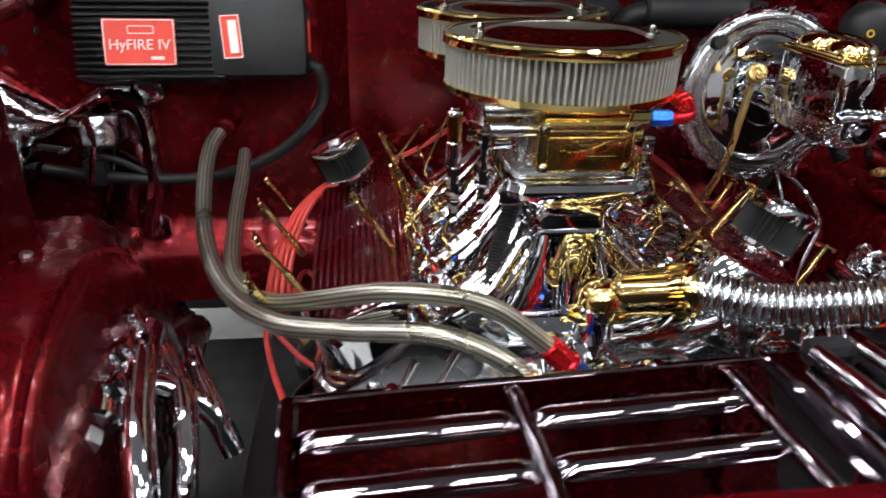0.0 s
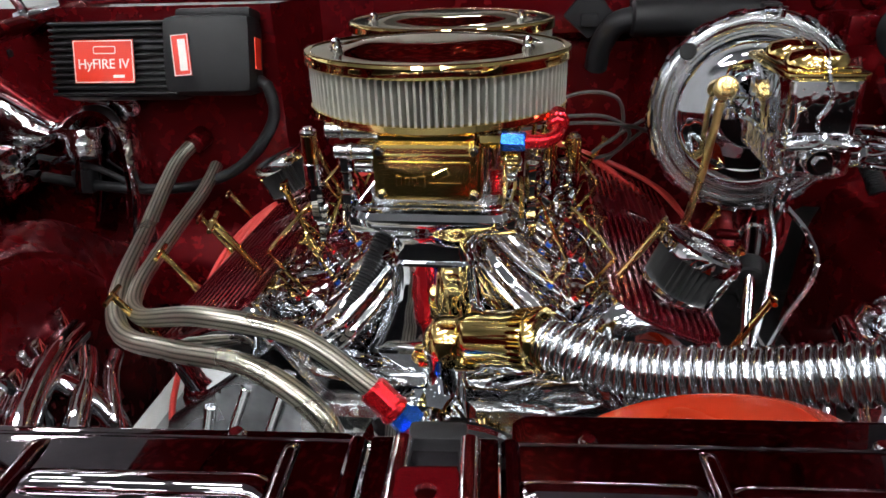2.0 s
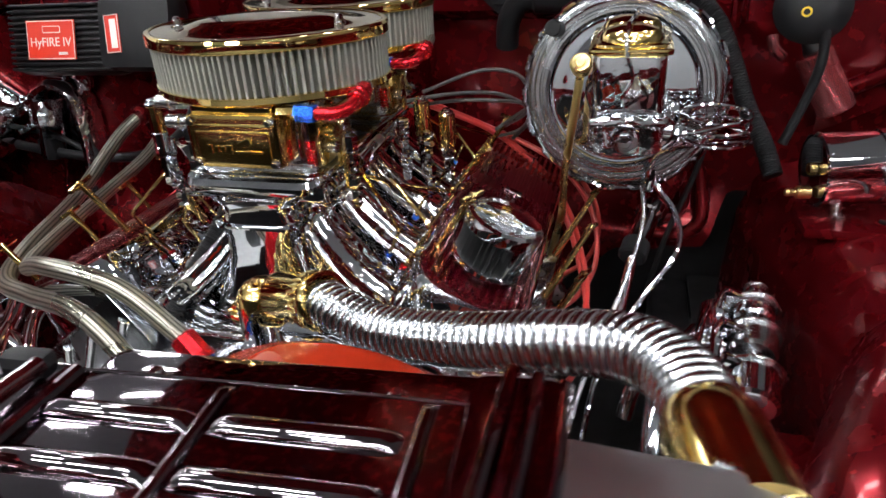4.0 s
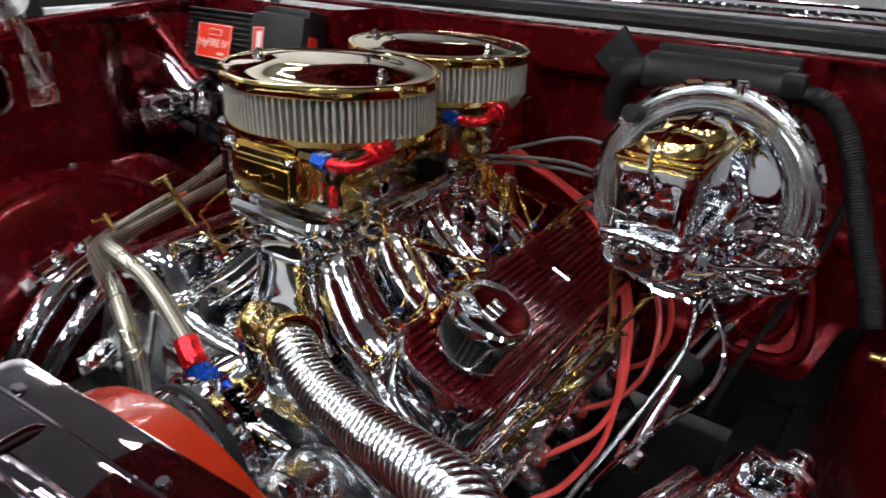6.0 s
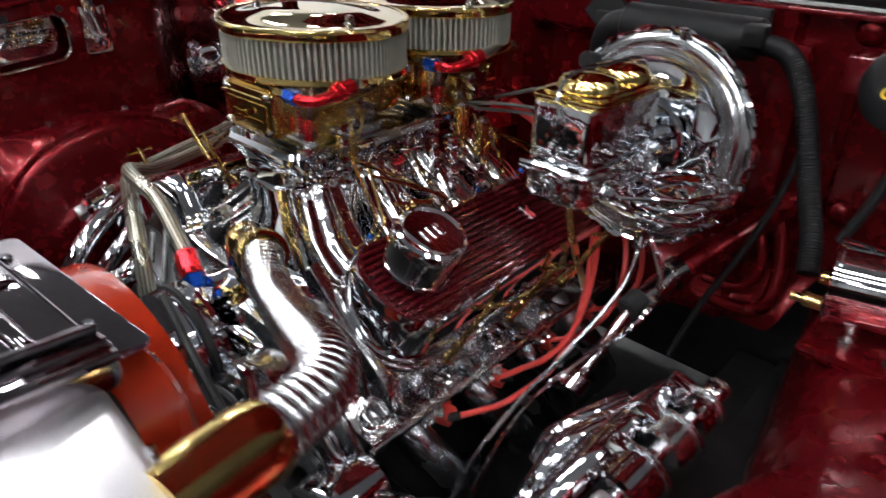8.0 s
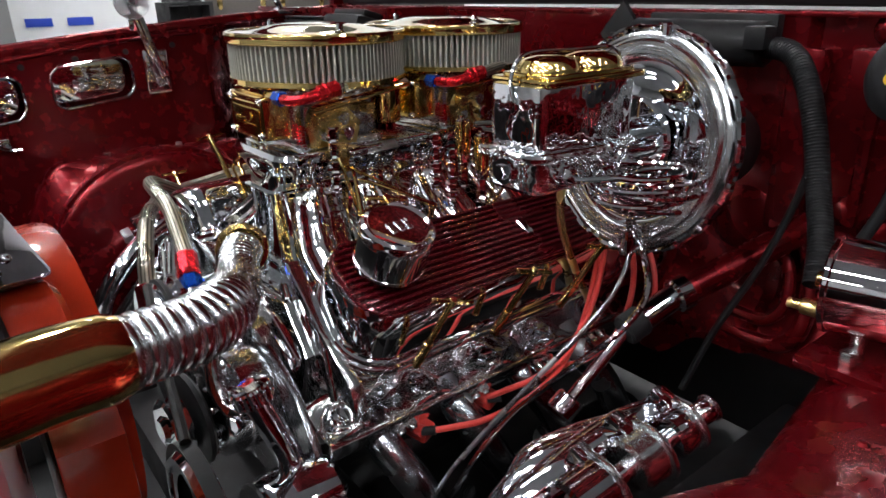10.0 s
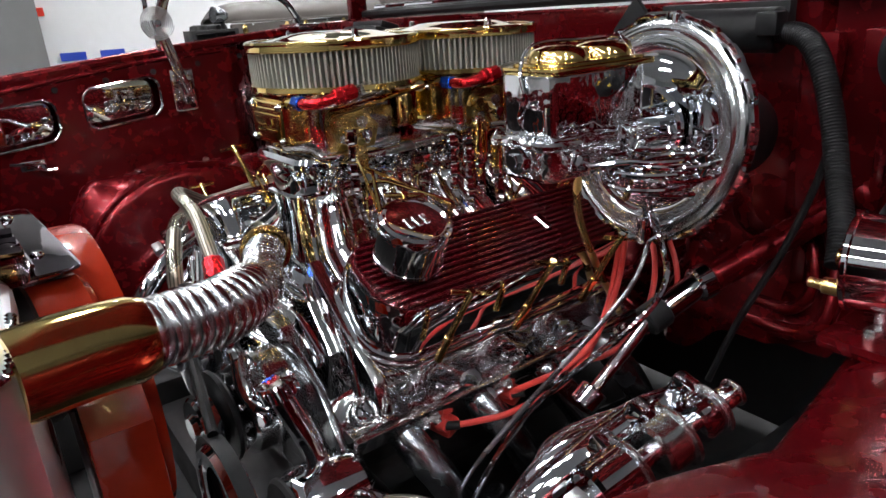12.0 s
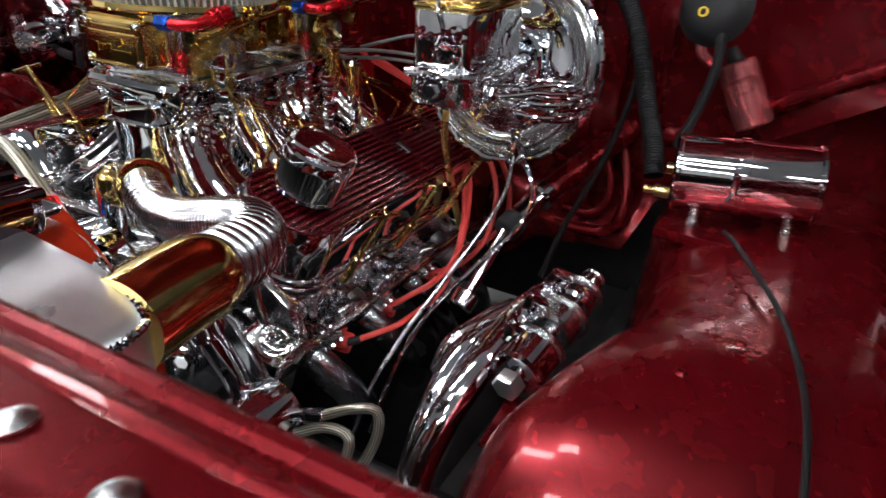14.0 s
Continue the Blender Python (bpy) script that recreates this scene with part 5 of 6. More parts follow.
# upper control arms with pivot shafts
def control_arm(m, flip_it, label):
    arm = thing("control_arm", m @ Vector((0.58, 0.1, 0.4)), label, "control arm", "control arms")

    def piece(name, bm, mat):
        bm.transform(m)
        if flip_it:
            bmesh.ops.reverse_faces(bm, faces=bm.faces)
        part(name, bm, mat, arm)

    P0, P1 = Vector((0.628, 0.245, 0.560)), Vector((0.600, 0.030, 0.505))
    ax = (P1 - P0).normalized()
    piece("pivot_shaft", rod(P0, P1, 0.011, 20), CHROME)
    for f, r, w in ((0.02, 0.014, 0.02), (0.18, 0.026, 0.03), (0.42, 0.031, 0.035), (0.72, 0.034, 0.05)):
        c = P0.lerp(P1, f)
        piece("bushing", lathe([(0.010, 0), (r * 0.9, 0), (r, 0.004), (r, w - 0.004), (r * 0.85, w), (0.010, w)], c, ax, 36), CHROME if r != 0.031 else CHROME_SOFT)
        piece("washer", rod(c - ax * 0.003, c + ax * 0.002, r * 1.18, 36), CHROME_SOFT)
    piece("end_nut", hexnut(P1 - ax * 0.004, ax, 0.019, 0.020), STEEL)
    piece("saddle", join(box((0, 0, 0), (0.05, 0.022, 0.10), 0.006, pose(0.588, 0.205, 0.525, 0, 18, 0)), box((0, 0, 0), (0.05, 0.022, 0.10), 0.006, pose(0.580, 0.14, 0.515, 0, 18, 0)), box((0, 0, 0), (0.05, 0.022, 0.10), 0.006, pose(0.578, 0.085, 0.500, 0, 18, 0))), CHROME)
    piece("front_leg", tube([(0.575, 0.22, 0.530), (0.565, 0.15, 0.530), (0.553, 0.07, 0.505), (0.538, 0.0, 0.460), (0.528, -0.055, 0.400), (0.53, -0.08, 0.33)], 0.022, 20, 0.01), CHROME)
    piece("rear_leg", tube([(0.555, 0.20, 0.505), (0.53, 0.16, 0.495), (0.505, 0.10, 0.480), (0.495, 0.02, 0.42), (0.50, -0.05, 0.34)], 0.017, 16, 0.01), CHROME)
    piece("stay", tube([(0.52, 0.22, 0.49), (0.50, 0.17, 0.485), (0.47, 0.12, 0.46), (0.46, 0.10, 0.42)], 0.012, 14, 0.01), CHROME)
    return arm


arm = control_arm(Matrix.Identity(4), False, "chrome upper control arm with pivot bushings")
part("shelf", prism([(-0.07, -0.06), (0.06, -0.07), (0.075, 0.02), (0.05, 0.05), (-0.06, 0.03)], 0.006, pose(0.655, 0.02, 0.452, 8, 18, 10), 0.002), RED, arm)
for dx, dy in ((-0.03, -0.03), (0.03, 0.0)):
    part("shelf_bolt", hexnut(Vector((0.655 + dx, 0.02 + dy, 0.455 - 0.3 * dx)), (0.3, 0, 1), 0.009, 0.010), STEEL, arm)
arm = control_arm(Matrix.Translation((0.0, -0.10, 0.0)) @ Matrix.Diagonal((-1, 1, 1, 1)), True, "chrome upper control arm beside the red wheelhouse")
part("cross_leg", tube([(-0.585, 0.03, 0.510), (-0.53, 0.03, 0.495), (-0.475, 0.02, 0.455), (-0.45, 0.0, 0.40)], 0.017, 16, 0.01), CHROME, arm)
part("thin_stay", tube([(-0.55, 0.06, 0.52), (-0.53, 0.03, 0.45), (-0.52, 0.0, 0.37)], 0.008, 12, 0.01), CHROME, arm)

# canister on the inner fender
can = thing("canister", (0.77, 0.33, 0.62), "chrome canister with a centre band on the inner fender", "canister")
CA, CB = Vector((0.692, 0.330, 0.709)), Vector((0.866, 0.360, 0.716))
ax = (CB - CA).normalized()
L = (CB - CA).length
part("shell", lathe([(0, 0), (0.046, 0), (0.050, 0.004), (0.050, L - 0.004), (0.046, L), (0, L)], CA, ax, 56), CHROME_FLAT, can)
for h in (-0.001, L - 0.007):
    part("rim", lathe([(0.049, h), (0.0525, h + 0.002), (0.0525, h + 0.006), (0.049, h + 0.008)], CA, ax, 56), CHROME, can)
part("band", lathe([(0.0495, L * 0.47 - 0.007), (0.0525, L * 0.47 - 0.006), (0.0525, L * 0.47 + 0.006), (0.0495, L * 0.47 + 0.007)], CA, ax, 56), CHROME, can, "chrome clamp band")
part("band_screw", rod(CA.lerp(CB, 0.47) + Vector((0, -0.052, -0.006)), CA.lerp(CB, 0.47) + Vector((0, -0.056, 0.02)), 0.005, 10), CHROME, can)
part("fitting", join(rod(CA + Vector((0.0, -0.01, -0.03)), CA + Vector((-0.020, -0.012, -0.03)), 0.009, 12), rod(CA + Vector((-0.018, -0.012, -0.03)), CA + Vector((-0.034, -0.014, -0.03)), 0.0055, 12), rod(CA + Vector((0.0, -0.01, 0.005)), CA + Vector((-0.010, -0.012, 0.005)), 0.009, 12)), BRASS, can, "brass fitting")
for f in (0.22, 0.88):
    c = CA.lerp(CB, f)
    part("foot", join(rod(c + Vector((0, -0.01, -0.074)), c + Vector((0, -0.01, -0.045)), 0.008, 12), hexnut(c + Vector((0, -0.03, -0.072)), (0, 0, 1), 0.009, 0.014)), CHROME_SOFT, can)

# ignition box on the firewall
ig = thing("ignition_box", (-0.55, 0.45, 0.85), "black finned ignition control box with orange-red labels", "ignition box")
m = frame_matrix((-0.512, 0.393, 0.886), (1, 0.0, 0.006), (0.06, 0.30, 1))
part("finned_body", box((0, 0, 0), (0.235, 0.128, 0.055), 0.018, m @ Matrix.Translation((-0.075, 0.004, -0.034))), BLACK, ig)
for k in range(12):
    part("fin", box((0, 0, 0), (0.226, 0.0052, 0.018), 0.0018, m @ Matrix.Translation((-0.075, -0.052 + 0.0104 * k, -0.006)), 1), BLACK, ig)
part("cover", box((0, 0, 0), (0.155, 0.128, 0.066), 0.020, m @ Matrix.Translation((0.092, 0.010, -0.024))), BLACK, ig)
part("cover_top", box((0, 0, 0), (0.130, 0.016, 0.05), 0.006, m @ Matrix.Translation((0.098, 0.078, -0.035))), BLACK, ig)
lab = part("label_plate", box((0, 0, 0), (0.108, 0.070, 0.002), 0.0, m @ Matrix.Translation((-0.088, 0.0, 0.005))), LABEL_RED, ig, "orange-red rectangular label")
part("label_border", holed_plate(rounded(0.106, 0.068, 0.001, 1), [rounded(0.103, 0.065, 0.001, 1)], 0.0004, m @ Matrix.Translation((-0.088, 0.0, 0.0062))), LABEL_WHITE, lab)
part("logo_bar", prism(rounded(0.040, 0.0125, 0.003), 0.0005, m @ Matrix.Translation((-0.085, 0.0185, 0.0061))), LABEL_WHITE, lab)
part("logo_bar_core", prism(rounded(0.037, 0.0095, 0.002), 0.0004, m @ Matrix.Translation((-0.085, 0.0185, 0.0066))), LABEL_RED, lab)
words("HyFIRE IV", 0.0225, m @ Matrix.Translation((-0.088, -0.0045, 0.0066)), LABEL_WHITE, "lettering", lab, 0.0003)
part("bar", box((0, 0, 0), (0.020, 0.005, 0.0006), 0.0, m @ Matrix.Translation((-0.062, -0.024, 0.0062))), LABEL_WHITE, lab)
m2 = m @ Matrix.Translation((0.052, 0.008, 0.0098)) @ Matrix.Rotation(radians(4), 4, "Z")
lab = part("label_strip", box((0, 0, 0), (0.030, 0.066, 0.002), 0.0, m2), LABEL_RED, ig, "narrow upright label")
part("label_edge", holed_plate(rounded(0.029, 0.065, 0.001, 1), [rounded(0.0265, 0.0625, 0.001, 1)], 0.0004, m2 @ Matrix.Translation((0, 0, 0.0012))), LABEL_WHITE, lab)
part("bar", box((0, 0, 0), (0.013, 0.050, 0.0006), 0.0, m2 @ Matrix.Translation((0.003, 0.0, 0.0013))), LABEL_WHITE, lab)
part("side_label", box((0, 0, 0), (0.002, 0.05, 0.022), 0.0, m @ Matrix.Translation((0.1705, 0.012, -0.02))), LABEL_RED, ig)
part("cable", tube([m @ Vector((0.165, -0.03, -0.03)), (-0.325, 0.40, 0.84), (-0.33, 0.41, 0.78), (-0.40, 0.42, 0.70), (-0.50, 0.43, 0.655), (-0.60, 0.43, 0.645), (-0.70, 0.42, 0.655), (-0.80, 0.42, 0.67)], 0.010, 12, 0.012), RUBBER, ig, "black loom along the firewall")
part("cable", tube([(-0.62, 0.43, 0.648), (-0.70, 0.425, 0.69), (-0.80, 0.42, 0.71)], 0.006, 10, 0.012), RUBBER, ig)

# chrome motor with pressed bracket on the firewall
mot = thing("wiper_motor", (-0.72, 0.45, 0.7), "chrome wiper motor behind a pressed chrome bracket", "wiper motor")
def pressed_strip(path, section, step=0.010):
    """A formed sheet: a section of (out, y) pairs carried along a smooth line in x, z."""
    line = curve_points([(x, 0, z) for x, z in path], step)
    bm = bmesh.new()
    rows = []
    for i, q in enumerate(line):
        t = (line[min(i + 1, len(line) - 1)] - line[max(i - 1, 0)]).normalized()
        n = Vector((-t.z, 0, t.x))
        rows.append([bm.verts.new((q.x + n.x * o, y, q.z + n.z * o)) for o, y in section])
    for a, b in zip(rows, rows[1:]):
        for k in range(len(section)):
            j = (k + 1) % len(section)
            bm.faces.new((a[k], b[k], b[j], a[j]))
    bm.faces.new(rows[0])
    bm.faces.new(rows[-1][::-1])
    return bm




def left_web(u, v):
    """Broad dished web that narrows to a waist."""
    x = -0.985 + 0.242 * u
    low = 0.722 + 0.024 * bell((x + 0.80) / 0.055)
    high = 0.764 + 0.058 * bell((-0.755 - x) / 0.11)
    return (x, 0.448 - 0.036 * math.sin(math.pi * v) ** 0.6, low + (high - low) * v)


part("web", grid_sheet(left_web, 40, 16, 0.004), CHROME_LUMPY, mot)
part("rolled_edge", tube([(-0.97, 0.440, 0.822), (-0.87, 0.438, 0.822), (-0.815, 0.436, 0.796), (-0.752, 0.434, 0.764), (-0.706, 0.428, 0.790), (-0.672, 0.428, 0.810), (-0.640, 0.430, 0.806)], 0.006, 10, 0.008), CHROME, mot)
part("rolled_edge", tube([(-0.97, 0.438, 0.722), (-0.86, 0.436, 0.722), (-0.80, 0.434, 0.724), (-0.752, 0.432, 0.748), (-0.715, 0.428, 0.766)], 0.005, 10, 0.008), CHROME, mot)
part("arch", pressed_strip([(-0.757, 0.752), (-0.735, 0.760), (-0.706, 0.782), (-0.674, 0.796), (-0.645, 0.792), (-0.626, 0.772), (-0.620, 0.73), (-0.623, 0.66), (-0.634, 0.60), (-0.648, 0.545)],
                           [(0.012, 0.466), (0.014, 0.440), (0.010, 0.416), (0.003, 0.408), (-0.007, 0.410), (-0.012, 0.424), (-0.010, 0.466)]), CHROME_RIPPLE, mot)
part("leg_plate", prism([(-0.742, 0.555), (-0.645, 0.545), (-0.632, 0.60), (-0.622, 0.66), (-0.618, 0.74), (-0.640, 0.782), (-0.678, 0.785), (-0.688, 0.74), (-0.708, 0.651)], 0.006, frame_matrix((0, 0.446, 0), (1, 0, 0), (0, 0, 1)), 0.002), SMOKY_MIRROR, mot, "dark mirror leg plate")
part("leg_bead", tube([(-0.725, 0.436, 0.575), (-0.694, 0.434, 0.66), (-0.676, 0.432, 0.745), (-0.656, 0.432, 0.768), (-0.640, 0.434, 0.735), (-0.645, 0.434, 0.66), (-0.660, 0.434, 0.58)], 0.003, 8, 0.006), CHROME, mot)
part("inner_block", join(lathe([(0.030, 0.0), (0.029, 0.03), (0.023, 0.045), (0, 0.047)], (-0.700, 0.425, 0.752), (0.1, -0.45, -0.9), 28), box((-0.70, 0.418, 0.757), (0.075, 0.03, 0.020), 0.006)), CHROME_LUMPY, mot)
part("crank", join(box((0, 0, 0), (0.012, 0.014, 0.085), 0.004, pose(-0.712, 0.405, 0.690, 0, 12, 0)), box((0, 0, 0), (0.060, 0.012, 0.014), 0.004, pose(-0.735, 0.404, 0.712, 0, -20, 0))), CHROME, mot)
part("ear", prism(rounded(0.05, 0.035, 0.015), 0.010, frame_matrix((-0.616, 0.452, 0.797), (1, 0, 0), (0, 0, 1)), 0.003), CHROME, mot)
part("ear_bolt", hexnut(Vector((-0.608, 0.446, 0.795)), (0, -1, 0), 0.008, 0.008), CHROME, mot)
part("foot", prism(rounded(0.12, 0.045, 0.012), 0.010, frame_matrix((-0.675, 0.452, 0.548), (1, 0, 0), (0, 0, 1)), 0.003), CHROME_RIPPLE, mot)
part("motor_can", lathe([(0, -0.012), (0.022, -0.010), (0.042, 0.0), (0.050, 0.018), (0.050, 0.08), (0, 0.08)], (-0.855, 0.365, 0.690), (0.05, 1, 0.05), 36), CHROME, mot)
part("spindle", join(rod((-0.880, 0.275, 0.684), (-0.815, 0.345, 0.702), 0.018, 20), rod((-0.902, 0.252, 0.680), (-0.876, 0.280, 0.685), 0.010, 16), rod((-0.858, 0.300, 0.690), (-0.845, 0.313, 0.693), 0.026, 24)), CHROME, mot)
part("end_disc", lathe([(0.0, -0.004), (0.040, -0.006), (0.055, 0.0), (0.059, 0.008), (0.055, 0.014), (0, 0.014)], (-0.832, 0.348, 0.705), (0.74, 0.66, 0.12), 40), CHROME_RIPPLE, mot)
part("plug", box((-0.715, 0.42, 0.665), (0.035, 0.03, 0.045), 0.004), BLACK, mot)

# braided heater hoses
hh = thing("heater_hose", (-0.35, 0.0, 0.6), "braided steel heater hose with red and blue end", "heater hose", "heater hoses")
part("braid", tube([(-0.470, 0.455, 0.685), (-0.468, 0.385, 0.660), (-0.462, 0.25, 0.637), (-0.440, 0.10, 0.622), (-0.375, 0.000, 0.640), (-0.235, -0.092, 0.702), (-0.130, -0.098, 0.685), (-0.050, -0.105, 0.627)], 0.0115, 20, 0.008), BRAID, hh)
part("red_nut", join(rod((-0.054, -0.105, 0.630), (-0.028, -0.112, 0.606), 0.0165, 8), rod((-0.032, -0.111, 0.610), (-0.024, -0.113, 0.603), 0.0175, 24)), ANO_RED, hh, "red anodised socket")
part("blue_nut", rod((-0.026, -0.112, 0.605), (-0.008, -0.117, 0.588), 0.0155, 6), ANO_BLUE, hh, "blue anodised nut")
part("elbow", tube([(-0.010, -0.116, 0.590), (0.004, -0.117, 0.578), (0.012, -0.105, 0.570), (0.015, -0.08, 0.568)], 0.011, 14, 0.005), CHROME, hh)
hh = thing("heater_hose", (-0.38, 0.0, 0.55), "braided steel heater hose", "heater hose", "heater hoses")
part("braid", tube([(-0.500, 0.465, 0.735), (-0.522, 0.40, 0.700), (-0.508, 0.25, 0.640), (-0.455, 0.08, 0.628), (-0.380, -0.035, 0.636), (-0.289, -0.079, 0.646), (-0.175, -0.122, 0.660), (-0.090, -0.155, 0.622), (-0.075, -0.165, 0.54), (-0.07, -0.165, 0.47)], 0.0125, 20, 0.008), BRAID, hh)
part("end_collar", rod((-0.492, 0.475, 0.738), (-0.50, 0.44, 0.730), 0.020, 20), RED, hh)
part("end_ferrule", rod((-0.074, -0.165, 0.53), (-0.07, -0.165, 0.47), 0.018, 20), CHROME, hh)
# distributor and plug wires
dist = thing("distributor", (0.02, 0.54, 0.62), "black distributor cap at the rear of the engine", "distributor")
part("body", rod((0.0, 0.535, 0.58), (0.0, 0.535, 0.70), 0.035, 24), CHROME_SOFT, dist)
part("cap", lathe([(0.05, 0), (0.055, 0.01), (0.05, 0.05), (0.03, 0.06), (0, 0.06)], (0.0, 0.535, 0.70), (0, 0, 1), 32), ANO_RED, dist)
WIRES = ([(0.340, 0.050, 0.452), (0.365, 0.085, 0.458), (0.388, 0.127, 0.466), (0.400, 0.213, 0.482), (0.385, 0.295, 0.518), (0.355, 0.366, 0.580), (0.306, 0.433, 0.640), (0.20, 0.50, 0.70), (0.05, 0.53, 0.745)],
         [(0.340, 0.168, 0.456), (0.365, 0.19, 0.475), (0.387, 0.215, 0.492), (0.394, 0.267, 0.514), (0.380, 0.328, 0.550), (0.351, 0.390, 0.600), (0.301, 0.450, 0.645), (0.20, 0.51, 0.70), (0.05, 0.535, 0.75)],
         [(0.340, 0.300, 0.455), (0.375, 0.33, 0.47), (0.40, 0.37, 0.51), (0.395, 0.41, 0.57), (0.36, 0.445, 0.625), (0.28, 0.485, 0.675), (0.05, 0.54, 0.75)],
         [(0.340, 0.425, 0.455), (0.38, 0.44, 0.48), (0.40, 0.46, 0.53), (0.38, 0.475, 0.60), (0.30, 0.50, 0.66), (0.05, 0.545, 0.75)])
for k, path in enumerate(WIRES):
    y = path[0][1]
    w = thing("plug_wire", (0.33, y, 0.44), "red silicone spark plug wire with a boot", "spark plug wire", "spark plug wires")
    part("boot", join(box((0, 0, 0), (0.042, 0.026, 0.024), 0.006, pose(0.318, y + 0.008, 0.444, 0, 12, 22)), rod((0.325, y - 0.004, 0.451), (0.340, y + 0.002, 0.452), 0.0085, 12)), WIRE_RED, w)
    part("sleeve", rod((0.338, y + 0.0, 0.452), (0.352, y + 0.014, 0.455), 0.0062, 12), RUBBER, w)
    part("wire", tube(path, 0.0044, 10, 0.01), WIRE_RED, w)
for k in range(4):
    y = -0.01 + k * 0.128
    w = thing("plug_wire", (-0.33, y, 0.44), "red silicone spark plug wire with a boot", "spark plug wire", "spark plug wires")
    part("boot", rod((-0.30, y, 0.462), (-0.34, y - 0.004, 0.448), 0.0105, 12), WIRE_RED, w)
    o = 0.009 * k
    part("wire", tube([(-0.338, y - 0.003, 0.449), (-0.375, y + 0.02, 0.47), (-0.415 + o, 0.15 + 0.03 * k, 0.50), (-0.405 + o, 0.27 + 0.01 * k, 0.575), (-0.365 + o, 0.36 + 0.005 * k, 0.622 + 0.4 * o), (-0.29 + o, 0.43, 0.652 + 0.3 * o), (-0.17, 0.485, 0.672), (-0.05, 0.53, 0.73)], 0.0044, 10, 0.01), WIRE_RED, w)

# ---- exhaust pipes ----
for side in (1, -1):
    off = 0.0 if side > 0 else -0.045
    hd = thing("exhaust_header", (side * 0.34, 0.2, 0.25), "smoky blued steel exhaust header pipes", "exhaust header", "exhaust headers")
    for k in range(4):
        y = 0.0 + 0.128 * k + off
        part("pipe", tube([(side * 0.285, y, 0.470), (side * 0.325, y, 0.445), (side * 0.357, y + 0.02, 0.402), (side * 0.365, y + 0.05, 0.345), (side * 0.345, y + 0.10, 0.285), (side * 0.30, y + 0.16, 0.25)], 0.0235, 20, 0.01), SMOKE, hd)
        for dy in (-0.03, -0.012):
            part("flange_bolt", join(rod((side * 0.318, y + 0.05 + dy, 0.480), (side * 0.340, y + 0.05 + dy, 0.462), 0.0055, 10), hexnut(Vector((side * 0.330, y + 0.05 + dy, 0.470)), (side * 0.8, 0, -0.6), 0.0085, 0.008)), CHROME_SOFT, hd)
    part("collector", rod((side * 0.30, 0.35 + off, 0.25), (side * 0.29, 0.58, 0.22), 0.045, 24), SMOKE, hd)
    part("gasket_rail", box((0, 0, 0), (0.009, 0.575, 0.030), 0.003, pose(side * 0.329, 0.205 + off, 0.474, 0, side * 23.7, 0)), POLISHED, hd)

# ---- front of the engine ----
tc = thing("timing_cover", (0.0, -0.1, 0.4), "polished aluminium timing cover and front plate", "timing cover")
part("plate", prism([(-0.15, 0.30), (0.15, 0.30), (0.20, 0.45), (0.24, 0.56), (0.19, 0.62), (0.09, 0.60), (-0.09, 0.60), (-0.19, 0.62), (-0.24, 0.56), (-0.20, 0.45)], 0.03, frame_matrix((0, -0.03, 0), (1, 0, 0), (0, 0, 1)), 0.006), POLISHED, tc)
part("cover", lathe([(0.10, 0), (0.105, 0.01), (0.09, 0.03), (0.0, 0.035)], (0, -0.06, 0.40), (0, -1, 0), 40), CHROME, tc)
for side in (1, -1):
    y0 = -0.02 if side > 0 else -0.065
    # left end takes the dark pipe chrome in place of shade; both are bright castings
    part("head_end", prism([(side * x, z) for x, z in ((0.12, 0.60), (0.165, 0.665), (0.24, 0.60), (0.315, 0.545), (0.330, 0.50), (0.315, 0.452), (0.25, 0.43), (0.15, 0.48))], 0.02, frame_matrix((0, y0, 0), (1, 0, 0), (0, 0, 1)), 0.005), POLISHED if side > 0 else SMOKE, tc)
    for x0, z0, x1, z1 in ((0.150, 0.630, 0.205, 0.500), (0.205, 0.605, 0.235, 0.535), (0.255, 0.575, 0.275, 0.500)):
        part("end_rib", rod((side * x0, y0 - 0.018, z0), (side * x1, y0 - 0.020, z1), 0.008, 12), POLISHED, tc)
    part("head_bolt", join(lathe([(0.026, 0), (0.026, 0.006), (0.018, 0.010), (0.018, 0.004), (0, 0.004)], (side * 0.297, y0 - 0.018, 0.482), (0, -1, 0.1), 28), hexnut(Vector((side * 0.297, y0 - 0.022, 0.482)), (0, -1, 0.1), 0.012, 0.012)), POLISHED, tc)
    part("oil_port", lathe([(0.020, 0), (0.020, 0.008), (0.013, 0.008), (0.012, 0.0)], (side * 0.235, y0 - 0.018, 0.50), (0, -1, 0), 24), POLISHED, tc)

wp = thing("water_pump", (0.0, -0.15, 0.45), "chrome water pump with curved outlets", "water pump")
part("body", lathe([(0.075, 0), (0.075, 0.03), (0.05, 0.045), (0.03, 0.05), (0.03, 0.085), (0, 0.085)], (0.0, -0.07, 0.53), (0, -1, 0), 36), CHROME, wp)
part("neck", rod((0.02, -0.05, 0.58), (0.02, -0.05, 0.655), 0.026, 24), CHROME, wp)
for side in (1, -1):
    part("outlet", tube([(side * 0.03, -0.09, 0.53), (side * 0.085, -0.095, 0.525), (side * 0.12, -0.07, 0.515), (side * 0.125, -0.04, 0.51)], 0.027, 18, 0.01), CHROME, wp)
pl = thing("fan_pulley", (0.0, -0.18, 0.5), "chrome grooved water pump pulley", "pulley", "pulleys")
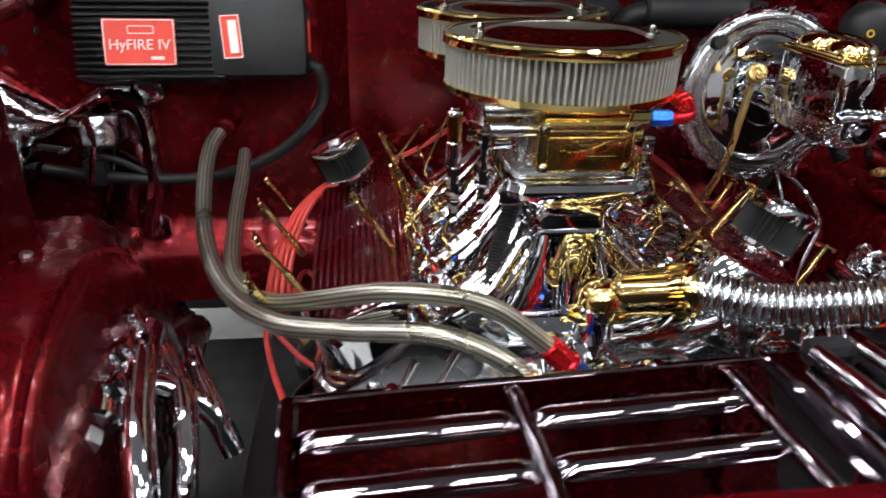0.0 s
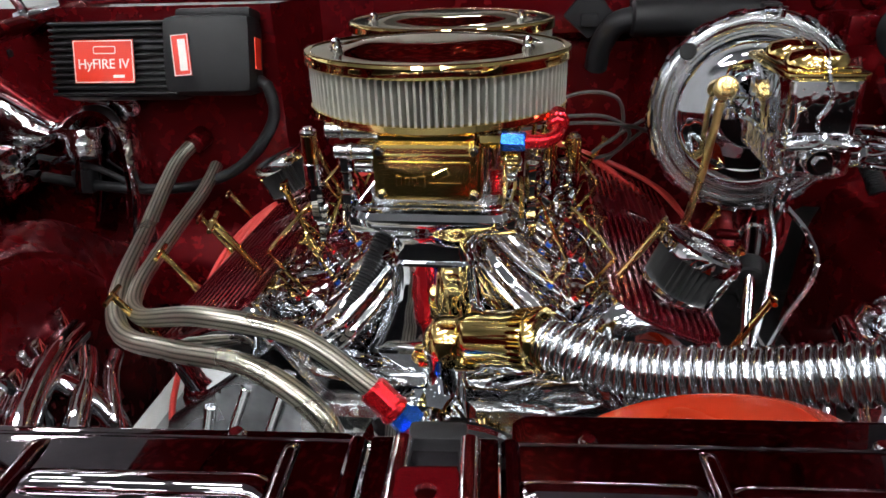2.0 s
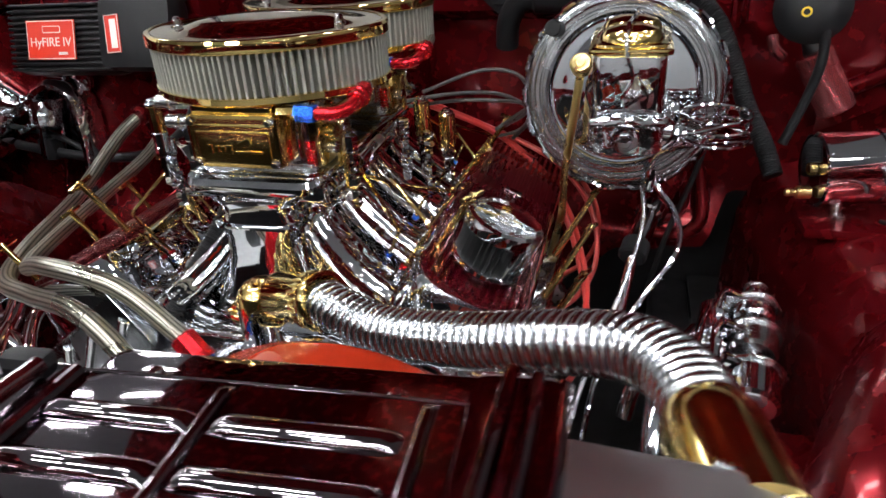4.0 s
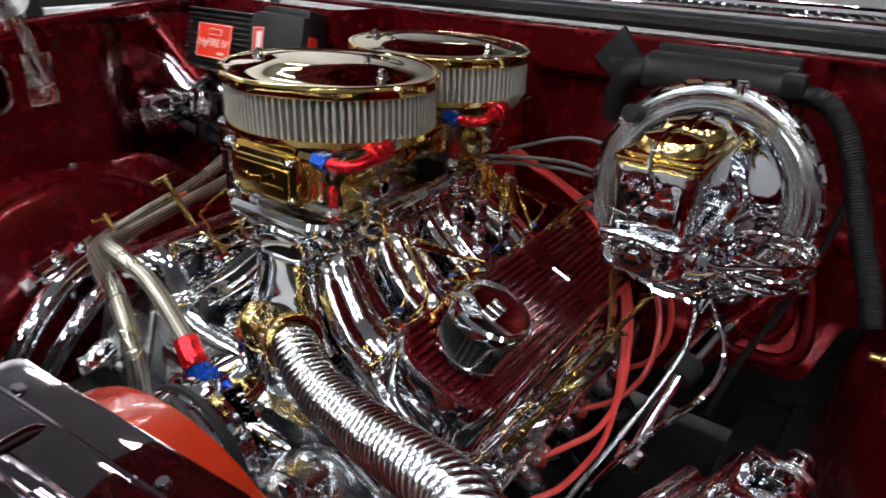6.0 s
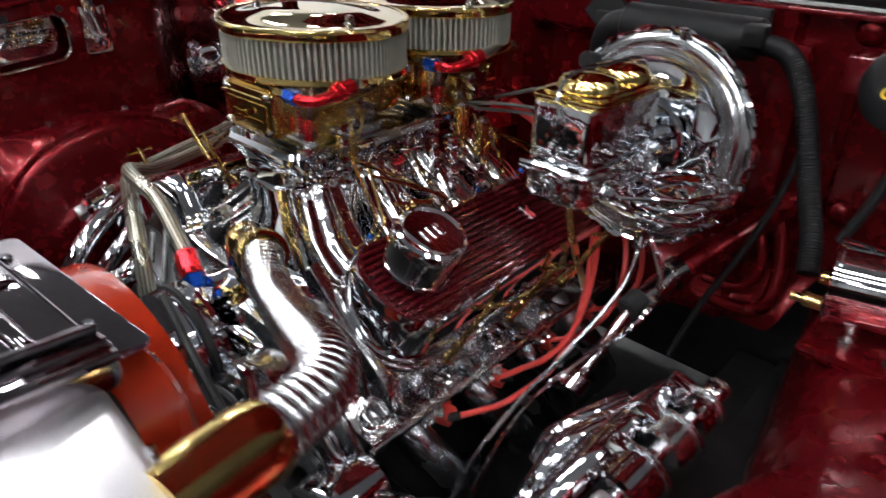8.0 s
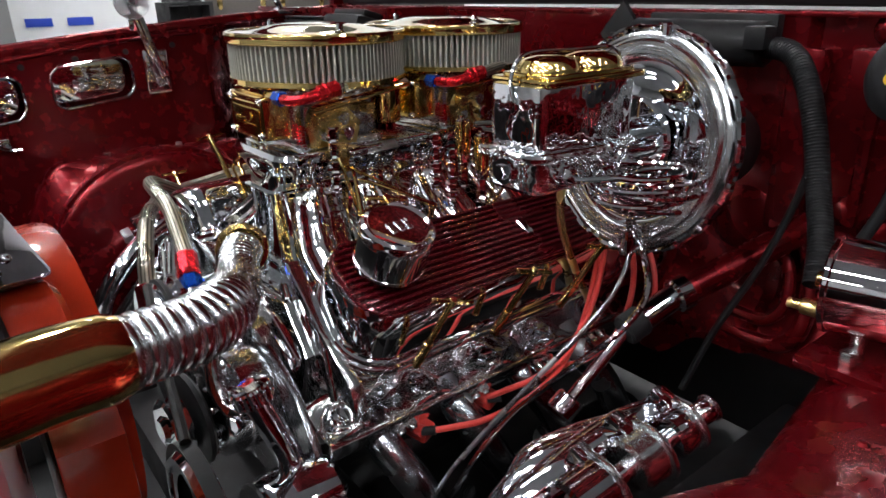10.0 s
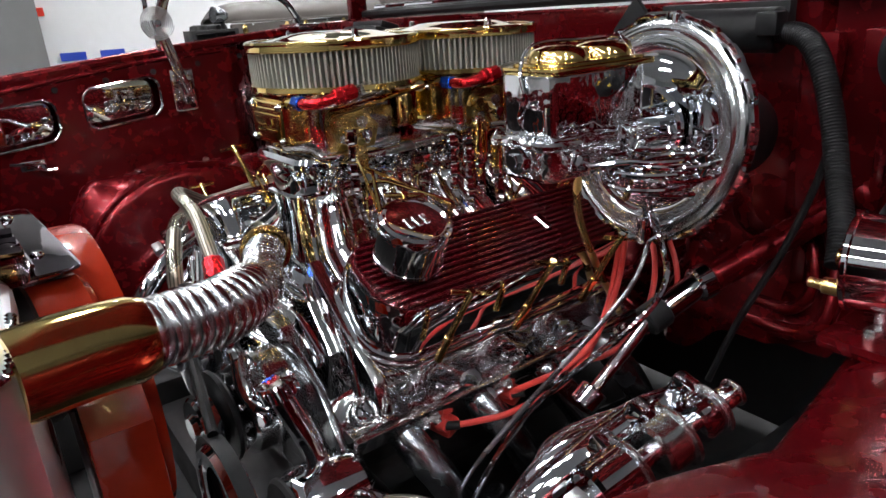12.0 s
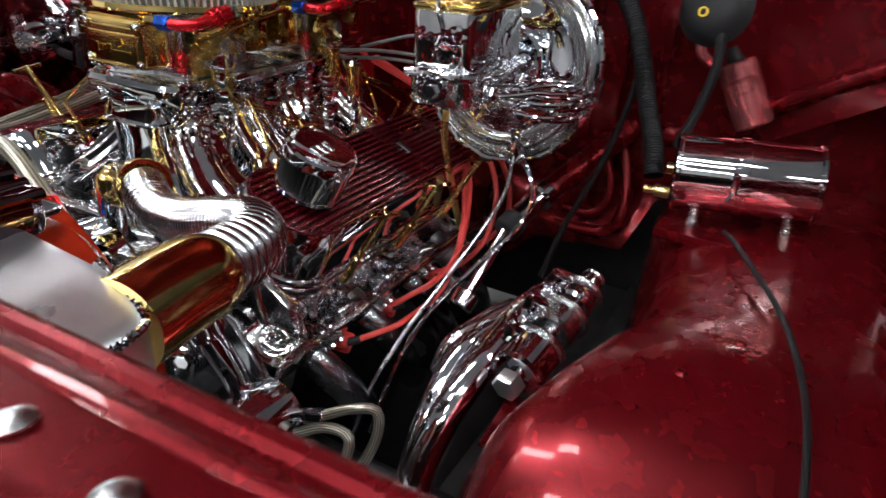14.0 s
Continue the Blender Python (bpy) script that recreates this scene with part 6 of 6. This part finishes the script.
part("sheave", lathe([(0.03, 0.045), (0.07, 0.04), (0.088, 0.045), (0.090, 0.036), (0.078, 0.030), (0.090, 0.024), (0.090, 0.018), (0.078, 0.012), (0.090, 0.006), (0.090, 0.0), (0.06, 0.0)], (0.05, -0.15, 0.545), (0, -1, 0), 56), CHROME, pl)
part("hub", lathe([(0.03, 0), (0.03, 0.06), (0.02, 0.07), (0, 0.07)], (0.05, -0.155, 0.545), (0, -1, 0), 32), CHROME, pl)
part("belt", lathe([(0.0915, 0.019), (0.0915, 0.025), (0.086, 0.027), (0.086, 0.017), (0.0915, 0.019)], (0.05, -0.15, 0.545), (0, -1, 0), 56), RUBBER, pl, "black rubber belt")

alt = thing("alternator", (0.18, -0.14, 0.50), "chrome alternator with a polished bracket", "alternator")
part("case", lathe([(0, 0), (0.050, 0.0), (0.064, 0.012), (0.066, 0.020), (0.066, 0.045), (0.069, 0.047), (0.069, 0.056), (0.066, 0.058), (0.064, 0.082), (0.052, 0.092), (0.03, 0.096), (0, 0.096)], (0.172, -0.09, 0.500), (0.1, -1, 0), 48), CHROME_SOFT, alt)
for k in range(12):
    t = math.pi * k / 6
    part("vent_rib", rod((0.182 + 0.030 * math.cos(t), -0.186, 0.500 + 0.030 * math.sin(t)), (0.180 + 0.056 * math.cos(t), -0.180, 0.500 + 0.056 * math.sin(t)), 0.004, 8), CHROME_SOFT, alt)
part("fan", lathe([(0.02, 0.0), (0.058, 0.0), (0.062, 0.004), (0.062, 0.010), (0.056, 0.012), (0.02, 0.014)], (0.181, -0.190, 0.500), (0.1, -1, 0), 44), BLACK, alt, "black cooling fan disc")
part("pulley", lathe([(0.0, 0.030), (0.014, 0.030), (0.018, 0.024), (0.034, 0.024), (0.038, 0.020), (0.032, 0.013), (0.038, 0.006), (0.040, 0.002), (0.030, 0.0)], (0.183, -0.206, 0.500), (0.1, -1, 0), 44), CHROME, alt)
part("bracket", tube([(0.20, -0.165, 0.585), (0.215, -0.17, 0.555), (0.235, -0.165, 0.530), (0.262, -0.155, 0.525)], 0.011, 12, 0.008), CHROME_SOFT, alt)
part("bracket_arm", box((0, 0, 0), (0.07, 0.010, 0.03), 0.004, pose(0.255, -0.09, 0.60, 0, 30, 0)), CHROME, alt)
part("adjuster_bolt", hexnut(Vector((0.262, -0.160, 0.523)), (0.3, -1, 0), 0.010, 0.012), CHROME, alt)
part("pivot_bolt", hexnut(Vector((0.205, -0.168, 0.588)), (0, -1, 0), 0.009, 0.010), CHROME, alt)
part("mount_plate", prism([(0.10, 0.34), (0.30, 0.36), (0.345, 0.43), (0.31, 0.49), (0.27, 0.54), (0.20, 0.575), (0.12, 0.55)], 0.012, frame_matrix((0, -0.085, 0), (1, 0, 0), (0, 0, 1)), 0.004), SMOKE, alt, "smoked chrome mounting plate")
for x, z in ((0.255, 0.47), (0.30, 0.43), (0.235, 0.41)):
    part("plate_bolt", hexnut(Vector((x, -0.098, z)), (0, -1, 0), 0.009, 0.010), CHROME_SOFT, alt)

ps = thing("steering_pump", (0.30, -0.13, 0.38), "chrome power steering pump with a capped filler neck", "steering pump")
part("reservoir", lathe([(0, 0), (0.040, 0.0), (0.052, 0.012), (0.052, 0.085), (0.045, 0.098), (0, 0.10)], (0.320, -0.075, 0.420), (0.05, -1, 0.0), 40), CHROME, ps)
part("neck", tube([(0.305, -0.115, 0.445), (0.300, -0.125, 0.49), (0.293, -0.140, 0.535), (0.288, -0.150, 0.565)], 0.0165, 20, 0.008), CHROME, ps)
# added dark disc: keeps the reservoir's front dark behind the pulley
part("dimming_disc", lathe([(0, 0.006), (0.046, 0.006), (0.050, 0.002), (0.050, -0.002)], (0.325, -0.175, 0.420), (0.05, -1, 0.0), 36), DARK, ps, "dark disc added to dim the pump's bright front")
cap = bmesh.new()
rows = []
for r, h in ((0.0235, 0.0), (0.0245, 0.002), (0.0245, 0.018), (0.0225, 0.021), (0.0, 0.022)):
    rows.append([cap.verts.new(((r - (0.0016 if (k % 4) < 2 and r > 0.024 else 0)) * math.cos(math.pi * k / 40), (r - (0.0016 if (k % 4) < 2 and r > 0.024 else 0)) * math.sin(math.pi * k / 40), h)) for k in range(80)] if r else [cap.verts.new((0, 0, h))])
for a, b in zip(rows, rows[1:]):
    for k in range(80):
        if len(b) == 1:
            cap.faces.new((a[k], a[(k + 1) % 80], b[0]))
        else:
            cap.faces.new((a[k], a[(k + 1) % 80], b[(k + 1) % 80], b[k]))
cap.transform(axis_matrix((0.289, -0.149, 0.560), (-0.22, -0.20, 0.95)))
part("cap", cap, CHROME, ps, "knurled chrome cap", sharp=20)
part("pressure_fitting", join(rod((0.355, -0.10, 0.435), (0.385, -0.095, 0.445), 0.009, 12), rod((0.383, -0.096, 0.444), (0.41, -0.09, 0.45), 0.011, 8)), CHROME, ps)
part("pressure_hose", tube([(0.405, -0.09, 0.449), (0.440, -0.075, 0.465), (0.468, -0.062, 0.463), (0.472, -0.075, 0.425), (0.455, -0.11, 0.37), (0.43, -0.16, 0.29)], 0.0068, 14, 0.008), BRAID, ps, "braided steel hose")
part("return_hose", tube([(0.38, -0.11, 0.425), (0.42, -0.10, 0.445), (0.452, -0.098, 0.440), (0.45, -0.12, 0.40), (0.42, -0.16, 0.33), (0.40, -0.20, 0.26)], 0.0068, 14, 0.008), BRAID, ps, "braided steel hose")
pp = thing("pump_pulley", (0.31, -0.235, 0.36), "black and chrome steering pump pulley with spokes", "pulley", "pulleys")
PC = Vector((0.352, -0.242, 0.474))
part("rim", lathe([(0.076, -0.012), (0.084, -0.012), (0.089, -0.006), (0.080, 0.0), (0.089, 0.006), (0.084, 0.013), (0.076, 0.013), (0.074, 0.0), (0.076, -0.012)], PC, (0, -1, 0), 56), CHROME, pp)
part("belt", lathe([(0.0905, -0.006), (0.098, -0.008), (0.098, 0.008), (0.0905, 0.006), (0.0905, -0.006)], PC, (0, -1, 0), 56), RUBBER, pp, "black rubber belt")
part("rim_face", lathe([(0.064, 0.008), (0.082, 0.012), (0.084, 0.010), (0.066, 0.004)], PC, (0, -1, 0), 56), CHROME, pp)
part("web", lathe([(0.0, -0.010), (0.076, -0.010), (0.076, -0.006), (0.0, -0.006)], PC, (0, -1, 0), 40), DARK, pp)
part("hub", join(lathe([(0.0, 0.024), (0.008, 0.024), (0.010, 0.018), (0.018, 0.016), (0.022, 0.008), (0.022, -0.01), (0, -0.01)], PC, (0, -1, 0), 28), hexnut(PC + Vector((0, -0.024, 0)), (0, -1, 0), 0.009, 0.010)), CHROME, pp)
for k in range(4):
    t = math.pi * k / 2 + 0.35
    part("spoke", box((0, 0, 0), (0.058, 0.006, 0.028), 0.002, Matrix.Translation(PC + Vector((0.049 * math.cos(t), 0, 0.049 * math.sin(t)))) @ Matrix.Rotation(-t, 4, "Y")), CHROME, pp)
part("belt_run", tube([(0.05, -0.19, 0.635), (0.18, -0.215, 0.605), (0.33, -0.242, 0.572)], 0.006, 8, 0.02), RUBBER, pp)

# ---- nozzles and lines on the intake ----
def bent(points, r):
    """A tube with straight runs and tight bends."""
    p = [Vector(q) for q in points]
    out = [p[0]]
    for a, b, c in zip(p, p[1:], p[2:]):
        k = min(0.008, (a - b).length * 0.4, (c - b).length * 0.4)
        out += [b + (a - b).normalized() * k, b + (a - b).normalized() * k * 0.3 + (c - b).normalized() * k * 0.3, b + (c - b).normalized() * k]
    return tube(out + [p[-1]], r, 10, 0.003)


for side in (1, -1):
    nz = thing("nozzle_lines", (side * 0.17, 0.24, 0.63), "gold injection lines with chrome nozzles on the runners", "injection lines", "injection lines")
    off = 0.012 if side > 0 else 0.0
    for k in range(4):
        y = 0.052 + 0.122 * k + off
        hub = Vector((side * 0.152, 0.078 if k < 2 else 0.345, 0.768))
        for j, (x, dy, red) in enumerate(((0.166, 0.0, True), (0.136, 0.030, False))):
            tip = Vector((side * x, y + dy, 0.648))
            up = Vector((side * 0.55, -0.10 if k < 2 else 0.05, 0.83)).normalized()
            nozzle = part("nozzle", join(hexnut(tip - up * 0.022, up, 0.0078, 0.012), rod(tip - up * 0.012, tip, 0.0055, 12), hexnut(tip - up * 0.004, up, 0.0066, 0.008)), CHROME, nz)
            part("coloured_ring", rod(tip + up * 0.003, tip + up * 0.009, 0.0048, 12), ANO_RED if red else ANO_BLUE, nozzle)
            knee = tip + up * (0.078 if red else 0.052) + Vector((side * (0.004 if red else -0.006), 0, 0))
            end = hub + Vector((side * (0.006 - 0.040 * j), 0.006 * (k % 2), -0.012 * (k % 2) + 0.012 * j))
            part("line", bent([tip + up * 0.004, knee, end.lerp(knee, 0.15) + Vector((0, 0, 0.002)), end], 0.0026), GOLD, nz)


def solenoid(c, label, r=0.0125):
    s = thing("solenoid", c, label, "solenoid", "solenoids")
    c = Vector(c)
    part("fitting", join(rod(c + Vector((0, 0, -0.085)), c + Vector((0, 0, -0.045)), 0.008, 6), rod(c + Vector((0, 0, -0.045)), c + Vector((0, 0, -0.03)), 0.011, 8)), CHROME, s)
    part("base", rod(c + Vector((0, 0, -0.04)), c + Vector((0, 0, -0.012)), 0.0105, 20), CHROME, s)
    part("sleeve", rod(c + Vector((0, 0, -0.030)), c + Vector((0, 0, 0.022)), r, 24), GOLD, s, "gold plated coil sleeve")
    part("cap", join(rod(c + Vector((0, 0, 0.021)), c + Vector((0, 0, 0.026)), 0.0105, 24), rod(c + Vector((0, 0, 0.025)), c + Vector((0, 0, 0.030)), 0.006, 12)), CHROME, s)


solenoid((0.136, 0.293, 0.786), "gold sleeved solenoid with chrome fittings")
solenoid((0.172, 0.302, 0.766), "gold sleeved solenoid with chrome fittings")
solenoid((-0.148, 0.062, 0.838), "slim gold sleeved solenoid with chrome fittings", 0.0095)
for x, y, z in ((0.120, 0.25, 0.76), (0.155, 0.255, 0.74), (0.112, 0.075, 0.79), (-0.109, 0.07, 0.80), (-0.145, 0.07, 0.78)):
    f = thing("pipe_fitting", (x, y, z - 0.05), "stack of small chrome pipe fittings", "pipe fitting", "pipe fittings")
    for k, r in enumerate((0.007, 0.010, 0.006, 0.0085)):
        part("nut", hexnut(Vector((x, y, z - 0.06 + 0.024 * k)), (0, 0, 1), r, 0.022), CHROME, f)
link = thing("throttle_linkage", (0.11, 0.2, 0.76), "chrome throttle rod joining both carburettors", "throttle linkage")
part("rod", rod((0.108, 0.12, 0.782), (0.108, 0.24, 0.788), 0.0065, 14), STEEL, link)
part("rod_end", rod((0.108, 0.10, 0.781), (0.108, 0.13, 0.783), 0.008, 12), CHROME, link)
part("thin_rod", rod((0.108, 0.235, 0.787), (0.108, 0.30, 0.790), 0.003, 10), CHROME, link)
part("gold_rod", rod((0.110, 0.05, 0.845), (0.118, 0.205, 0.872), 0.0028, 10), GOLD, link)
part("bracket", box((0.100, 0.09, 0.775), (0.006, 0.03, 0.045), 0.002), BRASS, link)

# grey vacuum hoses behind the carburettors
vac = thing("vacuum_hoses", (0.2, 0.45, 0.74), "loose grey vacuum hoses behind the carburettors", "vacuum hoses")
for path in ([(0.09, 0.36, 0.79), (0.16, 0.39, 0.795), (0.23, 0.43, 0.785), (0.275, 0.46, 0.75), (0.255, 0.48, 0.71), (0.215, 0.47, 0.70)],
             [(0.08, 0.38, 0.775), (0.18, 0.41, 0.78), (0.27, 0.45, 0.765), (0.33, 0.49, 0.735)],
             [(0.10, 0.42, 0.79), (0.19, 0.47, 0.815), (0.255, 0.49, 0.80), (0.265, 0.50, 0.74), (0.225, 0.50, 0.71)],
             [(0.215, 0.46, 0.715), (0.26, 0.47, 0.745), (0.315, 0.46, 0.785)],
             [(0.24, 0.49, 0.69), (0.29, 0.48, 0.74), (0.34, 0.49, 0.78)]):
    part("hose", tube(path, 0.0031, 8, 0.01), STEEL_GREY, vac)

# corrugated black sleeve crossing the valley
solo("wire_sleeve", tube([(-0.066, 0.075, 0.735), (-0.086, 0.040, 0.69), (-0.108, 0.0, 0.645), (-0.142, -0.028, 0.577), (-0.158, -0.04, 0.505)], 0.012, 14, 0.0012, lambda s: 0.011 + 0.0014 * math.cos(s * 1400)), RUBBER, "black corrugated wire sleeve beside the intake", "wire sleeve")

# ---- items on the firewall, driver's side ----
duct = thing("heater_duct", (0.4, 0.53, 0.92), "black heater duct with a hose along the firewall", "heater duct")
part("plate", box((0.375, 0.575, 0.945), (0.205, 0.02, 0.035), 0.004), RUBBER, duct)
part("tube", rod((0.27, 0.535, 0.925), (0.485, 0.535, 0.925), 0.030, 28), RUBBER, duct)
part("clip", box((0.482, 0.512, 0.935), (0.03, 0.03, 0.03), 0.004), RUBBER, duct)
part("hose", tube([(0.480, 0.53, 0.922), (0.525, 0.515, 0.918), (0.560, 0.495, 0.885), (0.588, 0.478, 0.828), (0.613, 0.455, 0.765), (0.640, 0.42, 0.715), (0.655, 0.39, 0.675)], 0.0145, 20, 0.0008, lambda s: 0.0140 + 0.0006 * math.cos(s * 1500)), RUBBER, duct, "black woven hose")
part("stub", tube([(0.275, 0.535, 0.925), (0.245, 0.535, 0.915), (0.225, 0.545, 0.88), (0.22, 0.56, 0.84)], 0.020, 18, 0.008), RUBBER, duct)
cl = thing("firewall_clip", (0.21, 0.58, 0.92), "black diamond shaped plug on the firewall", "clip")
part("plate", prism([(-0.045, 0), (0, -0.04), (0.045, 0), (0.0, 0.055)], 0.012, frame_matrix((0.205, 0.594, 0.925), (1, 0, 0), (0, 0, 1)), 0.004), RUBBER, cl)
part("knob", box((0.205, 0.578, 0.918), (0.03, 0.012, 0.022), 0.003), RUBBER, cl)

cable = solo("speedometer_cable", tube([(0.585, 0.50, 0.82), (0.575, 0.49, 0.74), (0.55, 0.47, 0.64), (0.515, 0.444, 0.54), (0.49, 0.42, 0.44)], 0.005, 10, 0.01), RUBBER, "thin black cable hanging before the firewall", "cable")
horn = thing("horn_relay", (0.68, 0.55, 0.85), "black dish shaped unit with a yellow mark", "relay")
part("dish", lathe([(0, 0.025), (0.025, 0.025), (0.042, 0.015), (0.052, 0.0), (0.042, -0.02), (0, -0.03)], (0.682, 0.462, 0.908), (-0.2, -0.95, 0.25), 40), BLACK, horn)
part("yellow_mark", lathe([(0.0045, 0), (0.007, 0), (0.007, 0.002), (0.0045, 0.002)], (0.670, 0.436, 0.905), (-0.2, -0.95, 0.25), 20), YELLOW, horn)
part("bracket", join(box((0.625, 0.545, 0.905), (0.045, 0.09, 0.045), 0.004), rod((0.60, 0.52, 0.90), (0.62, 0.505, 0.91), 0.006, 10)), RED, horn)
part("lead", tube([(0.700, 0.440, 0.88), (0.702, 0.44, 0.83), (0.690, 0.445, 0.77), (0.67, 0.44, 0.71)], 0.007, 12, 0.01), RUBBER, horn)
coil = thing("ignition_coil", (0.74, 0.57, 0.75), "rose anodised ignition coil on a bracket", "ignition coil")
ca, cb = Vector((0.715, 0.555, 0.825)), Vector((0.765, 0.545, 0.735))
part("can", rod(ca, cb, 0.030, 36, 0.1), PINK, coil)
part("strap", join(rod(ca.lerp(cb, 0.25), ca.lerp(cb, 0.30), 0.0315, 36), rod(ca.lerp(cb, 0.45), ca.lerp(cb, 0.48), 0.0312, 36)), PINK, coil)
part("tower", rod(ca, ca + (ca - cb).normalized() * 0.025, 0.014, 20, r2=0.009), BLACK, coil)
part("elbow", tube([(0.675, 0.575, 0.815), (0.660, 0.57, 0.83), (0.655, 0.575, 0.85)], 0.010, 12, 0.006), PINK, coil)

# black cable over the right inner fender
solo("battery_cable", tube([(0.775, 0.285, 0.655), (0.790, 0.24, 0.664), (0.815, 0.185, 0.664), (0.857, 0.08, 0.664), (0.882, -0.02, 0.662), (0.893, -0.12, 0.658), (0.897, -0.25, 0.630), (0.898, -0.36, 0.59)], 0.0032, 10, 0.012), RUBBER, "thin black cable lying over the inner fender", "cable")
rail = thing("fender_hook", (0.985, 0.2, 0.7), "bent bright wire hook on the apron", "hook")
part("hook", tube([(0.98, 0.25, 0.76), (0.975, 0.235, 0.68), (0.985, 0.22, 0.64), (1.0, 0.25, 0.66), (1.012, 0.27, 0.70)], 0.004, 10, 0.01), STEEL, rail)
part("nut", hexnut(Vector((1.012, 0.34, 0.77)), (-1, 0, 0), 0.018, 0.03), CHROME_SOFT, rail)

# ---- hall behind the car ----
truck = thing("parked_truck", (-6.5, 2.8, 0.0), "old dusty brown truck with a rounded hood and a bullet headlamp", "truck")


def truck_hood(u, v):
    """Long rounded hood that narrows and drops a little towards the nose."""
    y = 2.12 + 1.75 * v
    half = 0.50 + 0.14 * v
    nose = math.sqrt(1 - (1 - min(1.0, v * 7)) ** 2)
    a = math.pi * u
    return (-6.55 + half * math.cos(a) * (0.82 + 0.18 * nose), y, 0.98 + (0.20 + 0.05 * v) * math.sin(a) ** 0.7 * (0.35 + 0.65 * nose))


part("hood", grid_sheet(truck_hood, 28, 24, 0.02), TAN, truck)
part("hood_side", box((-6.02, 3.0, 0.84), (0.05, 1.76, 0.26), 0.02, pose(0, 0, 0)), TAN, truck)
part("hood_bead", tube([(-6.03, 2.14, 0.985), (-5.97, 3.0, 0.985), (-5.92, 3.86, 0.985)], 0.012, 8, 0.1), TAN, truck)
for y in (2.26, 2.72, 2.94, 3.4):
    part("slot", lathe([(0.0, 0.012), (0.02, 0.010), (0.03, 0.0), (0.0, 0.0)], (-5.990, y, 0.905), (1, 0, 0), 16, (1.0, 2.0)), BRASS, truck, "rusty louvre")
for y in (2.35, 2.8, 3.2):
    part("rivet", lathe([(0.012, 0), (0.009, 0.008), (0, 0.01)], (-5.993, y, 0.955), (1, 0, 0), 10), STEEL, truck)
part("radiator_shell", box((-6.5, 2.04, 0.78), (0.92, 0.14, 0.40), 0.05), DARK, truck)
part("front_box", join(box((-5.98, 1.90, 0.915), (0.30, 0.46, 0.03), 0.006), box((-5.98, 1.69, 0.74), (0.30, 0.04, 0.34), 0.006), box((-5.98, 2.11, 0.74), (0.30, 0.04, 0.34), 0.006), box((-6.1, 1.90, 0.72), (0.04, 0.42, 0.34), 0.006)), DARK, truck, "open dark front box")
part("headlamp", lathe([(0.0, -0.10), (0.045, -0.08), (0.075, -0.02), (0.082, 0.05), (0.080, 0.06), (0.070, 0.05), (0.0, 0.045)], (-5.98, 2.00, 1.06), (0.15, -1, 0.1), 28), SMOKE, truck, "dark bullet headlamp")
part("headlamp_stalk", rod((-5.99, 2.03, 0.99), (-6.02, 2.06, 0.90), 0.025, 12), DARK, truck)
part("cab", box((-6.55, 4.62, 0.86), (1.40, 1.5, 0.62), 0.12), TAN, truck)
part("windscreen", box((-6.55, 4.0, 1.32), (1.10, 0.03, 0.34), 0.01, Matrix.Identity(4)), GLASS_DARK, truck)
part("frame", box((-6.5, 3.4, 0.42), (0.7, 3.6, 0.14), 0.02), DARK, truck)
for x in (-5.95, -7.1):
    for y in (2.15, 4.9):
        part("tyre", lathe([(0.2, -0.08), (0.33, -0.08), (0.36, -0.05), (0.36, 0.05), (0.33, 0.08), (0.2, 0.08), (0.2, -0.08)], (x, y, 0.36), (1, 0, 0), 32), RUBBER, truck)
        part("wheel", lathe([(0.0, 0.02), (0.12, 0.03), (0.18, 0.0), (0.205, 0.06), (0.205, -0.06), (0, -0.02)], (x, y, 0.36), (1, 0, 0), 28), STEEL, truck)
for y in (1.08, 1.55):
    solo("wall_sign", box((-8.985, y, 0.70), (0.02, 0.30, 0.10), 0.004), BLUE_SIGN, "small blue sign on the white wall", "sign", "wall signs")
solo("fire_alarm", box((-8.98, 0.82, 1.25), (0.04, 0.09, 0.10), 0.01), LABEL_RED, "small red alarm box on the white wall", "alarm box")
